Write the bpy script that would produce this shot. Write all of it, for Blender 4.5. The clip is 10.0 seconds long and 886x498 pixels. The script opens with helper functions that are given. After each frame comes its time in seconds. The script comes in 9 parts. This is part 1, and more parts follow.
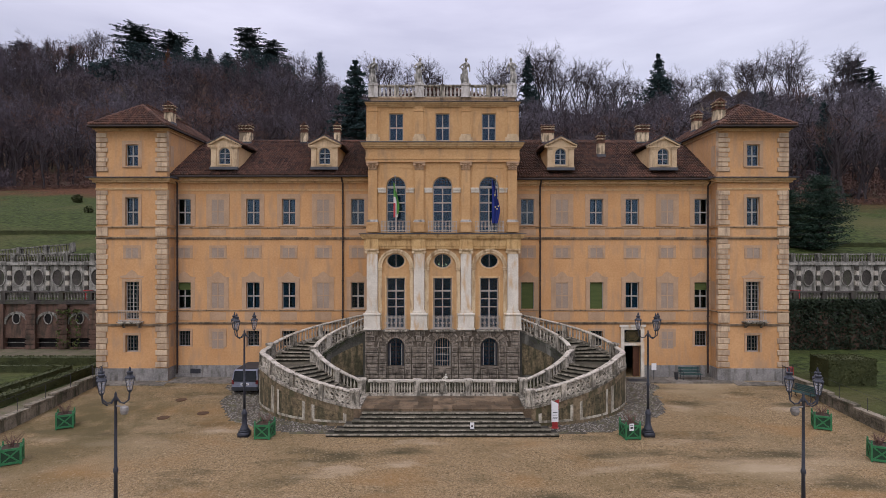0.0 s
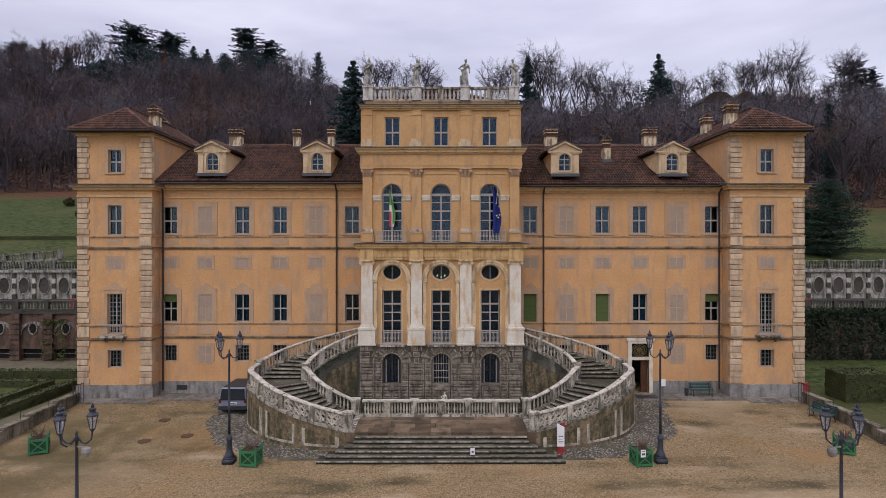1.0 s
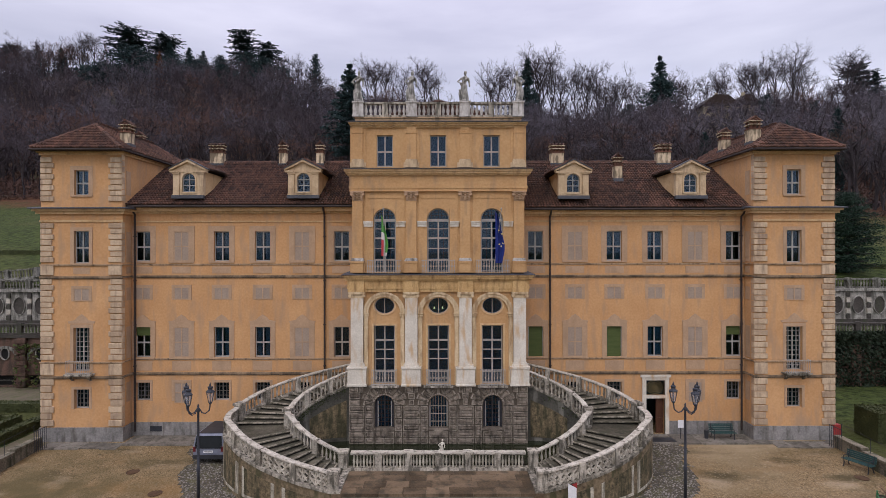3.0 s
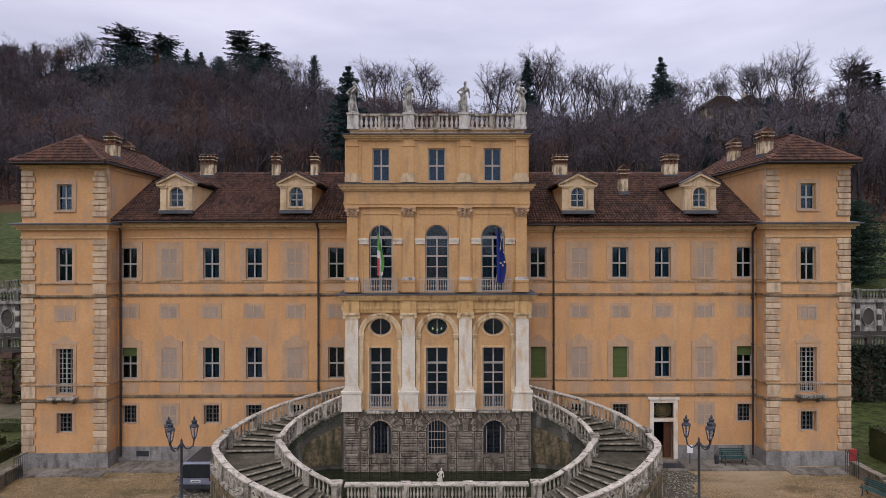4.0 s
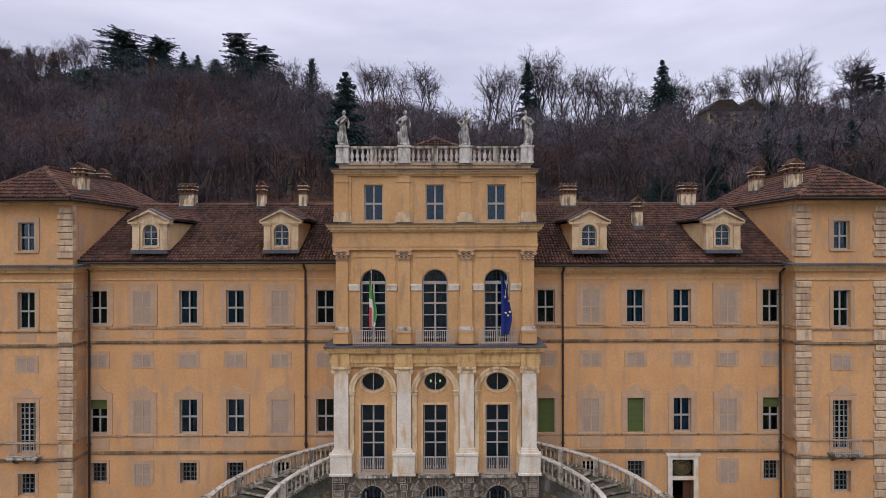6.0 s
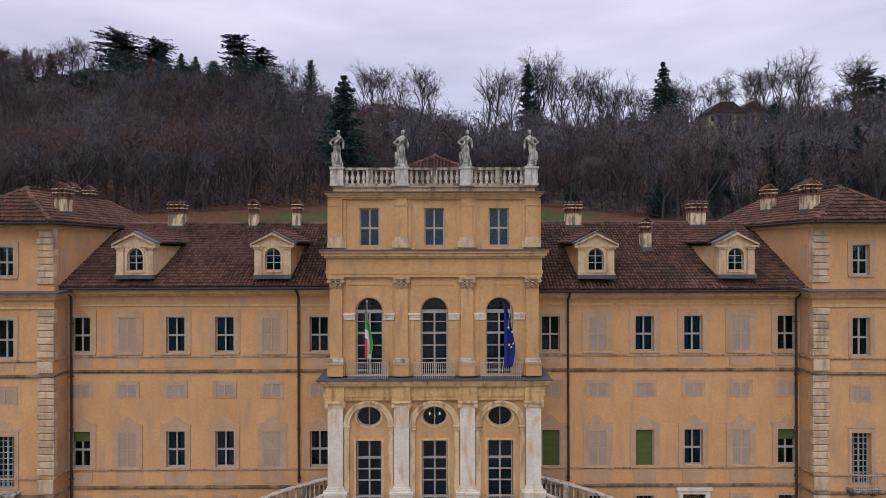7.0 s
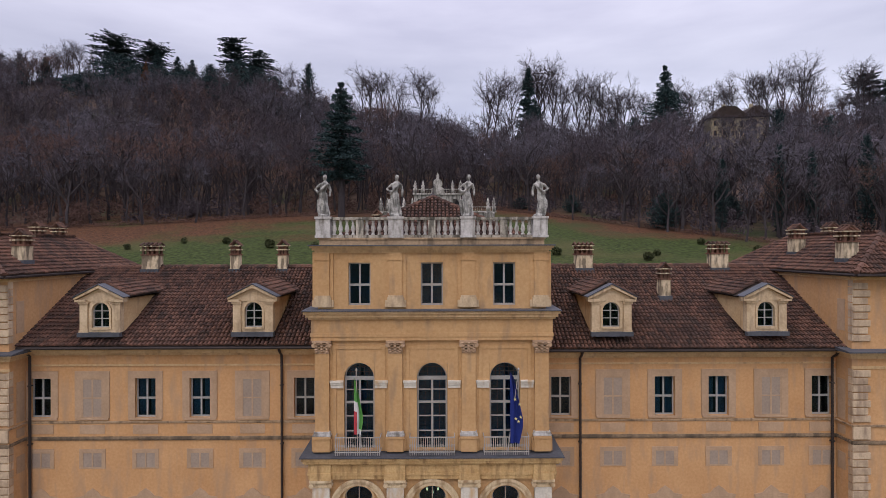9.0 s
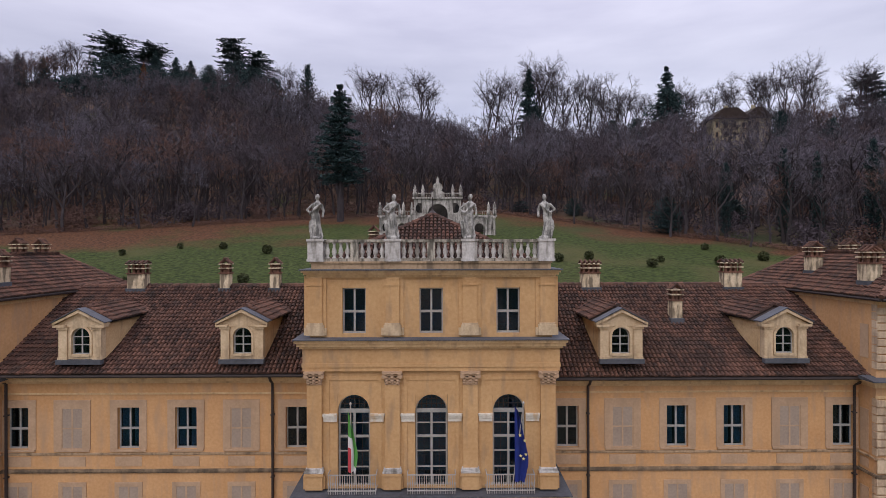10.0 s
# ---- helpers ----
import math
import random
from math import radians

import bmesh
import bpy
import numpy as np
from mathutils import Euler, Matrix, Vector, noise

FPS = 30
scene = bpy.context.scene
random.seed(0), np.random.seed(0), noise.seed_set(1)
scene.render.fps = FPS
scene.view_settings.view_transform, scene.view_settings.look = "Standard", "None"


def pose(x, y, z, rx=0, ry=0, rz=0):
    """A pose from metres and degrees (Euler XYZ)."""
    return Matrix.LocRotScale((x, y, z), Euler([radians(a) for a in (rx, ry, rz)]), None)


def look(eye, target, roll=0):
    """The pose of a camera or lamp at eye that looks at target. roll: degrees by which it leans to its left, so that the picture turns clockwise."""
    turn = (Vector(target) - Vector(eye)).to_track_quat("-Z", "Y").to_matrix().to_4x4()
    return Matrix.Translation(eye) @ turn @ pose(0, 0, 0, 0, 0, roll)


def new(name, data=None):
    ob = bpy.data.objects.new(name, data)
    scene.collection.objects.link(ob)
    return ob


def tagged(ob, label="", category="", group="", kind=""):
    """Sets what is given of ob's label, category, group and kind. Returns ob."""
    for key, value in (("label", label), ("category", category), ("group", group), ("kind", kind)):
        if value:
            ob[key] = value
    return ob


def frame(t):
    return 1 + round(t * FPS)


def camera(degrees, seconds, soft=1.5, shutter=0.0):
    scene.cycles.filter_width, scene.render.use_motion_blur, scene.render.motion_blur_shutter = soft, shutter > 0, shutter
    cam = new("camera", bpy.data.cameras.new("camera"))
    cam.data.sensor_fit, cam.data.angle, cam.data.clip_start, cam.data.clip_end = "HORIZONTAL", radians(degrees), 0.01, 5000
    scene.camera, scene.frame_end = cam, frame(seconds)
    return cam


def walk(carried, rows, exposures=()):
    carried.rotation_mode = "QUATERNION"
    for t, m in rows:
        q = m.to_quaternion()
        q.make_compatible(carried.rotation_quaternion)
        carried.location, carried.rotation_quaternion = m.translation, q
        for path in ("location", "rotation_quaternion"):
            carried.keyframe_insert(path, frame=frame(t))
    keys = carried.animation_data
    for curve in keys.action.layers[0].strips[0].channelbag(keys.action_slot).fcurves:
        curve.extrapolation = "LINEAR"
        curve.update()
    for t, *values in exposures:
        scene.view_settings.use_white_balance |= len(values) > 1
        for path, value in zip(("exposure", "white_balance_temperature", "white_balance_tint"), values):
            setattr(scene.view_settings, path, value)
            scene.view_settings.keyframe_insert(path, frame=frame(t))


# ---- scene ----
cam = camera(78.0, 10.0, soft=0.6)
SIDE, AHEAD, START, EYE = 16.5, 19.965, -39.75, 9.3
ROWS = [
    (0.0, 0.0, 0.0, 0.0, 0.0, 0.0, -0.0),
    (0.5, 0.0013, 0.0453, 0.0205, -0.04, 0.03, 0.01),
    (1.0, 0.003, 0.092, 0.0407, -0.07, 0.04, 0.05),
    (1.5, 0.0055, 0.139, 0.0672, -0.1, 0.05, 0.05),
    (2.0, 0.0065, 0.1768, 0.0934, -0.14, 0.03, 0.06),
    (2.5, 0.0077, 0.2126, 0.1202, -0.15, 0.06, 0.07),
    (4.0, 0.0123, 0.3187, 0.2121, -0.2, 0.08, 0.1),
    (4.5, 0.0136, 0.3546, 0.2438, -0.21, 0.09, 0.1),
    (5.0, 0.0143, 0.3901, 0.2786, -0.23, 0.09, 0.12),
    (5.5, 0.015, 0.4256, 0.317, -0.24, 0.07, 0.13),
    (7.0, 0.0151, 0.5318, 0.4363, -0.31, 0.06, 0.13),
    (7.5, 0.0164, 0.5672, 0.4753, -0.32, 0.05, 0.14),
    (8.0, 0.0176, 0.6021, 0.515, -0.32, 0.05, 0.15),
    (8.5, 0.0184, 0.6372, 0.5547, -0.34, 0.04, 0.15),
    (9.0, 0.0185, 0.6719, 0.5931, -0.36, 0.04, 0.14),
    (9.5, 0.0183, 0.7068, 0.6267, -0.36, 0.04, 0.15),
    (10.0, 0.0191, 0.7432, 0.6544, -0.36, 0.01, 0.13),
]
walk(cam, [(t, pose(0.03 + SIDE * x, START + AHEAD * y, EYE + SIDE * z, 90 + pitch, roll, yaw)) for t, x, y, z, yaw, pitch, roll in ROWS])

# ---- sky and sun ----
world = bpy.data.worlds.new("overcast_sky")
scene.world = world
world.use_nodes = True
wn, wl = world.node_tree.nodes, world.node_tree.links
wn.clear()
w_out = wn.new("ShaderNodeOutputWorld")
w_bg = wn.new("ShaderNodeBackground")
w_sky = wn.new("ShaderNodeTexSky")
w_sky.sky_type, w_sky.sun_disc = "NISHITA", False
w_sky.sun_elevation, w_sky.sun_rotation = radians(51), radians(199)
w_geo = wn.new("ShaderNodeTexCoord")
w_map = wn.new("ShaderNodeMapping")
w_map.inputs["Scale"].default_value = (1.0, 1.0, 4.5)
w_noise = wn.new("ShaderNodeTexNoise")
w_noise.inputs["Scale"].default_value, w_noise.inputs["Detail"].default_value = 2.6, 6.0
w_ramp = wn.new("ShaderNodeValToRGB")
w_ramp.color_ramp.elements[0].position, w_ramp.color_ramp.elements[0].color = 0.3, (0.61, 0.568, 0.70, 1)
w_ramp.color_ramp.elements[1].position, w_ramp.color_ramp.elements[1].color = 0.68, (0.88, 0.828, 0.965, 1)
w_sep = wn.new("ShaderNodeSeparateXYZ")
w_gain = wn.new("ShaderNodeMapRange")
w_gain.inputs["From Min"].default_value, w_gain.inputs["From Max"].default_value = 0.3, 1.0
w_gain.inputs["To Min"].default_value, w_gain.inputs["To Max"].default_value = 1.0, 3.0
w_mul = wn.new("ShaderNodeVectorMath")
w_mul.operation = "SCALE"
w_mix = wn.new("ShaderNodeMix")
w_mix.data_type = "RGBA"
w_mix.inputs["Factor"].default_value = 0.06
wl.new(w_geo.outputs["Generated"], w_map.inputs["Vector"])
wl.new(w_map.outputs["Vector"], w_noise.inputs["Vector"])
wl.new(w_noise.outputs["Fac"], w_ramp.inputs["Fac"])
wl.new(w_geo.outputs["Generated"], w_sep.inputs["Vector"])
wl.new(w_sep.outputs["Z"], w_gain.inputs["Value"])
wl.new(w_ramp.outputs["Color"], w_mul.inputs[0])
wl.new(w_gain.outputs["Result"], w_mul.inputs["Scale"])
wl.new(w_mul.outputs["Vector"], w_mix.inputs["A"])
wl.new(w_sky.outputs["Color"], w_mix.inputs["B"])
wl.new(w_mix.outputs["Result"], w_bg.inputs["Color"])
w_bg.inputs["Strength"].default_value = 0.785
wl.new(w_bg.outputs["Background"], w_out.inputs["Surface"])

sun_data = bpy.data.lights.new("sun", "SUN")
sun_data.energy, sun_data.angle, sun_data.color = 0.9, radians(35), (1.0, 0.95, 0.88)
sun = new("sun", sun_data)
sun.matrix_world = look((-16, -46, 62), (0, 0, 0))


# ---- materials ----
def surface(name, dark, light, scale=0.6, fine=9.0, rough=0.9, bump=0.3, stain=None, stain_at=(0.52, 0.72), stretch=(1, 1, 1), per_piece=0.0, metal=0.0, spec=0.3, fine_mix=0.45, stain_scale=1.1):
    """Two scales of colour noise, fine relief, and stains with streaks where asked."""
    m = bpy.data.materials.new(name)
    m.use_nodes = True
    n, l = m.node_tree.nodes, m.node_tree.links
    b = n["Principled BSDF"]
    b.inputs["Roughness"].default_value, b.inputs["Metallic"].default_value = rough, metal
    b.inputs["Specular IOR Level"].default_value = spec
    tc = n.new("ShaderNodeTexCoord")
    geo = n.new("ShaderNodeNewGeometry")
    mp = n.new("ShaderNodeMapping")
    mp.inputs["Scale"].default_value = stretch
    l.new(geo.outputs["Position"], mp.inputs["Vector"])
    big, small = n.new("ShaderNodeTexNoise"), n.new("ShaderNodeTexNoise")
    for node, s, d in ((big, scale, 5.0), (small, fine, 6.0)):
        node.inputs["Scale"].default_value, node.inputs["Detail"].default_value = s, d
        l.new(mp.outputs["Vector"], node.inputs["Vector"])
    add = n.new("ShaderNodeMix")
    add.inputs["Factor"].default_value = fine_mix
    l.new(big.outputs["Fac"], add.inputs["A"])
    l.new(small.outputs["Fac"], add.inputs["B"])
    fac = add.outputs["Result"]
    if per_piece:
        info = n.new("ShaderNodeObjectInfo")
        mix = n.new("ShaderNodeMath")
        mix.operation = "ADD"
        isl = n.new("ShaderNodeMath")
        isl.operation = "ADD"
        l.new(info.outputs["Random"], isl.inputs[0])
        l.new(geo.outputs["Random Per Island"], isl.inputs[1])
        frac = n.new("ShaderNodeMath")
        frac.operation = "FRACT"
        l.new(isl.outputs[0], frac.inputs[0])
        sc = n.new("ShaderNodeMapRange")
        sc.inputs["To Min"].default_value, sc.inputs["To Max"].default_value = -per_piece, per_piece
        l.new(frac.outputs[0], sc.inputs["Value"])
        l.new(fac, mix.inputs[0])
        l.new(sc.outputs["Result"], mix.inputs[1])
        fac = mix.outputs[0]
    ramp = n.new("ShaderNodeValToRGB")
    ramp.color_ramp.elements[0].position, ramp.color_ramp.elements[1].position = 0.32, 0.68
    ramp.color_ramp.elements[0].color, ramp.color_ramp.elements[1].color = (*dark, 1), (*light, 1)
    l.new(fac, ramp.inputs["Fac"])
    col = ramp.outputs["Color"]
    if stain:
        smap = n.new("ShaderNodeMapping")
        smap.inputs["Scale"].default_value = (1.6, 1.6, 0.35)
        l.new(geo.outputs["Position"], smap.inputs["Vector"])
        sn = n.new("ShaderNodeTexNoise")
        sn.inputs["Scale"].default_value, sn.inputs["Detail"].default_value = stain_scale, 7.0
        l.new(smap.outputs["Vector"], sn.inputs["Vector"])
        sr = n.new("ShaderNodeMapRange")
        sr.inputs["From Min"].default_value, sr.inputs["From Max"].default_value = stain_at
        sr.inputs["To Max"].default_value = 0.75
        l.new(sn.outputs["Fac"], sr.inputs["Value"])
        sm = n.new("ShaderNodeMix")
        sm.data_type = "RGBA"
        sm.inputs["B"].default_value = (*stain, 1)
        l.new(sr.outputs["Result"], sm.inputs["Factor"])
        l.new(col, sm.inputs["A"])
        col = sm.outputs["Result"]
    l.new(col, b.inputs["Base Color"])
    if bump:
        bp = n.new("ShaderNodeBump")
        bp.inputs["Strength"].default_value, bp.inputs["Distance"].default_value = bump, 0.03
        l.new(small.outputs["Fac"], bp.inputs["Height"])
        l.new(bp.outputs["Normal"], b.inputs["Normal"])
    return m


OCHRE = surface("ochre_plaster", (0.44, 0.235, 0.099), (0.59, 0.348, 0.167), 0.4, 8, 0.92, 0.2, (0.36, 0.24, 0.15), (0.50, 0.70), stain_scale=1.3)
LEDGE = surface("beige_ledge_plaster", (0.22, 0.15, 0.09), (0.47, 0.33, 0.20), 0.9, 8, 0.9, 0.25, (0.10, 0.075, 0.05), (0.52, 0.66), stain_scale=1.6)
# Dark tone holds both grime and the shadow line of the course.
STRING = surface("grimy_string_course_with_shade", (0.10, 0.075, 0.05), (0.34, 0.24, 0.15), 0.9, 8, 0.9, 0.3, (0.07, 0.055, 0.04), (0.46, 0.62))
OCHRE_PALE = surface("pale_ochre_plaster", (0.41, 0.235, 0.102), (0.54, 0.342, 0.165), 0.5, 8, 0.92, 0.15, (0.26, 0.178, 0.115), (0.54, 0.74), stain_scale=1.4)
BEIGE = surface("beige_painted_plaster", (0.35, 0.23, 0.14), (0.48, 0.33, 0.21), 1.0, 10, 0.9, 0.15, (0.32, 0.22, 0.14), (0.5, 0.7))
QUOIN = surface("quoin_plaster", (0.36, 0.265, 0.175), (0.56, 0.43, 0.29), 1.3, 11, 0.9, 0.25, (0.24, 0.17, 0.12), (0.5, 0.7), per_piece=0.16, stain_scale=2.4)
TRIM = surface("cornice_plaster", (0.44, 0.285, 0.135), (0.62, 0.44, 0.245), 1.2, 10, 0.9, 0.2, (0.27, 0.18, 0.10), (0.55, 0.74), stain_scale=2.0)
MARBLE = surface("weathered_white_stone", (0.47, 0.43, 0.355), (0.70, 0.655, 0.56), 1.4, 11, 0.7, 0.15, (0.48, 0.30, 0.135), (0.52, 0.68), stain_scale=1.8)
DAMP = surface("damp_stained_ochre_moulding", (0.40, 0.245, 0.10), (0.60, 0.415, 0.195), 1.8, 12, 0.85, 0.25, (0.21, 0.125, 0.055), (0.5, 0.68), stain_scale=2.4)
ARCHSTONE = surface("pale_stained_arch_plaster", (0.46, 0.34, 0.195), (0.66, 0.535, 0.35), 1.5, 12, 0.85, 0.2, (0.27, 0.165, 0.08), (0.49, 0.66), stain_scale=2.2)
COPING = surface("pale_worn_coping_stone", (0.27, 0.245, 0.20), (0.62, 0.575, 0.49), 2.4, 14, 0.85, 0.4, (0.075, 0.068, 0.05), (0.53, 0.68), stain_scale=3.2)
WALLSTONE = surface("dark_mossy_boundary_stone", (0.055, 0.048, 0.034), (0.25, 0.215, 0.16), 1.8, 11, 0.95, 0.6, (0.04, 0.043, 0.022), (0.48, 0.64), per_piece=0.1, stain_scale=2.2)
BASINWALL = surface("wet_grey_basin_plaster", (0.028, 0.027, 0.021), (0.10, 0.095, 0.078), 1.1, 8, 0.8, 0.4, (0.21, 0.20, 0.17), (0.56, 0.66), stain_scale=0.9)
RUSTIC = surface("rusticated_brown_stone", (0.095, 0.078, 0.06), (0.30, 0.252, 0.198), 2.4, 18, 0.95, 0.9, (0.045, 0.038, 0.028), (0.52, 0.68), per_piece=0.1, stain_scale=3.0)
RUSTIC_RIM = surface("pale_rusticated_margin", (0.15, 0.127, 0.098), (0.40, 0.348, 0.28), 3.6, 18, 0.95, 0.6, (0.07, 0.058, 0.044), (0.47, 0.62), stain_scale=3.0)
RUSTIC_JOINT = surface("recessed_joint_stone", (0.06, 0.049, 0.037), (0.15, 0.125, 0.096), 1.5, 12, 0.95, 0.5)
STONE = surface("grey_weathered_stone", (0.115, 0.104, 0.08), (0.50, 0.455, 0.375), 2.8, 14, 0.9, 0.6, (0.03, 0.028, 0.02), (0.47, 0.6), per_piece=0.12, stain_scale=3.4)
PEBBLE = surface("brown_pebblework", (0.035, 0.029, 0.018), (0.24, 0.185, 0.105), 4.5, 12, 0.95, 0.9, (0.03, 0.033, 0.016), (0.44, 0.6), stain_scale=2.2)
MOSS = surface("dark_green_moss", (0.012, 0.02, 0.006), (0.05, 0.062, 0.018), 1.5, 10, 0.95, 0.6)
# Riser colour is mossy stone darkened further by painted-in shade of the step fronts.
RISER = surface("mossy_riser_with_shade", (0.013, 0.0125, 0.009), (0.048, 0.043, 0.032), 1.2, 9, 0.9, 0.4, per_piece=0.08)
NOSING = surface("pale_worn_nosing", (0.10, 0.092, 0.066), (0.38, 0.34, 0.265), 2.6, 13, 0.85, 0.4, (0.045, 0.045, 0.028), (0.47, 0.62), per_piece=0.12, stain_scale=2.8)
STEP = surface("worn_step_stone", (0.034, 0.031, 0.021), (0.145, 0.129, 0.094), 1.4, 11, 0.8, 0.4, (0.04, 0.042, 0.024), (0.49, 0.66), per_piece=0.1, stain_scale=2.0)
PLINTH = surface("grey_stone_plinth", (0.13, 0.125, 0.118), (0.30, 0.285, 0.265), 1.3, 10, 0.9, 0.3, (0.075, 0.066, 0.052), (0.5, 0.68), stain_scale=1.8)
RUBBLE = surface("rough_brown_rubble_wall", (0.05, 0.038, 0.022), (0.27, 0.205, 0.125), 2.4, 8, 0.95, 0.9, (0.05, 0.052, 0.022), (0.48, 0.62), stain_scale=1.6)
SLATE = surface("dark_lead_sheet", (0.045, 0.048, 0.055), (0.095, 0.10, 0.115), 0.8, 8, 0.6, 0.1)
TILE = surface("old_clay_roof_tile", (0.038, 0.0225, 0.018), (0.15, 0.075, 0.051), 0.5, 11, 0.92, 0.4, (0.042, 0.034, 0.028), (0.50, 0.74), per_piece=0.13, stain_scale=1.2)
# Bed is near black to give the shade in channels between tile rows.
TILE_BED = surface("roof_underlay", (0.022, 0.015, 0.012), (0.045, 0.03, 0.024), 0.8, 8, 0.95, 0.2)
FRAME = surface("grey_painted_window_wood", (0.23, 0.23, 0.215), (0.36, 0.355, 0.33), 1.6, 14, 0.6, 0.05)
IRON = surface("dark_iron", (0.025, 0.027, 0.032), (0.05, 0.052, 0.06), 2, 14, 0.55, 0.1, metal=0.3)
LEADED = surface("dull_grey_window_bar", (0.075, 0.078, 0.078), (0.14, 0.142, 0.138), 2, 14, 0.6, 0.1)
IRON_PALE = surface("pale_grey_painted_iron", (0.26, 0.25, 0.23), (0.42, 0.40, 0.37), 2, 14, 0.6, 0.1)
PIPE = surface("dark_brown_downpipe", (0.022, 0.017, 0.016), (0.05, 0.036, 0.032), 1, 9, 0.6, 0.05)
BLIND = surface("faded_painted_shutter", (0.26, 0.20, 0.155), (0.36, 0.285, 0.22), 1.2, 10, 0.9, 0.15)
GREENBLIND = surface("green_roller_blind", (0.05, 0.075, 0.02), (0.085, 0.11, 0.035), 0.8, 20, 0.8, 0.1, stretch=(1, 1, 8))
BRICK = surface("old_red_brick_wall", (0.05, 0.031, 0.024), (0.165, 0.10, 0.074), 1.4, 10, 0.95, 0.6, (0.035, 0.034, 0.024), (0.48, 0.64), stain_scale=1.5)
FLAG = surface("worn_grey_brown_flagstone", (0.085, 0.076, 0.062), (0.23, 0.208, 0.175), 0.9, 10, 0.8, 0.3, (0.055, 0.05, 0.034), (0.5, 0.66), per_piece=0.14, stain_scale=1.6)
COBBLE = surface("grey_river_cobble", (0.06, 0.055, 0.048), (0.26, 0.24, 0.21), 0.5, 7, 0.85, 0.5, (0.07, 0.065, 0.03), (0.55, 0.7), per_piece=0.25)
COBBLE_BED = surface("cobble_bed_earth", (0.045, 0.038, 0.026), (0.10, 0.085, 0.06), 0.6, 9, 0.95, 0.6, (0.10, 0.10, 0.04), (0.5, 0.7))
PAVING = surface("brown_flagstone", (0.06, 0.042, 0.026), (0.19, 0.135, 0.085), 0.9, 10, 0.4, 0.2, (0.035, 0.03, 0.021), (0.5, 0.66), per_piece=0.16, stain_scale=1.3)
GRASS = surface("winter_lawn", (0.028, 0.045, 0.010), (0.07, 0.092, 0.024), 0.09, 3.5, 0.95, 0.8, (0.14, 0.085, 0.045), (0.54, 0.66), stretch=(1, 1, 1))
HEDGE = surface("clipped_hedge_leaf", (0.020, 0.029, 0.009), (0.068, 0.074, 0.026), 1.2, 14, 0.9, 0.9)
BARK = surface("bark", (0.022, 0.018, 0.0195), (0.062, 0.051, 0.053), 2, 14, 0.95, 0.5, stretch=(1, 1, 0.3))
# Needles and grey twigs are blued: distant haze is put into their colour.
NEEDLE = surface("haze_tinted_needle", (0.010, 0.024, 0.026), (0.036, 0.066, 0.066), 0.25, 3, 0.9, 0.0, per_piece=0.2)
TWIG_A = surface("haze_tinted_twig_grey", (0.072, 0.065, 0.079), (0.135, 0.123, 0.143), 0.05, 1, 0.95, 0.0, per_piece=0.1)
TWIG_B = surface("bare_twig_brown", (0.050, 0.039, 0.047), (0.094, 0.075, 0.085), 0.05, 1, 0.95, 0.0, per_piece=0.1)
TWIG_D = surface("dark_skyline_twig", (0.05, 0.043, 0.05), (0.088, 0.076, 0.086), 0.05, 1, 0.95, 0.0, per_piece=0.1)
LARCH = surface("russet_larch_needle", (0.07, 0.03, 0.015), (0.15, 0.07, 0.03), 0.25, 3, 0.9, 0.0, per_piece=0.2)
TWIG_C = surface("bare_twig_russet", (0.078, 0.045, 0.038), (0.15, 0.088, 0.070), 0.05, 1, 0.95, 0.0, per_piece=0.1)
WATER = surface("dark_pond_water", (0.012, 0.016, 0.008), (0.02, 0.024, 0.012), 0.5, 3, 0.08, 0.03, spec=0.5)
CURTAIN = surface("pale_curtain_cloth", (0.30, 0.29, 0.27), (0.42, 0.41, 0.38), 2, 9, 0.9, 0.1, stretch=(6, 6, 0.4))
# Near-black room colour stands in for the lack of light indoors.
DARKROOM = surface("shade_dark_room_wall", (0.022, 0.040, 0.046), (0.038, 0.064, 0.072), 0.5, 4, 0.95, 0.0)
DORMER = surface("cream_dormer_plaster", (0.40, 0.285, 0.165), (0.61, 0.475, 0.31), 1.5, 11, 0.9, 0.2, (0.25, 0.18, 0.115), (0.52, 0.7), stain_scale=2.2)
PEDESTAL = surface("lichened_white_pedestal_stone", (0.30, 0.28, 0.255), (0.62, 0.595, 0.56), 1.8, 12, 0.85, 0.3, (0.11, 0.095, 0.07), (0.49, 0.66), stain_scale=2.6)
LEAF = surface("dense_evergreen_leaf", (0.008, 0.023, 0.015), (0.026, 0.056, 0.034), 0.3, 3, 0.85, 0.0, per_piece=0.2)
PANE_BACKING = surface("blue_grey_pane_backing", (0.17, 0.24, 0.30), (0.26, 0.35, 0.42), 0.5, 4, 0.9, 0.0)
STATUE = surface("grey_lichened_marble", (0.12, 0.118, 0.108), (0.54, 0.52, 0.475), 3.2, 14, 0.85, 0.5, (0.04, 0.04, 0.034), (0.47, 0.6), stain_scale=4.5)

GLASS = bpy.data.materials.new("window_glass")
GLASS.use_nodes = True
_n, _l = GLASS.node_tree.nodes, GLASS.node_tree.links
_n.remove(_n["Principled BSDF"])
_clear, _gloss, _mix, _fres = _n.new("ShaderNodeBsdfTransparent"), _n.new("ShaderNodeBsdfGlossy"), _n.new("ShaderNodeMixShader"), _n.new("ShaderNodeFresnel")
_clear.inputs["Color"].default_value = (0.34, 0.54, 0.68, 1)
_gloss.inputs["Color"].default_value, _gloss.inputs["Roughness"].default_value = (0.75, 0.85, 0.95, 1), 0.04
_fres.inputs["IOR"].default_value = 1.52
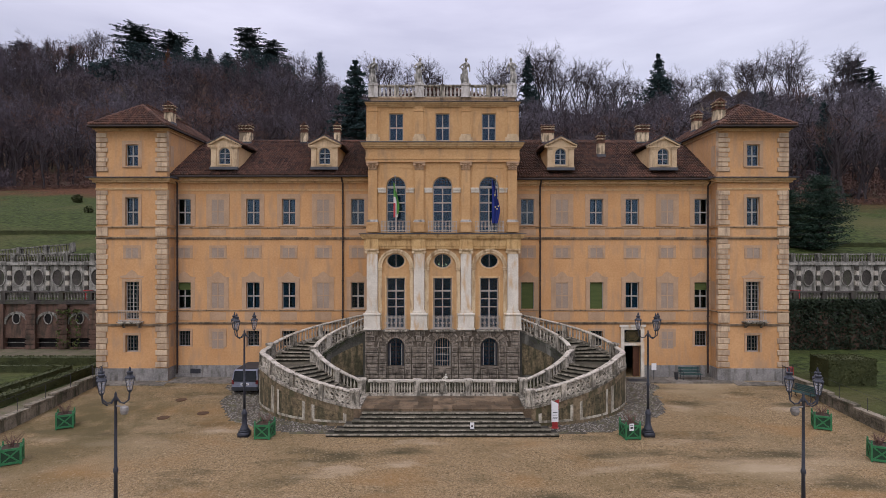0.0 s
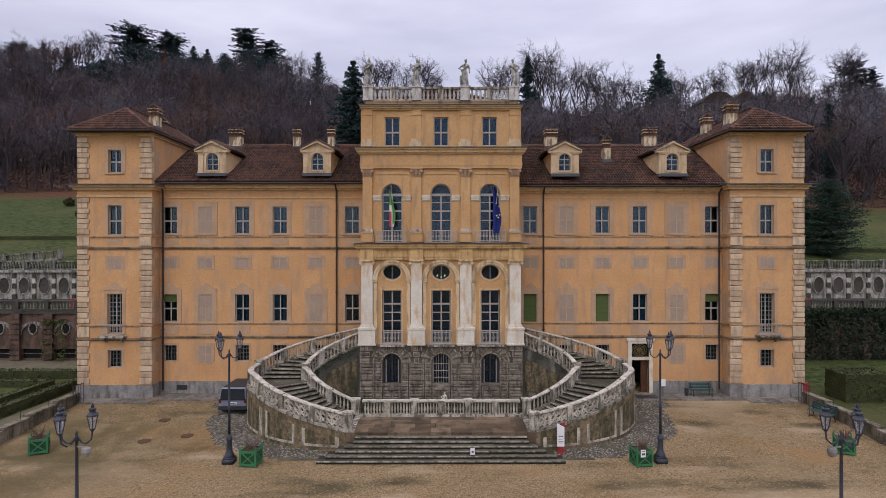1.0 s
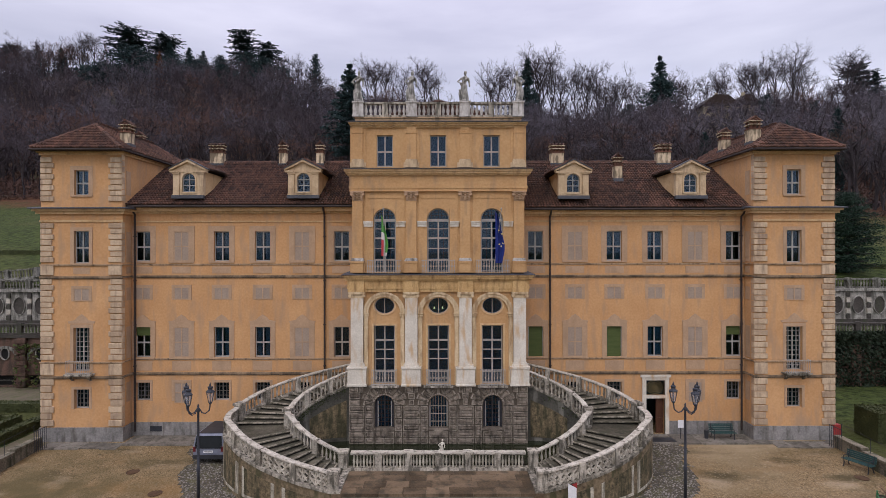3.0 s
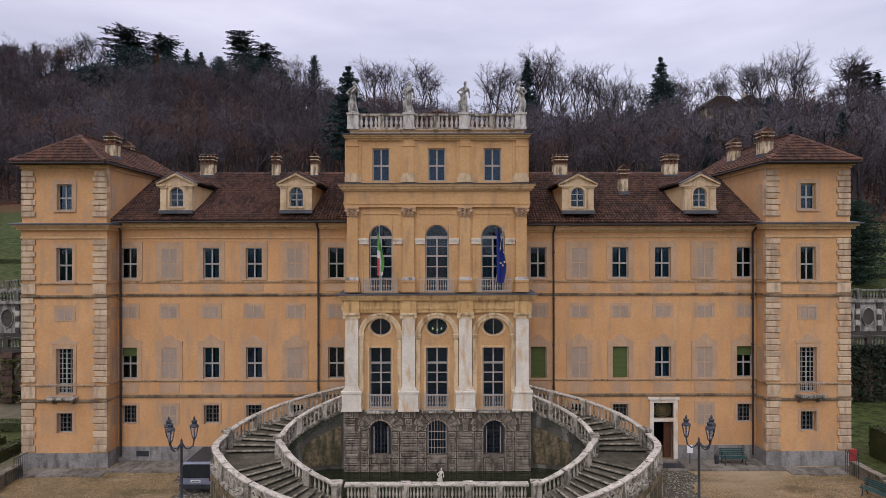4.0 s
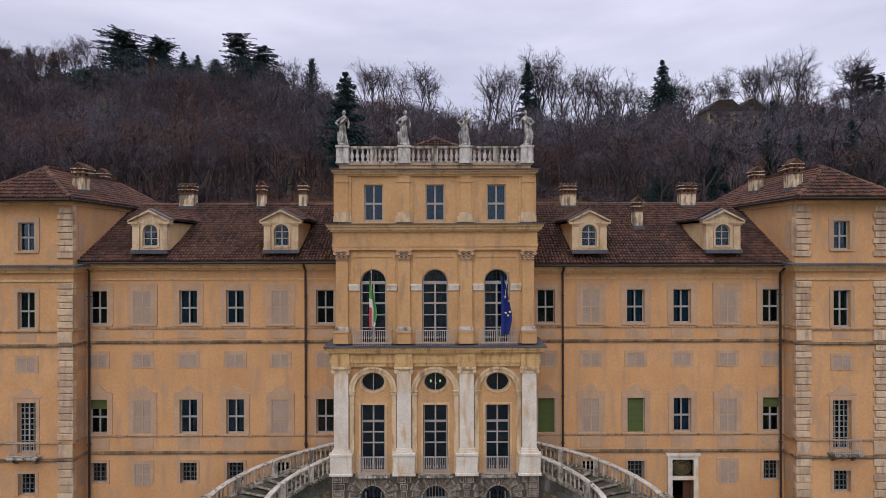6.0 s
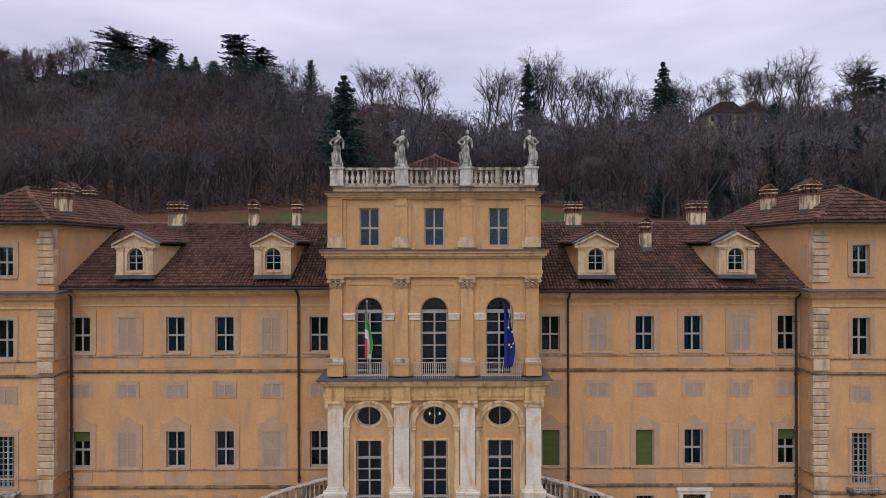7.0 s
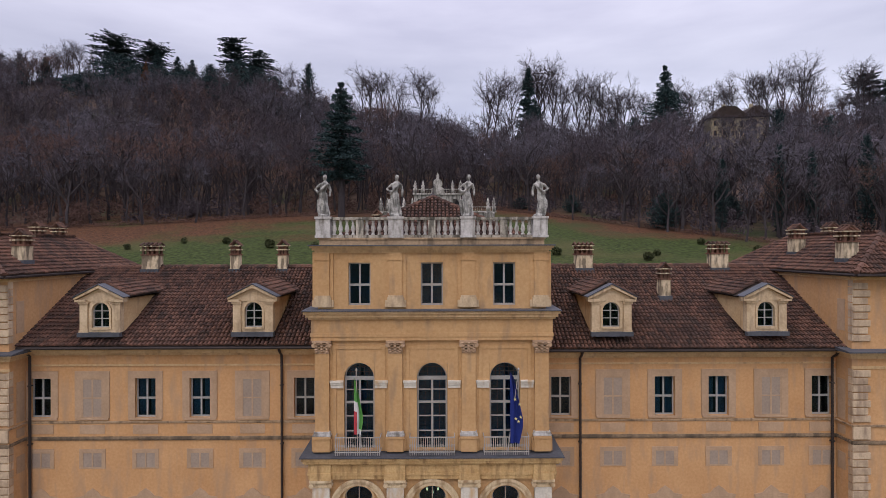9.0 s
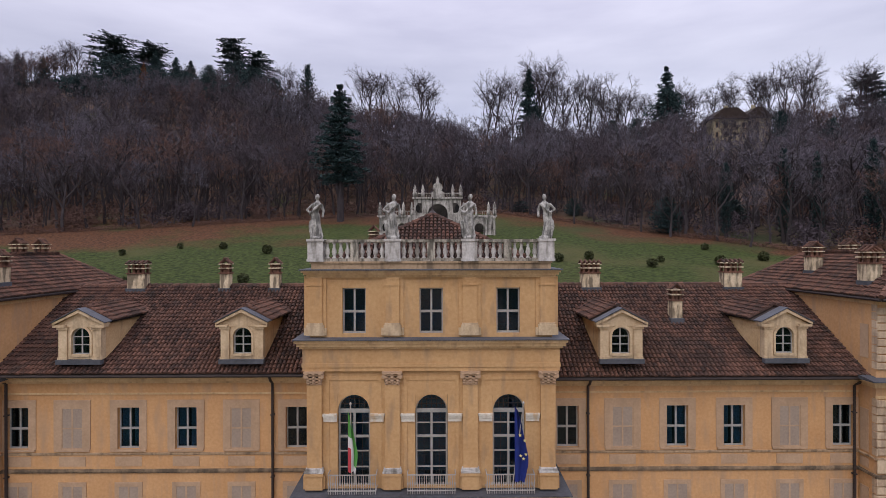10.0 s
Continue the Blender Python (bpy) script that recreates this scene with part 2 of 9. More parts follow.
_wob, _bmp = _n.new("ShaderNodeTexNoise"), _n.new("ShaderNodeBump")
_wob.inputs["Scale"].default_value = 2.5
_bmp.inputs["Strength"].default_value, _bmp.inputs["Distance"].default_value = 0.25, 0.02
_l.new(_wob.outputs["Fac"], _bmp.inputs["Height"])
_l.new(_bmp.outputs["Normal"], _gloss.inputs["Normal"])
_l.new(_fres.outputs["Fac"], _mix.inputs["Fac"])
_l.new(_clear.outputs[0], _mix.inputs[1])
_l.new(_gloss.outputs[0], _mix.inputs[2])
_l.new(_mix.outputs[0], _n["Material Output"].inputs["Surface"])


def blend_nodes(m, a, b, fac):
    """Mixes two colour sockets by a value socket in a material's tree."""
    mx = m.node_tree.nodes.new("ShaderNodeMix")
    mx.data_type = "RGBA"
    m.node_tree.links.new(a, mx.inputs["A"])
    m.node_tree.links.new(b, mx.inputs["B"])
    m.node_tree.links.new(fac, mx.inputs["Factor"])
    return mx.outputs["Result"]


def noise_fac(m, scale, lo, hi, detail=5.0, stretch=None):
    n, l = m.node_tree.nodes, m.node_tree.links
    g, t, r = n.new("ShaderNodeNewGeometry"), n.new("ShaderNodeTexNoise"), n.new("ShaderNodeMapRange")
    t.inputs["Scale"].default_value, t.inputs["Detail"].default_value = scale, detail
    r.inputs["From Min"].default_value, r.inputs["From Max"].default_value = lo, hi
    if stretch:
        mp = n.new("ShaderNodeMapping")
        mp.inputs["Scale"].default_value = stretch
        l.new(g.outputs["Position"], mp.inputs["Vector"])
        l.new(mp.outputs["Vector"], t.inputs["Vector"])
    else:
        l.new(g.outputs["Position"], t.inputs["Vector"])
    l.new(t.outputs["Fac"], r.inputs["Value"])
    return r.outputs["Result"]


def rgb(m, c):
    node = m.node_tree.nodes.new("ShaderNodeRGB")
    node.outputs[0].default_value = (*c, 1)
    return node.outputs[0]


def pebbled(name, a, b, speck, patch, pebble_scale):
    """Loose gravel: single pebbles by cell, soft patches, moss and damp stains."""
    m = bpy.data.materials.new(name)
    m.use_nodes = True
    n, l = m.node_tree.nodes, m.node_tree.links
    p = n["Principled BSDF"]
    p.inputs["Roughness"].default_value, p.inputs["Specular IOR Level"].default_value = 0.95, 0.2
    g, v = n.new("ShaderNodeNewGeometry"), n.new("ShaderNodeTexVoronoi")
    v.inputs["Scale"].default_value = pebble_scale
    l.new(g.outputs["Position"], v.inputs["Vector"])
    s = n.new("ShaderNodeSeparateColor")
    l.new(v.outputs["Color"], s.inputs["Color"])
    c = blend_nodes(m, rgb(m, a), rgb(m, b), s.outputs["Red"])
    dark = n.new("ShaderNodeMapRange")
    dark.inputs["From Min"].default_value, dark.inputs["From Max"].default_value = 0.8, 1.0
    l.new(s.outputs["Green"], dark.inputs["Value"])
    c = blend_nodes(m, c, rgb(m, speck), dark.outputs["Result"])
    c = blend_nodes(m, c, rgb(m, patch), noise_fac(m, 0.16, 0.50, 0.72, 8))
    c = blend_nodes(m, c, rgb(m, (0.10, 0.075, 0.035)), noise_fac(m, 6.5, 0.54, 0.74, 6))
    c = blend_nodes(m, c, rgb(m, (0.40, 0.31, 0.19)), noise_fac(m, 0.11, 0.54, 0.72, 7, (0.7, 1.6, 1)))
    c = blend_nodes(m, c, rgb(m, (0.085, 0.07, 0.034)), noise_fac(m, 0.42, 0.54, 0.72, 9, (0.6, 1.5, 1)))
    c = blend_nodes(m, c, rgb(m, (0.30, 0.175, 0.068)), noise_fac(m, 0.2, 0.55, 0.8, 10, (1.0, 1.8, 1)))
    c = blend_nodes(m, c, rgb(m, (0.50, 0.40, 0.275)), noise_fac(m, 0.33, 0.60, 0.82, 11, (0.8, 1.7, 1)))
    # single pale stones, and a mossy, less trodden corner of the court
    v2, s2, pale = n.new("ShaderNodeTexVoronoi"), n.new("ShaderNodeSeparateColor"), n.new("ShaderNodeMapRange")
    v2.inputs["Scale"].default_value = 13.0
    l.new(g.outputs["Position"], v2.inputs["Vector"])
    l.new(v2.outputs["Color"], s2.inputs["Color"])
    pale.inputs["From Min"].default_value, pale.inputs["From Max"].default_value, pale.inputs["To Max"].default_value = 0.86, 0.97, 0.34
    l.new(s2.outputs["Blue"], pale.inputs["Value"])
    c = blend_nodes(m, c, rgb(m, (0.46, 0.37, 0.25)), pale.outputs["Result"])
    gone, near, moss = n.new("ShaderNodeVectorMath"), n.new("ShaderNodeMapRange"), n.new("ShaderNodeMath")
    gone.operation, moss.operation = "DISTANCE", "MULTIPLY"
    gone.inputs[1].default_value = (-20.5, -9.0, -0.5)
    l.new(g.outputs["Position"], gone.inputs[0])
    near.inputs["From Min"].default_value, near.inputs["From Max"].default_value = 9.0, 2.0
    l.new(gone.outputs["Value"], near.inputs["Value"])
    l.new(near.outputs["Result"], moss.inputs[0])
    l.new(noise_fac(m, 0.7, 0.32, 0.6, 8), moss.inputs[1])
    c = blend_nodes(m, c, rgb(m, (0.125, 0.10, 0.045)), moss.outputs[0])
    l.new(c, p.inputs["Base Color"])
    bp = n.new("ShaderNodeBump")
    bp.inputs["Strength"].default_value, bp.inputs["Distance"].default_value = 1.0, 0.05
    l.new(v.outputs["Distance"], bp.inputs["Height"])
    l.new(bp.outputs["Normal"], p.inputs["Normal"])
    return m


GRAVEL = pebbled("ochre_gravel", (0.18, 0.122, 0.058), (0.40, 0.29, 0.16), (0.10, 0.075, 0.042), (0.20, 0.145, 0.07), 27.0)


def hillside():
    """Winter grass that gives way to leaf litter under and near the wood."""
    m = bpy.data.materials.new("winter_lawn_and_leaf_litter")
    m.use_nodes = True
    n, l = m.node_tree.nodes, m.node_tree.links
    p = n["Principled BSDF"]
    p.inputs["Roughness"].default_value, p.inputs["Specular IOR Level"].default_value = 0.95, 0.15
    grass = blend_nodes(m, rgb(m, (0.014, 0.024, 0.005)), rgb(m, (0.062, 0.080, 0.020)), noise_fac(m, 1.7, 0.34, 0.70, 11))
    grass = blend_nodes(m, grass, rgb(m, (0.070, 0.066, 0.024)), noise_fac(m, 0.06, 0.52, 0.7, 8))
    leaf = blend_nodes(m, rgb(m, (0.034, 0.018, 0.010)), rgb(m, (0.125, 0.056, 0.027)), noise_fac(m, 2.2, 0.32, 0.68, 9))
    leaf = blend_nodes(m, leaf, rgb(m, (0.045, 0.05, 0.018)), noise_fac(m, 0.045, 0.56, 0.7, 6))
    g, sx = n.new("ShaderNodeNewGeometry"), n.new("ShaderNodeSeparateXYZ")
    l.new(g.outputs["Position"], sx.inputs["Vector"])
    ab, mul, add, add2, east = (n.new("ShaderNodeMath") for _ in range(5))
    ab.operation, mul.operation, add.operation, add2.operation, east.operation = "MULTIPLY", "MAXIMUM", "ADD", "MULTIPLY_ADD", "MULTIPLY_ADD"
    l.new(sx.outputs["X"], ab.inputs[0])
    ab.inputs[1].default_value = -0.42
    l.new(sx.outputs["X"], east.inputs[0])
    east.inputs[1].default_value, east.inputs[2].default_value = 0.95, -14.0
    l.new(ab.outputs[0], mul.inputs[0])
    l.new(east.outputs[0], mul.inputs[1])
    l.new(mul.outputs[0], add.inputs[0])
    l.new(sx.outputs["Y"], add.inputs[1])
    l.new(noise_fac(m, 0.035, 0.25, 0.75, 8), add2.inputs[0])
    add2.inputs[1].default_value = 46.0
    l.new(add.outputs[0], add2.inputs[2])
    r = n.new("ShaderNodeMapRange")
    r.inputs["From Min"].default_value, r.inputs["From Max"].default_value = 124.0, 134.0
    l.new(add2.outputs[0], r.inputs["Value"])
    deep = blend_nodes(m, rgb(m, (0.040, 0.029, 0.021)), rgb(m, (0.115, 0.074, 0.052)), noise_fac(m, 0.6, 0.3, 0.7, 9))
    deep = blend_nodes(m, deep, rgb(m, (0.036, 0.046, 0.018)), noise_fac(m, 0.04, 0.52, 0.7, 6))
    r2 = n.new("ShaderNodeMapRange")
    r2.inputs["From Min"].default_value, r2.inputs["From Max"].default_value = 146.0, 160.0
    l.new(add2.outputs[0], r2.inputs["Value"])
    cover = blend_nodes(m, blend_nodes(m, grass, leaf, r.outputs["Result"]), deep, r2.outputs["Result"])
    l.new(cover, p.inputs["Base Color"])
    bp = n.new("ShaderNodeBump")
    bp.inputs["Strength"].default_value, bp.inputs["Distance"].default_value = 0.8, 0.12
    l.new(noise_fac(m, 4.0, 0.2, 0.8, 8), bp.inputs["Height"])
    l.new(bp.outputs["Normal"], p.inputs["Normal"])
    return m


HILL = hillside()


# ---- mesh helpers ----
def box(bm, x0, x1, y0, y1, z0, z1):
    vs = [bm.verts.new(p) for p in ((x0, y0, z0), (x1, y0, z0), (x1, y1, z0), (x0, y1, z0), (x0, y0, z1), (x1, y0, z1), (x1, y1, z1), (x0, y1, z1))]
    for f in ((0, 3, 2, 1), (4, 5, 6, 7), (0, 1, 5, 4), (1, 2, 6, 5), (2, 3, 7, 6), (3, 0, 4, 7)):
        bm.faces.new([vs[i] for i in f])
    return vs


def prism(bm, poly, y0, y1):
    """A polygon in x and z (counter-clockwise from the front), drawn out from y0 (front) to y1."""
    a = [bm.verts.new((x, y0, z)) for x, z in poly]
    b = [bm.verts.new((x, y1, z)) for x, z in poly]
    bm.faces.new(a)
    bm.faces.new(b[::-1])
    for i in range(len(poly)):
        j = (i + 1) % len(poly)
        bm.faces.new((a[j], a[i], b[i], b[j]))


def slab(bm, poly, z0, z1):
    """A polygon in x and y (counter-clockwise from above), drawn out from z0 to z1; z0 and z1 may be lists."""
    n = len(poly)
    lo = z0 if isinstance(z0, (list, tuple)) else [z0] * n
    hi = z1 if isinstance(z1, (list, tuple)) else [z1] * n
    a = [bm.verts.new((x, y, z)) for (x, y), z in zip(poly, lo)]
    b = [bm.verts.new((x, y, z)) for (x, y), z in zip(poly, hi)]
    bm.faces.new(a[::-1])
    bm.faces.new(b)
    for i in range(n):
        j = (i + 1) % n
        bm.faces.new((a[i], a[j], b[j], b[i]))


def lathe(bm, profile, segs=8, cx=0.0, cy=0.0, squash=1.0, turn=0.0):
    rings = []
    for r, z in profile:
        rings.append([bm.verts.new((cx + r * math.cos(turn + 2 * math.pi * k / segs), cy + squash * r * math.sin(turn + 2 * math.pi * k / segs), z)) for k in range(segs)])
    for a, b in zip(rings, rings[1:]):
        for k in range(segs):
            j = (k + 1) % segs
            bm.faces.new((a[k], a[j], b[j], b[k]))
    bm.faces.new(rings[0][::-1])
    bm.faces.new(rings[-1])


def tube(bm, pts, radii, segs=6):
    """A round bar along points, with a radius at each."""
    pts = [Vector(p) for p in pts]
    if not isinstance(radii, (list, tuple)):
        radii = [radii] * len(pts)
    radii = [float(v) for v in radii]
    rings = []
    for i, p in enumerate(pts):
        d = (pts[min(i + 1, len(pts) - 1)] - pts[max(i - 1, 0)]).normalized()
        side = d.cross(Vector((0.31, 0.95, 0.05))).normalized()
        up = d.cross(side)
        rings.append([bm.verts.new(p + radii[i] * (math.cos(2 * math.pi * k / segs) * side + math.sin(2 * math.pi * k / segs) * up)) for k in range(segs)])
    for a, b in zip(rings, rings[1:]):
        for k in range(segs):
            j = (k + 1) % segs
            bm.faces.new((a[k], a[j], b[j], b[k]))
    bm.faces.new(rings[0][::-1])
    bm.faces.new(rings[-1])


def finish(bm, name, material, smooth=False):
    bmesh.ops.recalc_face_normals(bm, faces=bm.faces)
    me = bpy.data.meshes.new(name)
    bm.to_mesh(me)
    bm.free()
    for m in material if isinstance(material, (list, tuple)) else (material,):
        me.materials.append(m)
    if smooth:
        for p in me.polygons:
            p.use_smooth = True
    return me


def part(name, bm, material, parent=None, label="", smooth=False):
    """One mesh object out of a bmesh, under a thing or a part."""
    ob = new(name, finish(bm, name, material, smooth))
    if parent is not None:
        ob.parent = parent
    return tagged(ob, label)


def piece(name, mesh, parent, m):
    """An object on a mesh that alike pieces share."""
    ob = new(name, mesh)
    ob.parent = parent
    ob.matrix_basis = m
    return ob


def thing(name, label, category, group="", kind="", at=(0, 0, 0)):
    ob = new(name)
    ob.location = at
    ob.empty_display_size = 0.2
    return tagged(ob, label, category, group, kind)


def boxes(*rows):
    bm = bmesh.new()
    for r in rows:
        box(bm, *r)
    return bm


def bulk(name, verts, faces, material, parent=None):
    me = bpy.data.meshes.new(name)
    me.from_pydata(verts, [], faces)
    me.materials.append(material)
    me.update()
    ob = new(name, me)
    if parent is not None:
        ob.parent = parent
    return ob


def arc(cx, cz, r, a0, a1, n, squash=1.0):
    return [(cx + r * math.cos(a0 + (a1 - a0) * k / n), cz + squash * r * math.sin(a0 + (a1 - a0) * k / n)) for k in range(n + 1)]


def pierced(bm, x0, x1, z0, z1, y0, y1, holes):
    """A wall in the plane of x and z from y0 (front) to y1, with holes (x0, x1, z0, z1) that go through it."""
    xs = sorted({x0, x1, *[v for h in holes for v in h[:2]]})
    zs = sorted({z0, z1, *[v for h in holes for v in h[2:]]})
    solid = {}
    for i in range(len(xs) - 1):
        for k in range(len(zs) - 1):
            cx, cz = (xs[i] + xs[i + 1]) / 2, (zs[k] + zs[k + 1]) / 2
            solid[i, k] = not any(h[0] < cx < h[1] and h[2] < cz < h[3] for h in holes)
    cache = {}

    def v(i, k, y):
        if (i, k, y) not in cache:
            cache[i, k, y] = bm.verts.new((xs[i], y, zs[k]))
        return cache[i, k, y]
    for (i, k), full in solid.items():
        if not full:
            continue
        bm.faces.new((v(i, k, y0), v(i + 1, k, y0), v(i + 1, k + 1, y0), v(i, k + 1, y0)))
        bm.faces.new((v(i, k, y1), v(i, k + 1, y1), v(i + 1, k + 1, y1), v(i + 1, k, y1)))
        for di, dk, a, b in ((-1, 0, (i, k), (i, k + 1)), (1, 0, (i + 1, k + 1), (i + 1, k)), (0, -1, (i + 1, k), (i, k)), (0, 1, (i, k + 1), (i + 1, k + 1))):
            if not solid.get((i + di, k + dk), False):
                bm.faces.new((v(*a, y0), v(*b, y0), v(*b, y1), v(*a, y1)))


# ---- ground ----
def court_z(y):
    return -0.07 * min(max(-1.0 - y, 0.0), 8.6)


CREST = ((-900, 86), (-330, 95), (-205, 99), (-140, 104), (-90, 97), (-62, 80), (-30, 75), (-5, 70), (14, 63), (30, 69), (50, 67), (75, 65), (110, 69), (150, 72), (205, 77), (330, 82), (900, 78))


def hill_z(x, y):
    """The lawn above the terraces, then the wooded slope up to its crest at about 240 m."""
    if y < 118:
        z = 8.0 + 0.262 * min(y - 20.5, 26.5) + 0.205 * max(y - 47.0, 0) if y > 20.5 else 8.0
        return z + 0.5 * noise.noise((x * 0.02, y * 0.02, 0)) * min(max(y - 24, 0) / 20, 1)
    crest = np.interp(x * 240 / max(y, 150), [c[0] for c in CREST], [c[1] for c in CREST])
    base = 8.0 + 0.262 * 26.5 + 0.205 * 71
    t = min((y - 118) / 127, 1.0)
    z = base + (crest - base) * (0.35 * t + 0.65 * t * t * (3 - 2 * t)) + 2.2 * noise.noise((x * 0.014, y * 0.014, 3)) * min(t * 4, 1)
    if y > 262:
        z -= (y - 262) * 0.25
    return float(z)


def ground_z(x, y):
    if y <= 16.05:
        if abs(x) < 23.9:
            return court_z(y)
        return -0.8
    if y <= 20.85:
        return 4.0
    return hill_z(x, y)


gx = sorted({-3000, -1500, -900, -600, *range(-420, -59, 12), *range(-60, 61, 4), *range(60, 421, 12), 600, 900, 1500, 3000, -24.0, -23.8, 23.8, 24.0})
gy = sorted({-3000, -800, -300, -120, -60, -40, -30, -20, -9.6, -1, 4, 10, 16.0, 16.1, 20.8, 20.9, 24, *range(28, 100, 4), *range(100, 300, 8), 330, 400, 600, 1200, 3000})
gverts = [(x, y, ground_z(x, y) if y < 500 else 20.0) for y in gy for x in gx]
gfaces = [(j * len(gx) + i, j * len(gx) + i + 1, (j + 1) * len(gx) + i + 1, (j + 1) * len(gx) + i) for j in range(len(gy) - 1) for i in range(len(gx) - 1)]
ground = bulk("ground", gverts, gfaces, GRAVEL)
tagged(ground, "ochre gravel forecourt, winter lawn and leaf-covered hillside", "ground", kind="structure")
ground.data.materials.append(HILL)
for p in ground.data.polygons:
    c = p.center
    p.material_index = 1 if (c.y > 16.0 or abs(c.x) > 23.9) else 0
    p.use_smooth = c.y > 21

# ---- the villa ----
MAIN, TOWER, LOW, HIGH = 0.0, -1.05, -2.9, -2.7
BAYS = (6.17, 8.67, 11.18, 13.78, 16.32, 18.78)
villa = thing("villa", "large ochre-plastered baroque villa with grey stone trim and tiled roofs", "villa")
wing_wall = {}


def roof_skin(corner, along, up, nu, nv, width, gauge, parent, keep=lambda u, v: True, singles=0):
    """Rows of half-round clay tiles on a roof plane; the first ones are objects of their own, the rest one mesh."""
    along, up = Vector(along).normalized(), Vector(up).normalized()
    out = along.cross(up).normalized()
    if out.z < 0:
        out = -out
    rng = random.Random(7)
    prof = [(-0.5, 0.0), (-0.32, 0.36), (0.0, 0.5), (0.32, 0.36), (0.5, 0.0)]
    tv, made = [], 0
    for k, (w, s) in enumerate(((0.92, 1.2), (0.66, 1.0))):
        for a, h in prof:
            tv.append(a * width * w * along + (h * width * 0.95 * s + (0.05 if k == 0 else 0.0)) * out + (0.0 if k == 0 else gauge * 1.12) * up)
    tf = [(i, i + 1, i + 6, i + 5) for i in range(4)] + [(0, 4, 3, 2, 1)]
    mesh = None
    if singles:
        mesh = bpy.data.meshes.new("tile")
        mesh.from_pydata([tuple(v) for v in tv], [], tf)
        mesh.materials.append(TILE)
    verts, faces = [], []
    for j in range(nv):
        for i in range(nu):
            if not keep((i + 0.5) * width, (j + 0.5) * gauge):
                continue
            sl = rng.uniform(-0.02, 0.02)
            o = Vector(corner) + along * ((i + 0.5) * width + rng.uniform(-0.006, 0.006)) + up * (j * gauge + rng.uniform(-0.018, 0.018)) + out * rng.uniform(0, 0.01)
            if made < singles:
                piece("tile", mesh, parent, Matrix.Translation(o) @ Matrix.Rotation(sl * 2, 4, out))
                made += 1
                continue
            b = len(verts)
            verts += [tuple(o + v + up * sl) for v in tv]
            faces += [tuple(b + q for q in f) for f in tf]
    ob = bulk("tiles", verts, faces, TILE, parent)
    tagged(ob, kind="stuff")
    return ob


def casement(x, z0, z1, w, y, parent, style="cross", label="", depth=0.16):
    """A recessed window: frame and mullions, panes and a sill, facing the forecourt. Its front is at y."""
    win = part("window", boxes((x - w / 2, x - w / 2 + 0.06, y, y + 0.08, z0, z1), (x + w / 2 - 0.06, x + w / 2, y, y + 0.08, z0, z1), (x - w / 2 + 0.06, x + w / 2 - 0.06, y, y + 0.08, z1 - 0.06, z1), (x - w / 2 + 0.06, x + w / 2 - 0.06, y, y + 0.08, z0, z0 + 0.08)), FRAME, parent, label)
    zi0, zi1 = z0 + 0.08, z1 - 0.06
    bars = bmesh.new()
    if style in ("cross", "tall"):
        box(bars, x - 0.04, x + 0.04, y - 0.01, y + 0.06, zi0, zi1)
    if style == "cross":
        zm = z0 + 0.48 * (z1 - z0)
        box(bars, x - w / 2 + 0.06, x - 0.04, y - 0.005, y + 0.06, zm - 0.05, zm + 0.05)
        box(bars, x + 0.04, x + w / 2 - 0.06, y - 0.005, y + 0.06, zm - 0.05, zm + 0.05)
    if style == "tall":
        h = z1 - z0
        for f, t in ((0.2, 0.03), (0.42, 0.03), (0.58, 0.03), (0.74, 0.055)):
            for s in (-1, 1):
                box(bars, min(x + s * 0.04, x + s * (w / 2 - 0.06)), max(x + s * 0.04, x + s * (w / 2 - 0.06)), y - 0.005, y + 0.06, z0 + h * f - t, z0 + h * f + t)
    if style == "grid":
        n, m = 4, max(4, round((z1 - z0) / 0.3))
        for i in range(1, n):
            xx = x - w / 2 + w * i / n
            box(bars, xx - (0.035 if i == 2 else 0.016), xx + (0.035 if i == 2 else 0.016), y - 0.012, y + 0.05, zi0, zi1)
        for k in range(1, m):
            zz = z0 + (z1 - z0) * k / m
            for i in range(n):
                box(bars, x - w / 2 + w * i / n + 0.036, x - w / 2 + w * (i + 1) / n - 0.036, y - 0.008, y + 0.045, zz - 0.016, zz + 0.016)
    part("mullion", bars, LEADED if style == "grid" and z1 < 4 else FRAME, win)
    if style == "tall":
        fine = bmesh.new()
        for k in range(1, 6):
            xx = x - w / 2 + w * k / 6
            box(fine, xx - 0.01, xx + 0.01, y + 0.1, y + 0.115, zi0, zi1)
        for k in range(1, 17):
            zz = z0 + (z1 - z0) * k / 17
            box(fine, x - w / 2 + 0.06, x + w / 2 - 0.06, y + 0.116, y + 0.13, zz - 0.01, zz + 0.01)
        part("inner_lattice", fine, FRAME, win, "fine iron lattice behind the glass")
    pane = part("pane", boxes((x - w / 2 + 0.06, x + w / 2 - 0.06, y + 0.035, y + 0.045, zi0, zi1)), GLASS, win)
    return win


def surround(bm, x, z0, z1, w, y, b=0.2, proud=0.035, foot=True):
    """A flat plaster band round an opening."""
    box(bm, x - w / 2 - b, x - w / 2, y - proud, y, z0, z1)
    box(bm, x + w / 2, x + w / 2 + b, y - proud, y, z0, z1)
    box(bm, x - w / 2 - b, x + w / 2 + b, y - proud, y, z1, z1 + b)
    if foot:
        box(bm, x - w / 2 - b * 0.9, x + w / 2 + b * 0.9, y - proud - 0.04, y, z0 - 0.09, z0)


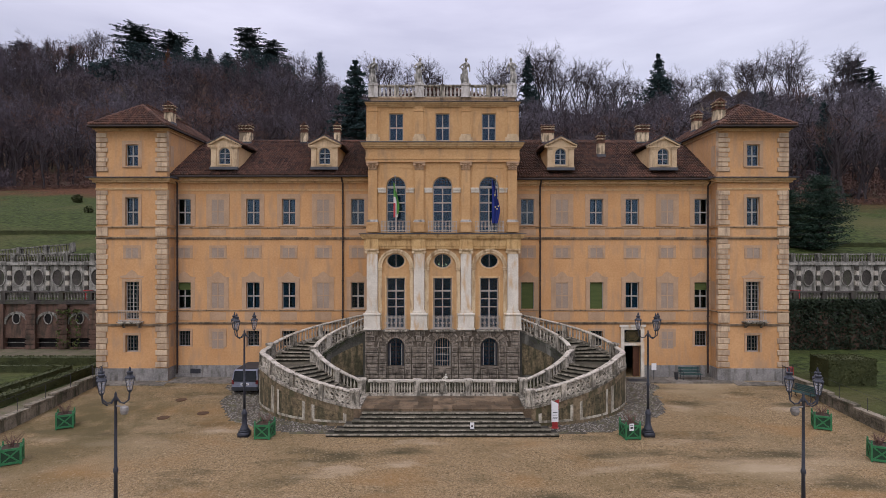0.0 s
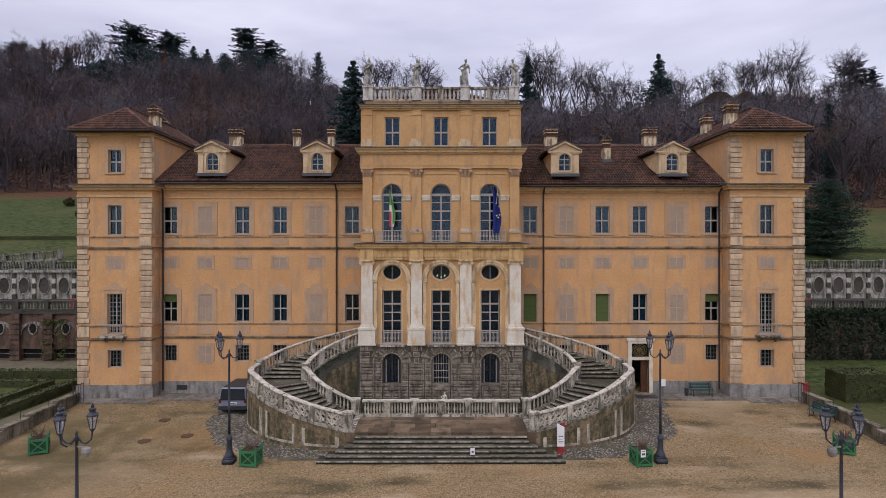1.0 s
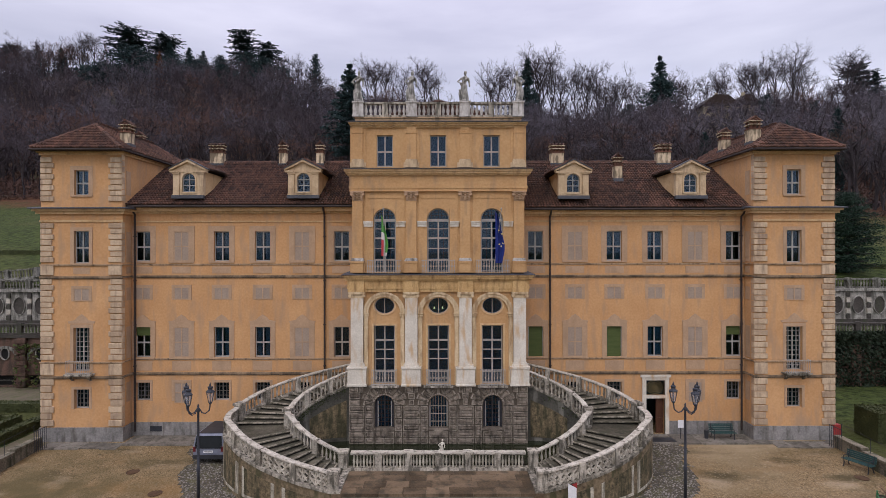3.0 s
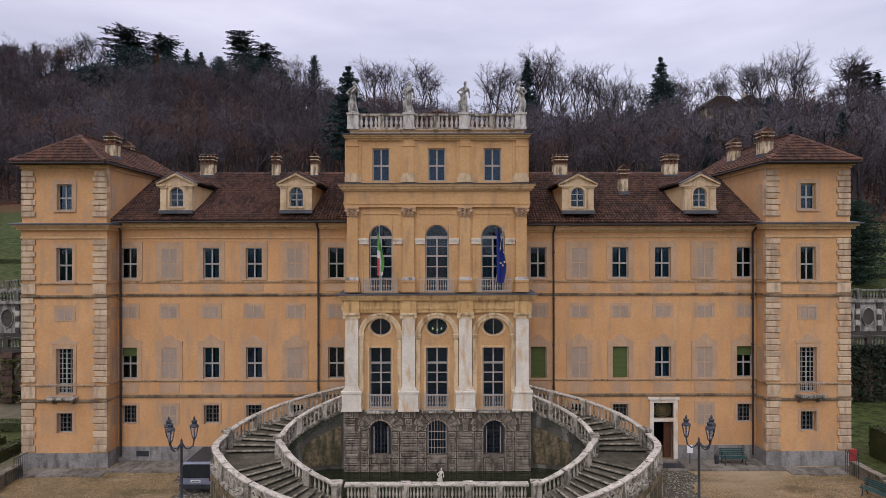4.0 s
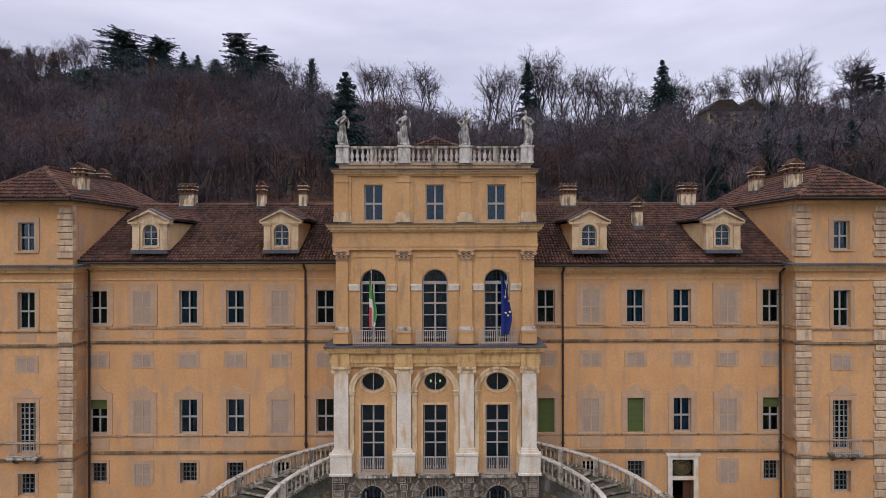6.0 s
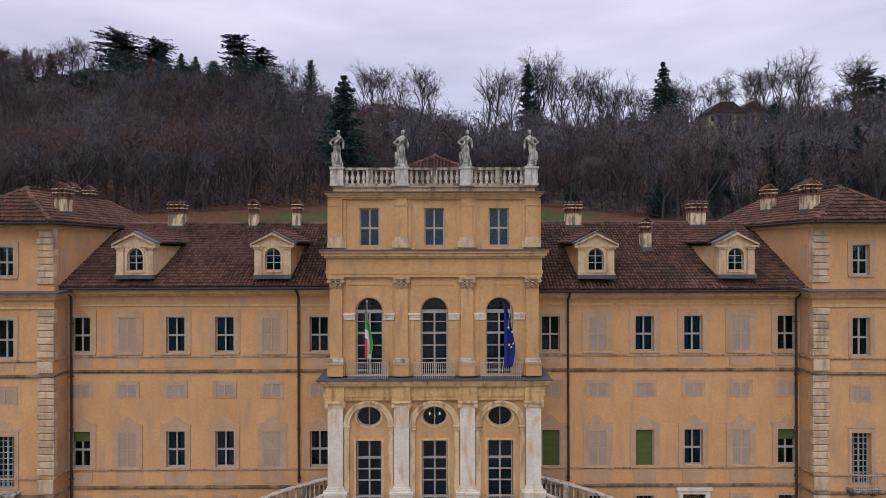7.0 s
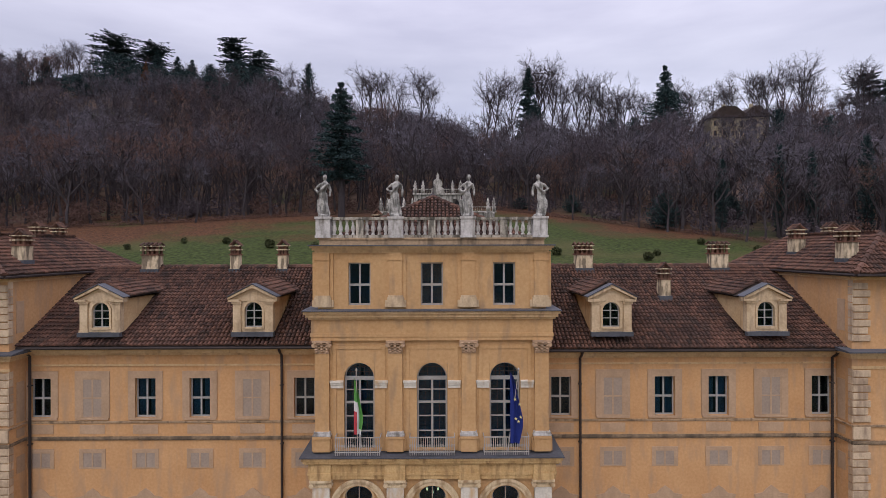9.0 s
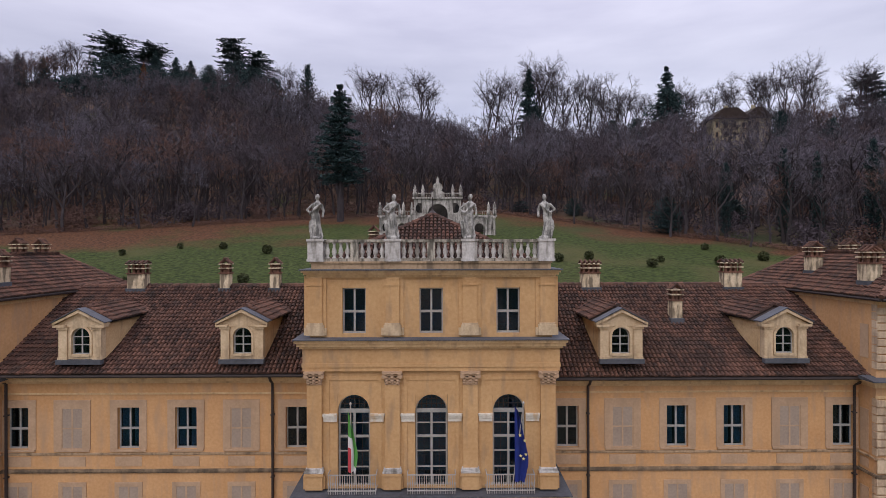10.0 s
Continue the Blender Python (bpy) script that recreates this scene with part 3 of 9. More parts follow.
def shutter(x, z0, z1, w, y, parent, label=""):
    """A blind window: a closed painted shutter in a shallow recess."""
    ob = part("blind_window", boxes((x - w / 2, x + w / 2, y - 0.006, y + 0.02, z0, z1)), BLIND, parent, label)
    bm = bmesh.new()
    cols = ((x - w / 2 + 0.05, x - 0.035), (x + 0.035, x + w / 2 - 0.05))
    zm = (z0 + z1) / 2
    lights = ((z0 + 0.06, zm - 0.03), (zm + 0.03, z1 - 0.06)) if z1 - z0 > 1.3 else ((z0 + 0.06, z1 - 0.06),)
    pierced(bm, x - w / 2, x + w / 2, z0, z1, y - 0.02, y - 0.0065, [(*c, *q) for c in cols for q in lights])
    part("shutter_frame", bm, BEIGE, ob)
    return ob


class Trims:
    """Gives a fresh mesh for each separate trim and keeps them until their wall stands."""

    def __init__(self):
        self.made = []

    def __call__(self):
        self.made.append(bmesh.new())
        return self.made[-1]

    def put(self, name, wall, label=""):
        for bm in self.made:
            part(name, bm, BEIGE, wall, label)


def string_course(bm, x0, x1, y, z, h, proud):
    box(bm, x0, x1, y - proud, y, z, z + h)
    box(bm, x0, x1, y - proud * 0.55, y, z - h * 0.6, z)


def quoins(parent, x0, x1, y, z0, z1, step, flip):
    """Alternating long and short corner blocks on a tower's front, with returns at the corner."""
    n = round((z1 - z0) / step)
    h = (z1 - z0) / n
    w = x1 - x0
    for k in range(n):
        long = k % 2 == 0
        a = x0 if flip or long else x0 + 0.12
        b = x1 if not flip or long else x1 - 0.12
        bm = bmesh.new()
        box(bm, a, b, y - 0.085, y, z0 + k * h + 0.028, z0 + (k + 1) * h - 0.02)
        bmesh.ops.bevel(bm, geom=bm.edges[:], offset=0.018, segments=1, affect="EDGES")
        part("quoin", bm, QUOIN, parent)


for s in (-1, 1):
    x_in, x_out = 5.1, 19.5
    holes, panes = [], []
    trim = Trims()
    for n, bx in enumerate(BAYS):
        x = s * bx
        blind = n in (1, 4)
        # upper row
        surround(trim(), x, 11.05, 12.95, 0.98, MAIN, 0.34)
        if blind:
            shutter(x, 11.05, 12.95, 0.98, MAIN, villa)
        else:
            holes.append((x - 0.49, x + 0.49, 11.05, 12.95))
            panes.append((x, 11.05, 12.95, 0.98, "cross"))
        # small blind mezzanine windows
        surround(trim(), x, 8.62, 9.42, 0.98, MAIN, 0.14, 0.025, False)
        shutter(x, 8.62, 9.42, 0.98, MAIN, villa)
        # main row with painted pediments
        surround(trim(), x, 4.95, 6.88, 0.98, MAIN, 0.3)
        prism(trim(), [(x - 0.78, 7.1), (x + 0.78, 7.1), (x + 0.84, 7.24), (x + 0.42, 7.32), (x + 0.25, 7.52), (x, 7.68), (x - 0.25, 7.52), (x - 0.42, 7.32), (x - 0.84, 7.24)], MAIN - 0.03, MAIN)
        if blind:
            shutter(x, 4.95, 6.88, 0.98, MAIN, villa)
        else:
            holes.append((x - 0.49, x + 0.49, 4.95, 6.88))
            panes.append((x, 4.95, 6.88, 0.98, "green" if s > 0 and n in (0, 2) else "cross"))
        # panels between the string courses
        box(trim(), x - 0.6, x + 0.6, MAIN - 0.022, MAIN, 4.12, 4.72)
        box(trim(), x - 0.6, x + 0.6, MAIN - 0.022, MAIN, 10.28, 10.72)
        # ground floor
        if s > 0 and n == 3:
            holes.append((x - 0.6, x + 0.6, 0.0, 2.3))
            holes.append((x - 0.6, x + 0.6, 2.5, 3.45))
            continue
        closed = (s < 0 and n == 4) or (s > 0 and n == 4)
        surround(trim(), x, 2.2, 3.36, 0.92, MAIN, 0.16, 0.03, False)
        if closed:
            shutter(x, 2.05, 3.36, 0.92, MAIN, villa)
        else:
            holes.append((x - 0.46, x + 0.46, 2.2, 3.36))
            panes.append((x, 2.2, 3.36, 0.92, "grid"))
    wall = bmesh.new()
    pierced(wall, min(s * x_in, s * x_out), max(s * x_in, s * x_out), 0.0, 14.3, MAIN, MAIN + 0.45, holes)
    wing_wall[s] = part("wing_wall", wall, OCHRE, villa, "ochre plaster wall of the wing")
    trim.put("window_surround", wing_wall[s])
    for x, z0, z1, w, style in panes:
        if style == "green":
            blind = bmesh.new()
            box(blind, x - w / 2, x + w / 2, MAIN + 0.12, MAIN + 0.14, z0, z1)
            ob = part("window", boxes((x - w / 2, x - w / 2 + 0.05, 0.08, 0.2, z0, z1), (x + w / 2 - 0.05, x + w / 2, 0.08, 0.2, z0, z1)), FRAME, villa, "window closed by a dark green roller blind")
            part("roller_blind", blind, GREENBLIND, ob)
        else:
            win = casement(x, z0, z1, w, MAIN + (0.16 if style == "cross" else 0.22), villa, style)
            if style == "cross" and abs(x) > 18 and z1 < 8:
                part("roller_blind", boxes((x - w / 2 + 0.05, x + w / 2 - 0.05, MAIN + 0.1, MAIN + 0.12, z1 - 0.55, z1 - 0.02)), GREENBLIND, win, "half-drawn green blind")
            elif style == "cross" and round(x * 7) % 3 == 0:
                for sx in (-1, 1):
                    part("curtain", boxes((min(x + sx * 0.12, x + sx * 0.43), max(x + sx * 0.12, x + sx * 0.43), MAIN + 0.3, MAIN + 0.33, z0 + 0.1, z1 - 0.1)), CURTAIN, win, "pale drawn curtain")
    a, b = sorted((s * x_in, s * x_out))
    for z, h, pr in ((10.83, 0.07, 0.05), (10.05, 0.11, 0.09), (4.83, 0.07, 0.05), (3.90, 0.11, 0.09)):
        bm = bmesh.new()
        string_course(bm, a, b, MAIN, z, h, pr)
        part("string_course", bm, LEDGE if h < 0.1 else STRING, wing_wall[s])
    dz = 0.0 if s < 0 else -0.2
    for z0, z1, y0, y1 in ((13.54, 13.62, -0.05, 0.0), (13.62, 14.08 + dz, -0.03, 0.0), (14.08 + dz, 14.2 + dz, -0.16, 0.0), (14.2 + dz, 14.36 + dz, -0.34, 0.0), (14.36 + dz, 14.46 + dz, -0.44, 0.45)):
        part("cornice_course", boxes((a, b, MAIN + y0, MAIN + y1, z0, z1)), OCHRE if z0 == 13.62 else TRIM, wing_wall[s], "stepped ochre plaster cornice")
    bm = bmesh.new()
    tube(bm, [(a, -0.62, 14.5 + dz), (b, -0.62, 14.5 + dz)], 0.075, 8)
    part("gutter", bm, PIPE, wing_wall[s])
    if s < 0:
        part("plinth", boxes((a, b, -0.06, 0, 0.0, 0.86)), PLINTH, wing_wall[s])
    else:
        part("plinth", boxes((a, 13.78 - 0.85, -0.06, 0, 0.0, 0.86), (13.78 + 0.85, b, -0.06, 0, 0.0, 0.86)), PLINTH, wing_wall[s])
    # roof slopes
    e_z, r_y, r_z, e_y = 14.56 + dz, 5.15, 18.05, -0.6
    bed = bmesh.new()
    a2, b2 = sorted((s * 4.9, s * 19.9))
    prof = [(e_y, e_z), (r_y, r_z), (10.9, e_z), (10.9, e_z - 0.12), (r_y, r_z - 0.14), (e_y, e_z - 0.1)]
    lo = [bed.verts.new((a2, y, z)) for y, z in prof]
    hi = [bed.verts.new((b2, y, z)) for y, z in prof]
    for k in range(6):
        j = (k + 1) % 6
        bed.faces.new((lo[k], lo[j], hi[j], hi[k]))
    bed.faces.new(lo)
    bed.faces.new(hi[::-1])
    roof = part("roof", bed, TILE_BED, villa, "steep roof of old brown and red clay tiles")
    slope = math.hypot(r_y - e_y, r_z - e_z)
    wdt, gau = 0.19, 0.285
    roof_skin((a2, e_y - 0.06, e_z + 0.01), (1, 0, 0), (0, r_y - e_y, r_z - e_z), int((b2 - a2) / wdt), int(slope / gau) + 1, wdt, gau, roof, singles=150)
    bm = bmesh.new()
    for k in range(int((b2 - a2) / 0.4)):
        xx = a2 + 0.4 * k
        tube(bm, [(xx, r_y, r_z + 0.05), (xx + 0.44, r_y, r_z + 0.08)], [0.13, 0.15], 7)
    part("ridge_tile", bm, TILE, roof)

# back and inner walls that close the body
part("rear_wall", boxes((-19.5, 19.5, 10.6, 10.9, 0, 14.5)), OCHRE, villa)
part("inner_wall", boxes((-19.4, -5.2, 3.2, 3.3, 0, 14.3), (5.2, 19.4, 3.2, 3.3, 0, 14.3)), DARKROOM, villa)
# Added sheet close behind the central windows, so their panes look lighter and bluish.
part("pane_backing", boxes((-4.58, 4.58, -0.9, -0.8, 0, 19)), PANE_BACKING, villa)
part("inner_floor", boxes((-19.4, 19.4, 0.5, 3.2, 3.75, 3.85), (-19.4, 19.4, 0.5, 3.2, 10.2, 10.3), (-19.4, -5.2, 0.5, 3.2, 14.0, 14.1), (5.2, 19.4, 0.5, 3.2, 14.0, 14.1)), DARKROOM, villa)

# towers
for s in (-1, 1):
    c = s * 21.97
    x0, x1 = c - 2.5, c + 2.5
    holes = [(c - 0.44, c + 0.44, 15.15, 16.7), (c - 0.46, c + 0.46, 10.95, 12.95), (c - 0.5, c + 0.5, 4.3, 7.0), (c - 0.46, c + 0.46, 2.0, 3.2)]
    bm = bmesh.new()
    pierced(bm, x0, x1, 0.0, 17.9, TOWER, TOWER + 0.45, holes)
    tower = part("tower_wall", bm, OCHRE, villa, "ochre plaster tower with beige corner quoins")
    for sides in ((x0, x0 + 0.4, TOWER + 0.45, 9.2), (x1 - 0.4, x1, TOWER + 0.45, 9.2), (x0 + 0.4, x1 - 0.4, 8.8, 9.2)):
        part("tower_side", boxes((*sides, 0, 17.9)), OCHRE, villa)
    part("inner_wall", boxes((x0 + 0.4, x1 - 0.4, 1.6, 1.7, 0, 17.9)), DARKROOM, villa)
    trim = Trims()
    surround(trim(), c, 15.15, 16.7, 0.88, TOWER, 0.26)
    surround(trim(), c, 10.95, 12.95, 0.92, TOWER, 0.22)
    surround(trim(), c, 8.62, 9.42, 0.98, TOWER, 0.14, 0.025, False)
    surround(trim(), c, 4.3, 7.0, 1.0, TOWER, 0.2, 0.035, False)
    prism(trim(), [(c - 0.78, 7.25), (c + 0.78, 7.25), (c + 0.84, 7.38), (c + 0.42, 7.46), (c + 0.25, 7.66), (c, 7.84), (c - 0.25, 7.66), (c - 0.42, 7.46), (c - 0.84, 7.38)], TOWER - 0.03, TOWER)
    surround(trim(), c, 2.0, 3.2, 0.92, TOWER, 0.16, 0.03, False)
    box(trim(), c - 0.5, c + 0.5, TOWER - 0.022, TOWER, 10.3, 10.7)
    trim.put("window_surround", tower)
    shutter(c, 8.62, 9.42, 0.98, TOWER, villa)
    casement(c, 15.15, 16.7, 0.88, TOWER + 0.16, villa, "cross")
    casement(c, 10.95, 12.95, 0.92, TOWER + 0.16, villa, "cross")
    casement(c, 4.3, 7.0, 1.0, TOWER + 0.2, villa, "grid", "tall small-paned French window")
    casement(c, 2.0, 3.2, 0.92, TOWER + 0.22, villa, "grid")
    for za, zb, st in ((0.92, 3.85, 0.42), (4.05, 4.8, 0.75), (5.0, 10.0, 0.36), (10.2, 10.84, 0.64), (11.0, 13.45, 0.35), (14.75, 17.5, 0.34)):
        quoins(tower, x0, x0 + 0.82, TOWER, za, zb, st, True)
        quoins(tower, x1 - 0.82, x1, TOWER, za, zb, st, False)
    inner = x1 if s < 0 else x0
    for z, h, pr in ((10.83, 0.07, 0.09), (10.05, 0.11, 0.11), (4.83, 0.07, 0.09), (3.90, 0.11, 0.11)):
        bm = bmesh.new()
        string_course(bm, x0 - 0.05, x1 + 0.05, TOWER, z, h, pr)
        box(bm, inner - (0.0 if s < 0 else pr), inner + (pr if s < 0 else 0.0), TOWER, -0.1, z, z + h)
        part("string_course", bm, LEDGE if h < 0.1 else STRING, tower)
    # blind panels on the return towards the wing
    for z0, z1 in ((15.2, 16.7), (11.0, 12.9), (10.3, 10.7), (8.62, 9.42), (5.0, 6.98), (2.3, 3.5)):
        xi = inner + (0.02 if s < 0 else -0.02)
        part("side_panel", boxes((min(inner, xi), max(inner, xi), TOWER + 0.42, TOWER + 0.9, z0, z1)), BEIGE, tower)
    for zz, h in [(14.8 + 0.36 * k, 0.32) for k in range(8)] + [(11.0 + 0.36 * k, 0.32) for k in range(7)] + [(5.0 + 0.36 * k, 0.32) for k in range(14)] + [(0.95 + 0.42 * k, 0.38) for k in range(7)]:
        xi = inner + (0.04 if s < 0 else -0.04)
        part("quoin", boxes((min(inner, xi), max(inner, xi), TOWER - 0.083, TOWER + 0.2, zz, zz + h)), QUOIN, tower)
    for d, y1, z0, z1 in ((0.06, TOWER, 13.5, 13.62), (0.03, TOWER, 13.62, 14.0), (0.2, -0.02, 14.0, 14.16), (0.34, -0.02, 14.16, 14.3), (0.08, 9.0, 17.62, 17.76), (0.2, 9.1, 17.76, 17.9)):
        part("cornice_course", boxes((x0 - d, x1 + d, TOWER - d, y1, z0, z1)), OCHRE if z0 == 13.62 else TRIM, tower)
    bm = bmesh.new()
    slab(bm, [(x0 - 0.5, TOWER - 0.5), (x1 + 0.5, TOWER - 0.5), (x1 + 0.5, -0.02), (x0 - 0.5, -0.02)], [14.3, 14.3, 14.3, 14.3], [14.36, 14.36, 14.55, 14.55])
    part("lead_flashing", bm, SLATE, tower, "dark lead-covered cornice ledge")
    bm = bmesh.new()
    box(bm, x0 - 0.08, x1 + 0.08, TOWER - 0.08, -0.02, 0.0, 0.86)
    part("plinth", bm, PLINTH, tower)
    # hipped roof with a ridge that runs back
    ex0, ex1, ey0, ey1, ez = x0 - 0.25, x1 + 0.25, TOWER - 0.6, 9.6, 17.92
    ra, rb, rz = (c, 0.35, 19.75), (c, 7.3, 19.75), 19.75
    bm = bmesh.new()
    p = [bm.verts.new(v) for v in ((ex0, ey0, ez), (ex1, ey0, ez), (ex1, ey1, ez), (ex0, ey1, ez), ra, rb)]
    q = [bm.verts.new((v.co.x, v.co.y, ez - 0.1)) for v in p[:4]]
    for f in ((0, 1, 4), (1, 2, 5, 4), (2, 3, 5), (3, 0, 4, 5)):
        bm.faces.new([p[i] for i in f])
    bm.faces.new(q[::-1])
    for i in range(4):
        bm.faces.new((q[i], q[(i + 1) % 4], p[(i + 1) % 4], p[i]))
    roof = part("roof", bm, TILE_BED, villa, "hipped tower roof of old clay tiles")
    half = (ex1 - ex0) / 2
    run_f, rise = ra[1] - ey0, rz - ez
    sl_f, sl_s = math.hypot(run_f, rise), math.hypot(half, rise)
    roof_skin((ex0, ey0 - 0.05, ez), (1, 0, 0), (0, run_f, rise), int(2 * half / 0.19), int(sl_f / 0.3) + 1, 0.19, 0.3, roof, keep=lambda u, v: v / sl_f * half < u < 2 * half - v / sl_f * half)
    ln = ey1 - ey0
    for sd in (-1, 1):
        start = (ex1 + 0.04, ey0, ez) if sd > 0 else (ex0 - 0.04, ey1, ez)
        f_lo, f_hi = (run_f, ey1 - rb[1]) if sd > 0 else (ey1 - rb[1], run_f)
        roof_skin(start, (0, sd, 0), (-sd * half, 0, rise), int(ln / 0.19), int(sl_s / 0.3) + 1, 0.19, 0.3, roof, keep=lambda u, v, a=f_lo, b=f_hi: v / sl_s * a < u < ln - v / sl_s * b)
    bm = bmesh.new()
    for p0, p1 in (((ex0, ey0, ez), ra), ((ex1, ey0, ez), ra), (ra, rb), ((ex0, ey1, ez), rb), ((ex1, ey1, ez), rb)):
        p0, p1 = Vector(p0), Vector(p1)
        n = int((p1 - p0).length / 0.4)
        for k in range(n):
            tube(bm, [p0.lerp(p1, k / n) + Vector((0, 0, 0.07)), p0.lerp(p1, (k + 1.1) / n) + Vector((0, 0, 0.05))], [0.13, 0.11], 7)
    part("ridge_tile", bm, TILE, roof)
    bm = bmesh.new()
    tube(bm, [(ex0, ey0 - 0.06, ez - 0.05), (ex1, ey0 - 0.06, ez - 0.05)], 0.07, 7)
    xi = ex1 + 0.06 if s < 0 else ex0 - 0.06
    tube(bm, [(xi, ey0, ez - 0.05), (xi, ey1, ez - 0.05)], 0.07, 7)
    part("gutter", bm, PIPE, roof)
    # small balcony under the French window
    bm = boxes((c - 0.82, c + 0.82, TOWER - 0.5, TOWER, 4.12, 4.2), (c - 0.76, c + 0.76, TOWER - 0.42, TOWER, 4.05, 4.12))
    bal = part("balcony", bm, STONE, villa, "small stone balcony with a thin iron railing")
    for sx in (-0.55, 0.55):
        bm = bmesh.new()
        slab(bm, [(c + sx - 0.08, TOWER - 0.36), (c + sx + 0.08, TOWER - 0.36), (c + sx + 0.08, TOWER), (c + sx - 0.08, TOWER)], [3.98, 3.98, 3.72, 3.72], 4.05)
        part("corbel", bm, STONE, bal)
    bm = bmesh.new()
    for zz in (4.28, 4.98):
        box(bm, c - 0.72, c + 0.72, TOWER - 0.47, TOWER - 0.45, zz, zz + 0.028)
        for sx in (-0.71, 0.71):
            box(bm, c + sx - 0.01, c + sx + 0.01, TOWER - 0.45, TOWER, zz, zz + 0.025)
    for k in range(13):
        xx = c - 0.7 + 1.4 * k / 12
        box(bm, xx - 0.008, xx + 0.008, TOWER - 0.468, TOWER - 0.452, 4.2, 4.98)
    part("railing", bm, IRON_PALE, bal)

# downpipes
for x, y in ((-7.28, 0.0), (7.12, 0.0), (-19.36, 0.0), (19.36, 0.0)):
    top = 14.45 if x < 0 else 14.25
    px = x * 0.993
    bm = bmesh.new()
    tube(bm, [(px, -0.6, top), (px, -0.4, top - 0.22), (px, -0.12, top - 0.4), (px, -0.12, 0.3 if abs(x) > 10 else 4.2)], 0.06, 8)
    for z in (12.6, 9.8, 7.0, 4.4):
        box(bm, px - 0.08, px + 0.08, -0.19, 0.0, z, z + 0.05)
    part("downpipe", bm, PIPE, villa, "dark brown metal downpipe")

# central block
PIL = (-4.72, -1.575, 1.575, 4.72)
WINX = (-3.147, 0.0, 3.147)
bm = bmesh.new()
holes = [(x - 0.62, x + 0.62, 3.95, 7.36) for x in WINX] + [(x - 0.62, x + 0.62, 7.98, 9.02) for x in WINX]
pierced(bm, -5.1, 5.1, 3.87, 10.35, LOW, LOW + 0.5, holes)
for s in (-1, 1):
    box(bm, min(s * 5.1, s * 4.6), max(s * 5.1, s * 4.6), LOW + 0.5, 0.5, 0.0, 10.35)
low_wall = part("block_wall", bm, OCHRE_PALE, villa, "ochre plaster wall of the three-bay central block")
for x in WINX:
    bm = bmesh.new()
    n = 24
    el = arc(x, 8.5, 0.59, 0, 2 * math.pi, n, 0.8)[:-1]
    front = [bm.verts.new((a, LOW + 0.02, b)) for a, b in el]
    back = [bm.verts.new((a, LOW + 0.4, b)) for a, b in el]
    sq = []
    for a, b in el:
        k = min(0.64 / max(abs(a - x), 1e-6), 0.54 / max(abs(b - 8.5), 1e-6))
        sq.append(bm.verts.new((x + (a - x) * k, LOW + 0.02, 8.5 + (b - 8.5) * k)))
    for k in range(n):
        j = (k + 1) % n
        bm.faces.new((front[k], front[j], sq[j], sq[k]))
        bm.faces.new((front[j], front[k], back[k], back[j]))
    part("oval_reveal", bm, OCHRE_PALE, low_wall)
    win = bmesh.new()
    el2 = arc(x, 8.5, 0.59, 0, 2 * math.pi, 24, 0.8)[:-1]
    el3 = arc(x, 8.5, 0.545, 0, 2 * math.pi, 24, 0.8)[:-1]
    for k in range(24):
        j = (k + 1) % 24
        prism(win, [el2[k], el2[j], el3[j], el3[k]], LOW + 0.14, LOW + 0.2)
    box(win, x - 0.02, x + 0.02, LOW + 0.13, LOW + 0.19, 8.04, 8.96)
    ov = part("oval_window", win, FRAME, villa, "oval window with a thin central bar")
    pn = bmesh.new()
    prism(pn, el2, LOW + 0.17, LOW + 0.18)
    part("pane", pn, GLASS, ov)
    casement(x, 3.95, 7.36, 1.2, LOW + 0.2, villa, "tall", "tall French window with grey wooden frame")
    # arch band over each bay with imposts
    spring, n = 8.1, 20
    for nm, ro, ri, ya, yb in (("archivolt", 1.18, 0.93, LOW - 0.1, LOW), ("arch_roll", 1.21, 1.09, LOW - 0.155, LOW - 0.1), ("arch_roll", 1.0, 0.93, LOW - 0.13, LOW - 0.1)):
        bm = bmesh.new()
        outer, inner = arc(x, spring, ro, 0, math.pi, n), arc(x, spring, ri, 0, math.pi, n)
        for k in range(n):
            prism(bm, [outer[k], outer[k + 1], inner[k + 1], inner[k]], ya, yb)
        bmesh.ops.remove_doubles(bm, verts=bm.verts, dist=0.0005)
        part(nm, bm, ARCHSTONE, low_wall, "moulded pale plaster arch")
    for s in (-1, 1):
        part("arch_jamb", boxes((min(x + s * 0.94, x + s * 1.17), max(x + s * 0.94, x + s * 1.17), LOW - 0.08, LOW, 3.95, 7.9)), ARCHSTONE, low_wall)
        part("impost", boxes((min(x + s * 0.9, x + s * 1.2), max(x + s * 0.9, x + s * 1.2), LOW - 0.15, LOW, 7.9, 7.97), (min(x + s * 0.92, x + s * 1.19), max(x + s * 0.92, x + s * 1.19), LOW - 0.12, LOW, 7.97, 8.04), (min(x + s * 0.88, x + s * 1.2), max(x + s * 0.88, x + s * 1.2), LOW - 0.18, LOW, 8.04, 8.1)), ARCHSTONE, low_wall)
    bm = bmesh.new()
    el4, el5 = arc(x, 8.5, 0.68, 0, 2 * math.pi, 24, 0.8)[:-1], arc(x, 8.5, 0.595, 0, 2 * math.pi, 24, 0.8)[:-1]
    for k in range(24):
        j = (k + 1) % 24
        prism(bm, [el4[k], el4[j], el5[j], el5[k]], LOW - 0.03, LOW)
    part("oval_moulding", bm, TRIM, low_wall)
    bm = bmesh.new()
    surround(bm, x, 3.95, 7.36, 1.24, LOW, 0.1, 0.03, False)
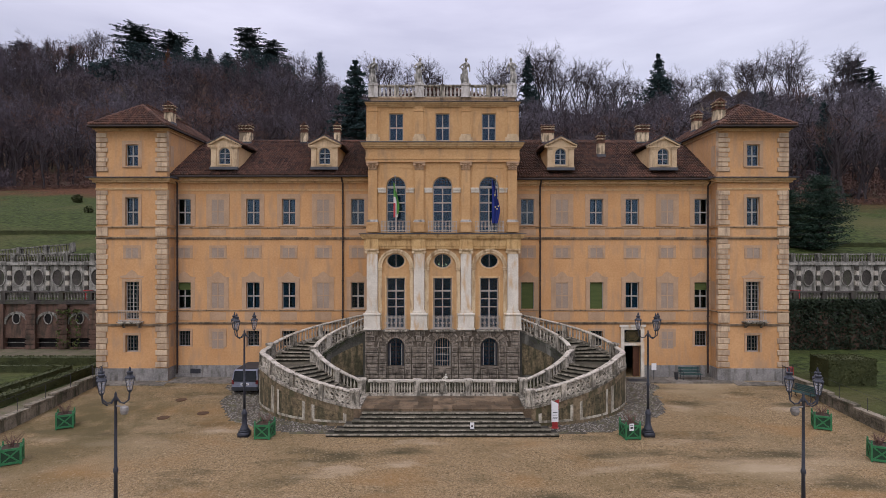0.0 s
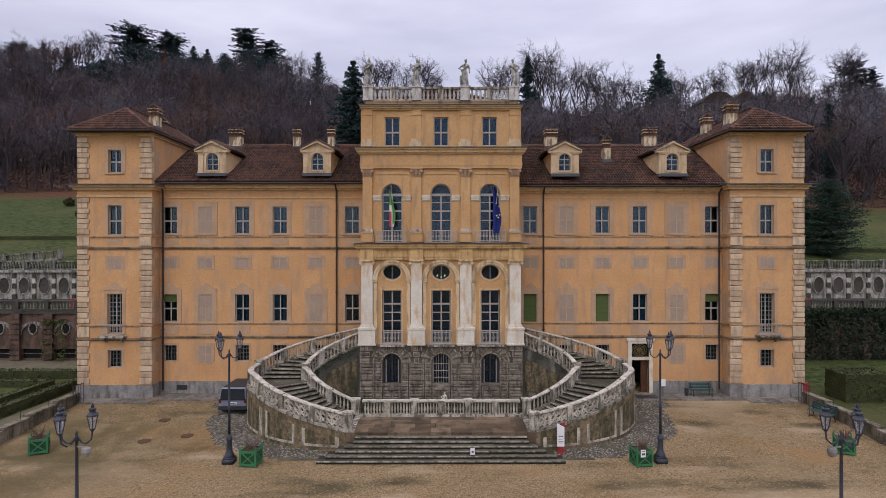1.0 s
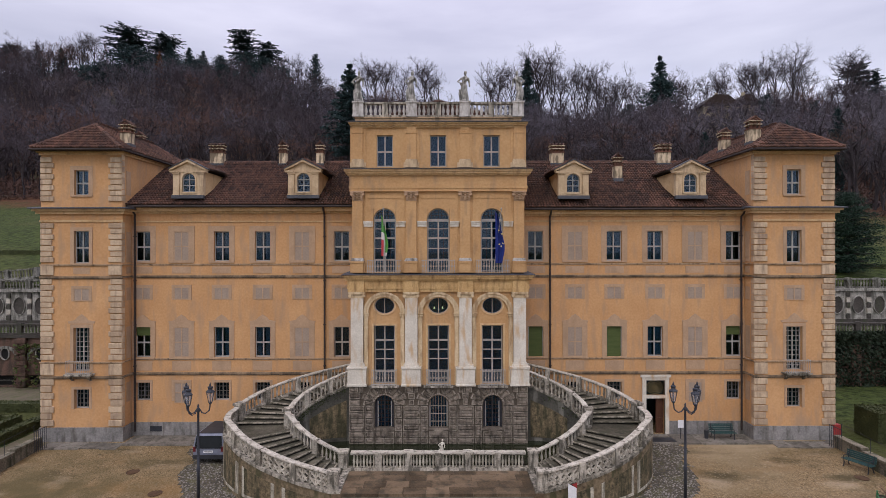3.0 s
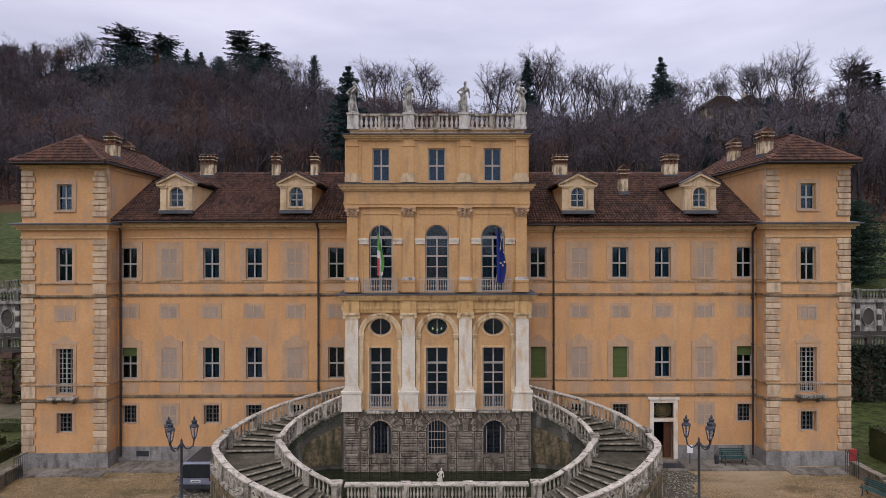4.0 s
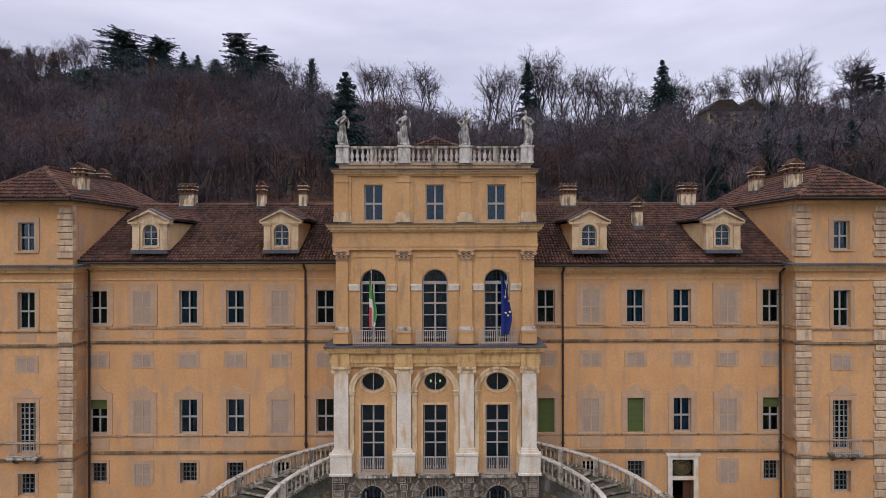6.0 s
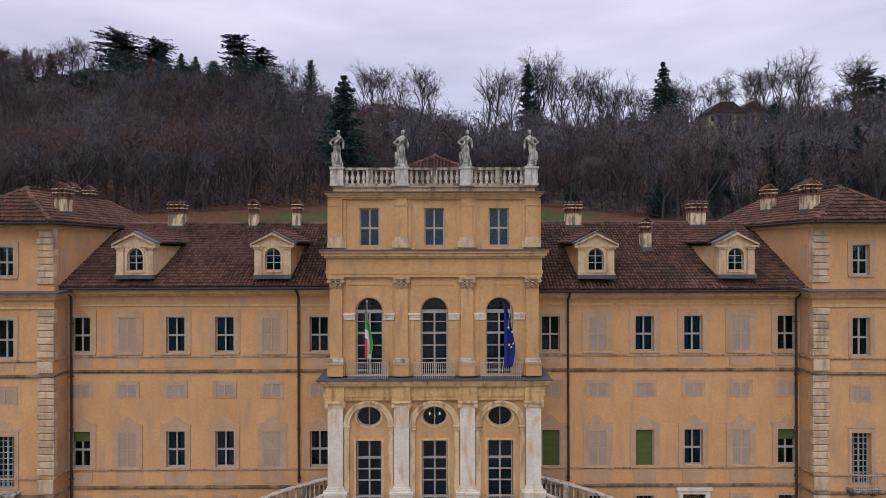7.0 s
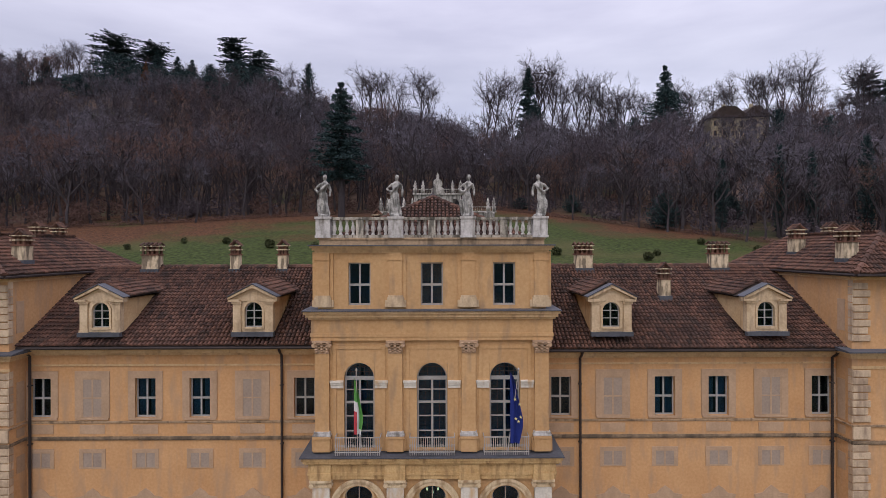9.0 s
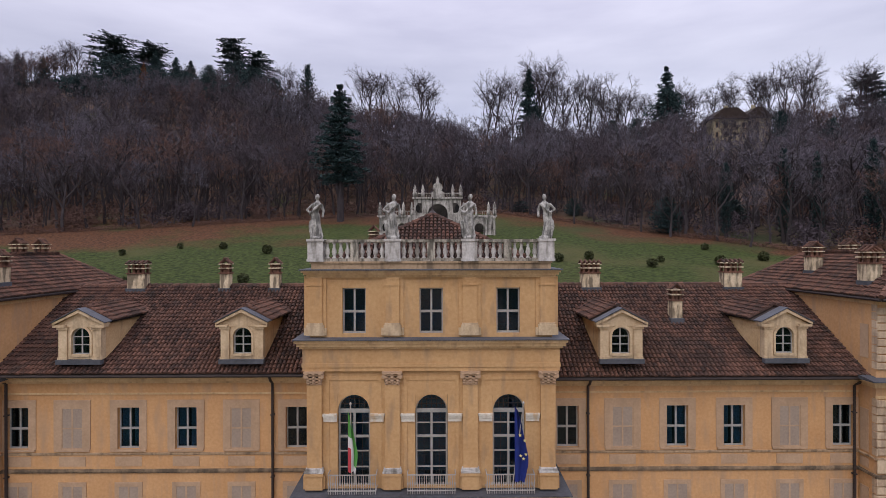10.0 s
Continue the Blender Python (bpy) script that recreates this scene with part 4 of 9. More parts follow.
    part("window_surround", bm, TRIM, low_wall)
    # iron window guard on a thin slab
    gd = part("balcony", boxes((x - 0.85, x + 0.85, LOW - 0.38, LOW, 3.8, 3.9)), STONE, villa, "shallow window balcony with pale iron railing")
    bm = bmesh.new()
    for zz in (3.98, 4.8):
        box(bm, x - 0.72, x + 0.72, LOW - 0.32, LOW - 0.29, zz, zz + 0.04)
    for k in range(17):
        xx = x - 0.7 + 1.4 * k / 16
        box(bm, xx - 0.012, xx + 0.012, LOW - 0.317, LOW - 0.293, 3.9, 4.8)
        if k % 2:
            box(bm, xx - 0.03, xx + 0.03, LOW - 0.316, LOW - 0.294, 4.3, 4.42)
    for sx in (-0.71, 0.71):
        box(bm, x + sx - 0.012, x + sx + 0.012, LOW - 0.3, LOW, 4.78, 4.82)
    part("railing", bm, IRON_PALE, gd)
for x in PIL:
    bm = bmesh.new()
    box(bm, x - 0.58, x + 0.58, LOW - 0.34, LOW, 3.87, 4.0)
    box(bm, x - 0.54, x + 0.54, LOW - 0.3, LOW, 4.0, 4.86)
    box(bm, x - 0.58, x + 0.58, LOW - 0.34, LOW, 4.86, 5.0)
    bmesh.ops.bevel(bm, geom=bm.edges[:], offset=0.015, segments=1, affect="EDGES")
    ped = part("pilaster_pedestal", bm, MARBLE, low_wall, "white stone pilaster pedestal")
    bm = bmesh.new()
    box(bm, x - 0.46, x + 0.46, LOW - 0.27, LOW, 5.0, 5.1)
    box(bm, x - 0.41, x + 0.41, LOW - 0.23, LOW, 5.1, 5.2)
    box(bm, x - 0.36, x + 0.36, LOW - 0.2, LOW, 5.2, 9.0)
    part("pilaster_shaft", bm, MARBLE, low_wall, "white stone pilaster stained by rain")
    bm = bmesh.new()
    box(bm, x - 0.38, x + 0.38, LOW - 0.22, LOW, 8.98, 9.04)
    box(bm, x - 0.36, x + 0.36, LOW - 0.2, LOW, 9.04, 9.16)
    box(bm, x - 0.42, x + 0.42, LOW - 0.26, LOW, 9.16, 9.22)
    box(bm, x - 0.47, x + 0.47, LOW - 0.31, LOW, 9.22, 9.32)
    for sx in (-1, 1):
        tube(bm, [(x + sx * 0.39, LOW - 0.32, 9.1), (x + sx * 0.39, LOW - 0.02, 9.1)], 0.1, 10)
    part("pilaster_capital", bm, ARCHSTONE, low_wall, "pale capital with a scroll at each side")
for z0, z1, pr in ((9.32, 9.5, 0.16), (9.5, 9.62, 0.2), (9.62, 9.98, 0.17), (9.98, 10.06, 0.28), (10.06, 10.18, 0.36), (10.18, 10.3, 0.42)):
    bm = bmesh.new()
    slab(bm, [(-5.1 - pr, LOW - pr), (5.1 + pr, LOW - pr), (5.1 + pr, -0.1), (-5.1 - pr, -0.1)], z0, z1)
    part("entablature_course", bm, DAMP, low_wall, "moulded entablature course, damp-stained ochre")
for x in PIL:
    part("entablature_break", boxes((x - 0.44, x + 0.44, LOW - 0.3, LOW - 0.1, 9.32, 9.62), (x - 0.42, x + 0.42, LOW - 0.27, LOW - 0.1, 9.62, 9.97)), DAMP, low_wall)
bm = bmesh.new()
slab(bm, [(-5.58, LOW - 0.48), (5.58, LOW - 0.48), (5.58, -0.1), (-5.58, -0.1)], 10.3, [10.34, 10.34, 10.44, 10.44])
part("lead_flashing", bm, SLATE, low_wall, "dark lead-covered ledge")

# upper storey of the block
bm = bmesh.new()
holes = [(x - 0.66, x + 0.66, 10.46, 14.2) for x in WINX]
pierced(bm, -5.05, 5.05, 10.4, 16.5, HIGH, HIGH + 0.45, holes)
for x in WINX:
    top = arc(x, 13.55, 0.65, 0, math.pi, 16)
    for k in range(16):
        (xa, za), (xb, zb) = top[k], top[k + 1]
        prism(bm, [(xb, zb), (xa, za), (xa, 14.2), (xb, 14.2)], HIGH, HIGH + 0.45)
for s in (-1, 1):
    box(bm, min(s * 5.05, s * 4.6), max(s * 5.05, s * 4.6), HIGH + 0.45, 8.0, 10.4, 16.5)
up_wall = part("block_wall", bm, OCHRE_PALE, villa, "upper storey of pale ochre plaster with thin pilasters")
for x in WINX:
    fr = bmesh.new()
    out, inn = arc(x, 13.55, 0.65, 0, math.pi, 16), arc(x, 13.55, 0.59, 0, math.pi, 16)
    y = HIGH + 0.2
    for k in range(16):
        prism(fr, [out[k], out[k + 1], inn[k + 1], inn[k]], y, y + 0.08)
    for s in (-1, 1):
        box(fr, min(x + s * 0.65, x + s * 0.58), max(x + s * 0.65, x + s * 0.58), y, y + 0.08, 10.46, 13.5)
    box(fr, x - 0.65, x + 0.65, y - 0.02, y + 0.08, 13.42, 13.58)
    win = part("arched_window", fr, FRAME, villa, "tall arched French window with small panes")
    mu = bmesh.new()
    box(mu, x - 0.045, x + 0.045, y - 0.01, y + 0.06, 10.46, 13.42)
    for zz, t in ((11.2, 0.025), (11.85, 0.025), (12.45, 0.05), (13.0, 0.02)):
        for s in (-1, 1):
            box(mu, min(x + s * 0.045, x + s * 0.58), max(x + s * 0.045, x + s * 0.58), y, y + 0.055, zz - t, zz + t)
    part("mullion", mu, FRAME, win)
    mu = bmesh.new()
    for k in (-2, -1, 0, 1, 2):
        box(mu, x + 0.2 * k - 0.014, x + 0.2 * k + 0.014, y + 0.01, y + 0.05, 13.58, 13.55 + math.sqrt(0.6 ** 2 - (0.2 * k) ** 2))
    for zz in (13.78, 13.98):
        w = math.sqrt(max(0.6 ** 2 - (zz - 13.55) ** 2, 0.0))
        box(mu, x - w, x + w, y + 0.012, y + 0.048, zz - 0.012, zz + 0.012)
    for dx in (-0.31, 0.31):
        box(mu, x + dx - 0.012, x + dx + 0.012, y + 0.015, y + 0.045, 10.5, 13.42)
    part("glazing_bar", mu, IRON, win)
    mu = bmesh.new()
    for k in range(-2, 3):
        box(mu, x + 0.2 * k - 0.01, x + 0.2 * k + 0.01, y + 0.1, y + 0.115, 10.46, 13.42)
    for k in range(15):
        box(mu, x - 0.59, x + 0.59, y + 0.116, y + 0.13, 10.65 + 0.19 * k - 0.01, 10.65 + 0.19 * k + 0.01)
    part("inner_lattice", mu, FRAME, win, "fine iron lattice behind the glass")
    pn = bmesh.new()
    prism(pn, [(x + 0.6, 10.46)] + arc(x, 13.55, 0.6, 0, math.pi, 16) + [(x - 0.6, 10.46)], y + 0.038, y + 0.046)
    part("pane", pn, GLASS, win)
    # imposts
    for s in (-1, 1):
        part("impost", boxes((min(x + s * 0.68, x + s * 1.22), max(x + s * 0.68, x + s * 1.22), HIGH - 0.07, HIGH, 13.12, 13.26), (min(x + s * 0.68, x + s * 1.23), max(x + s * 0.68, x + s * 1.23), HIGH - 0.1, HIGH, 13.26, 13.36), (min(x + s * 0.68, x + s * 1.25), max(x + s * 0.68, x + s * 1.25), HIGH - 0.14, HIGH, 13.36, 13.44)), MARBLE, up_wall, "pale stone impost")
    # balcony rail
    gd = bmesh.new()
    yb = HIGH - 0.55
    for zz in (10.52, 11.14):
        box(gd, x - 0.95, x + 0.95, yb - 0.015, yb + 0.015, zz, zz + 0.04)
        for sx in (-0.95, 0.95):
            box(gd, x + sx - 0.015, x + sx + 0.015, yb, HIGH - 0.02, zz, zz + 0.035)
    for k in range(21):
        xx = x - 0.93 + 1.86 * k / 20
        box(gd, xx - 0.011, xx + 0.011, yb - 0.011, yb + 0.011, 10.4, 11.14)
        box(gd, xx - 0.026, xx + 0.026, yb - 0.012, yb + 0.012, 10.76, 10.86)
    part("railing", gd, IRON_PALE, up_wall, "pale wrought-iron balcony railing")
bm = bmesh.new()
for x in WINX:
    box(bm, x - 1.13, x - 0.98, HIGH - 0.03, HIGH, 10.46, 14.95)
    box(bm, x + 0.98, x + 1.13, HIGH - 0.03, HIGH, 10.46, 14.95)
    box(bm, x - 0.98, x + 0.98, HIGH - 0.03, HIGH, 14.8, 14.95)
part("wall_panel_moulding", bm, OCHRE_PALE, up_wall)
for x in PIL:
    bm = bmesh.new()
    box(bm, x - 0.44, x + 0.44, HIGH - 0.16, HIGH, 10.44, 10.96)
    box(bm, x - 0.35, x + 0.35, HIGH - 0.27, HIGH, 10.44, 11.0)
    box(bm, x - 0.39, x + 0.39, HIGH - 0.31, HIGH, 11.0, 11.1)
    part("pilaster_pedestal", bm, OCHRE_PALE, up_wall)
    bm = bmesh.new()
    box(bm, x - 0.39, x + 0.39, HIGH - 0.3, HIGH, 11.1, 11.17)
    box(bm, x - 0.36, x + 0.36, HIGH - 0.26, HIGH, 11.17, 11.22)
    box(bm, x - 0.35, x + 0.35, HIGH - 0.24, HIGH, 11.22, 11.28)
    bmesh.ops.bevel(bm, geom=bm.edges[:], offset=0.015, segments=2, affect="EDGES")
    part("pilaster_base", bm, PEDESTAL, up_wall)
    part("pilaster_shaft", boxes((x - 0.3, x + 0.3, HIGH - 0.14, HIGH, 11.28, 14.62)), OCHRE_PALE, up_wall)
    bm = bmesh.new()
    for k, (z, w) in enumerate(((14.62, 0.3), (14.72, 0.31), (14.86, 0.33), (15.0, 0.36))):
        box(bm, x - w, x + w, HIGH - 0.15 - 0.03 * k, HIGH, z, z + 0.07)
        for j in (-1, 0, 1):
            lathe(bm, [(0.02, z + 0.03), (0.075, z + 0.06), (0.085, z + 0.1), (0.03, z + 0.15)], 6, x + j * w * 0.75, HIGH - 0.16 - 0.03 * k)
    for j in (-1, 1):
        tube(bm, [(x + j * 0.33, HIGH - 0.3, 15.0), (x + j * 0.33, HIGH - 0.1, 15.0)], 0.09, 8)
    box(bm, x - 0.4, x + 0.4, HIGH - 0.3, HIGH, 15.1, 15.18)
    part("pilaster_capital", bm, BEIGE, up_wall, "leafy plaster capital")
for z0, z1, pr in ((15.18, 15.34, 0.14), (15.34, 15.5, 0.17), (15.5, 16.1, 0.14), (16.1, 16.2, 0.24), (16.2, 16.34, 0.34), (16.34, 16.46, 0.42)):
    bm = bmesh.new()
    slab(bm, [(-5.05 - pr, HIGH - pr), (5.05 + pr, HIGH - pr), (5.05 + pr, 7.9), (-5.05 - pr, 7.9)], z0, z1)
    part("entablature_course", bm, OCHRE_PALE if pr < 0.2 else TRIM, up_wall)
bm = bmesh.new()
slab(bm, [(-5.52, HIGH - 0.5), (5.52, HIGH - 0.5), (5.52, 7.9), (-5.52, 7.9)], 16.46, [16.5, 16.5, 16.62, 16.62])
part("lead_flashing", bm, SLATE, up_wall)

# attic storey
ATT = -2.55
bm = bmesh.new()
holes = [(x - 0.48, x + 0.48, 16.66, 18.52) for x in WINX]
pierced(bm, -4.95, 4.95, 16.5, 19.2, ATT, ATT + 0.4, holes)
attic = part("attic_wall", bm, OCHRE_PALE, villa, "attic storey of pale ochre plaster")
for s in (-1, 1):
    part("side_wall", boxes((min(s * 4.95, s * 4.55), max(s * 4.95, s * 4.55), ATT + 0.4, 7.6, 16.5, 19.2)), OCHRE_PALE, attic)
part("rear_wall", boxes((-4.95, 4.95, 7.6, 7.9, 10.0, 19.6)), OCHRE_PALE, attic)
for x in WINX:
    casement(x, 16.66, 18.52, 0.96, ATT + 0.14, villa, "cross")
for x in PIL:
    bm = bmesh.new()
    box(bm, x - 0.45, x + 0.45, ATT - 0.05, ATT, 16.6, 19.0)
    box(bm, x - 0.28, x + 0.28, ATT - 0.12, ATT, 17.05, 18.95)
    box(bm, x - 0.33, x + 0.33, ATT - 0.15, ATT, 18.62, 18.68)
    part("pilaster_shaft", bm, OCHRE_PALE, attic)
    bm = bmesh.new()
    box(bm, x - 0.46, x + 0.46, ATT - 0.09, ATT, 16.6, 16.9)
    box(bm, x - 0.36, x + 0.36, ATT - 0.18, ATT, 16.6, 17.02)
    box(bm, x - 0.32, x + 0.32, ATT - 0.15, ATT, 17.02, 17.1)
    part("pilaster_base", bm, DORMER, attic, "stained pale pilaster base")
for z0, z1, pr in ((18.95, 19.05, 0.12), (19.05, 19.15, 0.22), (19.15, 19.24, 0.3)):
    part("cornice_course", boxes((-4.95 - pr, 4.95 + pr, ATT - pr, 7.8, z0, z1)), TRIM, attic)
part("lead_flashing", boxes((-5.32, 5.32, ATT - 0.38, 7.8, 19.24, 19.29)), SLATE, attic)
part("parapet", boxes((-4.9, 4.9, ATT + 0.02, ATT + 0.45, 19.29, 19.52), (-4.95, 4.95, ATT - 0.03, ATT + 0.5, 19.52, 19.6)), LEDGE, attic, "stained pale parapet below the balustrade")
bm = bmesh.new()
ev = [(-4.7, -1.7, 19.35), (4.7, -1.7, 19.35), (4.7, 7.7, 19.35), (-4.7, 7.7, 19.35)]
vs = [bm.verts.new(v) for v in ev] + [bm.verts.new((0, 2.3, 21.75)), bm.verts.new((0, 3.7, 21.75))]
for f in ((0, 1, 4), (1, 2, 5, 4), (2, 3, 5), (3, 0, 4, 5), (3, 2, 1, 0)):
    bm.faces.new([vs[i] for i in f])
roof = part("roof", bm, TILE_BED, villa, "hipped clay tile roof of the central hall")
L1, L2 = math.hypot(4.0, 2.4), math.hypot(4.7, 2.4)
roof_skin((-4.7, -1.72, 19.37), (1, 0, 0), (0, 4.0, 2.4), 49, int(L1 / 0.3) + 1, 0.19, 0.3, roof, keep=lambda u, v: v / L1 * 4.7 < u < 9.4 - v / L1 * 4.7)
for sd in (-1, 1):
    roof_skin((4.72, -1.7, 19.37) if sd > 0 else (-4.72, 7.7, 19.37), (0, sd, 0), (-sd * 4.7, 0, 2.4), 49, int(L2 / 0.3) + 1, 0.19, 0.3, roof, keep=lambda u, v: v / L2 * 4.0 < u < 9.4 - v / L2 * 4.0)
bm = bmesh.new()
for p0, p1 in ((ev[0], (0, 2.3, 21.75)), (ev[1], (0, 2.3, 21.75))):
    p0, p1 = Vector(p0), Vector(p1)
    for k in range(15):
        tube(bm, [p0.lerp(p1, k / 15) + Vector((0, 0, 0.1)), p0.lerp(p1, (k + 1.1) / 15) + Vector((0, 0, 0.08))], [0.13, 0.11], 7)
part("ridge_tile", bm, TILE, roof)
bm = bmesh.new()
lathe(bm, [(0.16, 21.7), (0.2, 21.9), (0.08, 22.0), (0.03, 22.1), (0.02, 22.7)], 8, 0, 2.4)
part("finial", bm, PIPE, roof)

# rusticated base with three arched openings
bm = bmesh.new()
holes = [(x - 0.56, x + 0.56, 1.42, 3.3) for x in WINX]
pierced(bm, -5.2, 5.2, 0.0, 3.87, LOW - 0.1, LOW + 0.4, holes)
for x in WINX:
    top = arc(x, 2.74, 0.56, 0, math.pi, 12)
    for k in range(12):
        (xa, za), (xb, zb) = top[k], top[k + 1]
        prism(bm, [(xb, zb), (xa, za), (xa, 3.3), (xb, 3.3)], LOW - 0.1, LOW + 0.4)
base = part("rusticated_base", bm, RUSTIC_JOINT, villa, "dark brown rusticated stone base with arched windows")
for x in WINX:
    y = LOW + 0.15
    fr = bmesh.new()
    wf = 0.56 if x == 0 else 0.42
    for s in (-1, 1):
        box(fr, min(x + s * wf, x + s * (wf - 0.06)), max(x + s * wf, x + s * (wf - 0.06)), y, y + 0.06, 1.42 if x == 0 else 1.45, 2.9)
    win = part("arched_window", fr, FRAME, villa, "barred arched window of the rusticated base")
    g = bmesh.new()
    if x == 0:
        for k in range(-3, 4):
            tube(g, [(x + 0.16 * k, y - 0.06, 1.42), (x + 0.16 * k, y - 0.06, 2.74 + math.sqrt(0.56 ** 2 - (0.16 * k) ** 2))], 0.018, 5)
        for zz in (1.75, 2.2, 2.65):
            box(g, x - 0.55, x + 0.55, y - 0.075, y - 0.045, zz - 0.02, zz + 0.02)
    else:
        box(g, x - 0.04, x + 0.04, y - 0.02, y + 0.06, 1.45, 3.2)
        for zz in (1.7, 1.95, 2.2, 2.45, 2.7, 2.95):
            box(g, x - 0.38, x + 0.38, y - 0.01, y + 0.04, zz - 0.014, zz + 0.014)
        for dx in (-0.2, 0.2):
            box(g, x + dx - 0.014, x + dx + 0.014, y - 0.008, y + 0.038, 1.45, 3.15)
        for s in (-1, 1):
            box(g, min(x + s * 0.42, x + s * 0.58), max(x + s * 0.42, x + s * 0.58), y - 0.06, y + 0.1, 1.42, 3.3)
    part("window_grille", g, FRAME if x == 0 else IRON, win)
    pn = bmesh.new()
    prism(pn, [(x + 0.58, 1.42)] + arc(x, 2.74, 0.58, 0, math.pi, 12) + [(x - 0.58, 1.42)], y + 0.05, y + 0.06)
    part("pane", pn, GLASS, win)
    part("sill_block", boxes((x - 0.6, x + 0.6, LOW - 0.2, LOW - 0.1, 1.3, 1.42), (x - 0.25, x + 0.25, LOW - 0.32, LOW - 0.1, 1.05, 1.3)), RUSTIC, base)
# panelled stone blocks: coursed piers and a fan of voussoirs round each arch
rng = random.Random(3)
YB = LOW - 0.1
rows = [0.42 + 0.405 * k for k in range(7)]


def stone_block(poly, square=False):
    """A block with a raised rim and a sunk, rough field."""
    cx, cz = sum(p[0] for p in poly) / len(poly), sum(p[1] for p in poly) / len(poly)
    wide, high = max(p[0] for p in poly) - min(p[0] for p in poly), max(p[1] for p in poly) - min(p[1] for p in poly)
    if not square:
        wide = high = min(wide, high, 0.42)
    bm = bmesh.new()

    def ring(d, y):
        fx, fz = max(1 - 2 * d / wide, 0.12), max(1 - 2 * d / high, 0.12)
        return [bm.verts.new((cx + (x - cx) * fx, y, cz + (z - cz) * fz)) for x, z in poly]
    pr = rng.uniform(0.1, 0.13)
    r = [ring(0.0, YB), ring(0.012, YB - pr), ring(0.052, YB - pr), ring(0.072, YB - pr + 0.06), ring(0.115, YB - pr - 0.02)]
    n = len(poly)
    for q, (a, b) in enumerate(zip(r, r[1:])):
        for i in range(n):
            j = (i + 1) % n
            f = bm.faces.new((a[i], a[j], b[j], b[i]))
            f.material_index = 1 if q == 1 else 0
    bm.faces.new(r[-1])
    part("stone_block", bm, (RUSTIC, RUSTIC_RIM), base)


for x in WINX:
    n = 11
    for k in range(n):
        a0, a1 = math.pi * k / n + 0.02, math.pi * (k + 1) / n - 0.02
        am = (a0 + a1) / 2

        def reach(a):
            return min(1.5 / max(abs(math.cos(a)), 1e-6), (3.84 - 2.74) / max(math.sin(a), 1e-6), 1.24 + 0.14 * (k % 2))
        r0 = 0.6
        stone_block([(x + r0 * math.cos(a0), 2.74 + r0 * math.sin(a0)), (x + reach(a0) * math.cos(a0), 2.74 + reach(a0) * math.sin(a0)), (x + reach(a1) * math.cos(a1), 2.74 + reach(a1) * math.sin(a1)), (x + r0 * math.cos(a1), 2.74 + r0 * math.sin(a1))])
for x in WINX:
    for z0 in (0.53, 0.9):
        for c0, c1 in ((x - 0.56, x - 0.01), (x + 0.01, x + 0.56)):
            stone_block([(c0, z0), (c1, z0), (c1, z0 + 0.34), (c0, z0 + 0.34)], True)
for a, b in ((-5.2, -3.74), (-2.55, -0.6), (0.6, 2.55), (3.74, 5.2)):
    for k in range(9):
        z0 = 0.53 + 0.37 * k
        z1 = z0 + 0.34
        aa, bb = a, b
        if z1 > 2.8:
            dz = max(z0 - 2.74, 0.0)
            g = math.sqrt(max(1.4 ** 2 - dz ** 2, 0.05)) if dz < 1.4 else 0.2
            for x in WINX:
                if abs(aa - (x + 0.6)) < 0.3:
                    aa = x + g
                if abs(bb - (x - 0.6)) < 0.3:
                    bb = x - g
            if a == -5.2:
                bb = -3.147 - g
            if b == 5.2:
                aa = 3.147 + g
        if bb - aa < 0.25:
            continue
        wide = bb - aa
        cuts = [aa, bb] if wide < 0.75 else [aa, aa + wide * (0.64 if a < 0 else 0.36), bb] if wide < 1.5 else [aa, aa + wide * 0.24, aa + wide * 0.76, bb]
        for c0, c1 in zip(cuts, cuts[1:]):
            stone_block([(c0 + 0.02, z0), (c1 - 0.02, z0), (c1 - 0.02, z1), (c0 + 0.02, z1)], True)

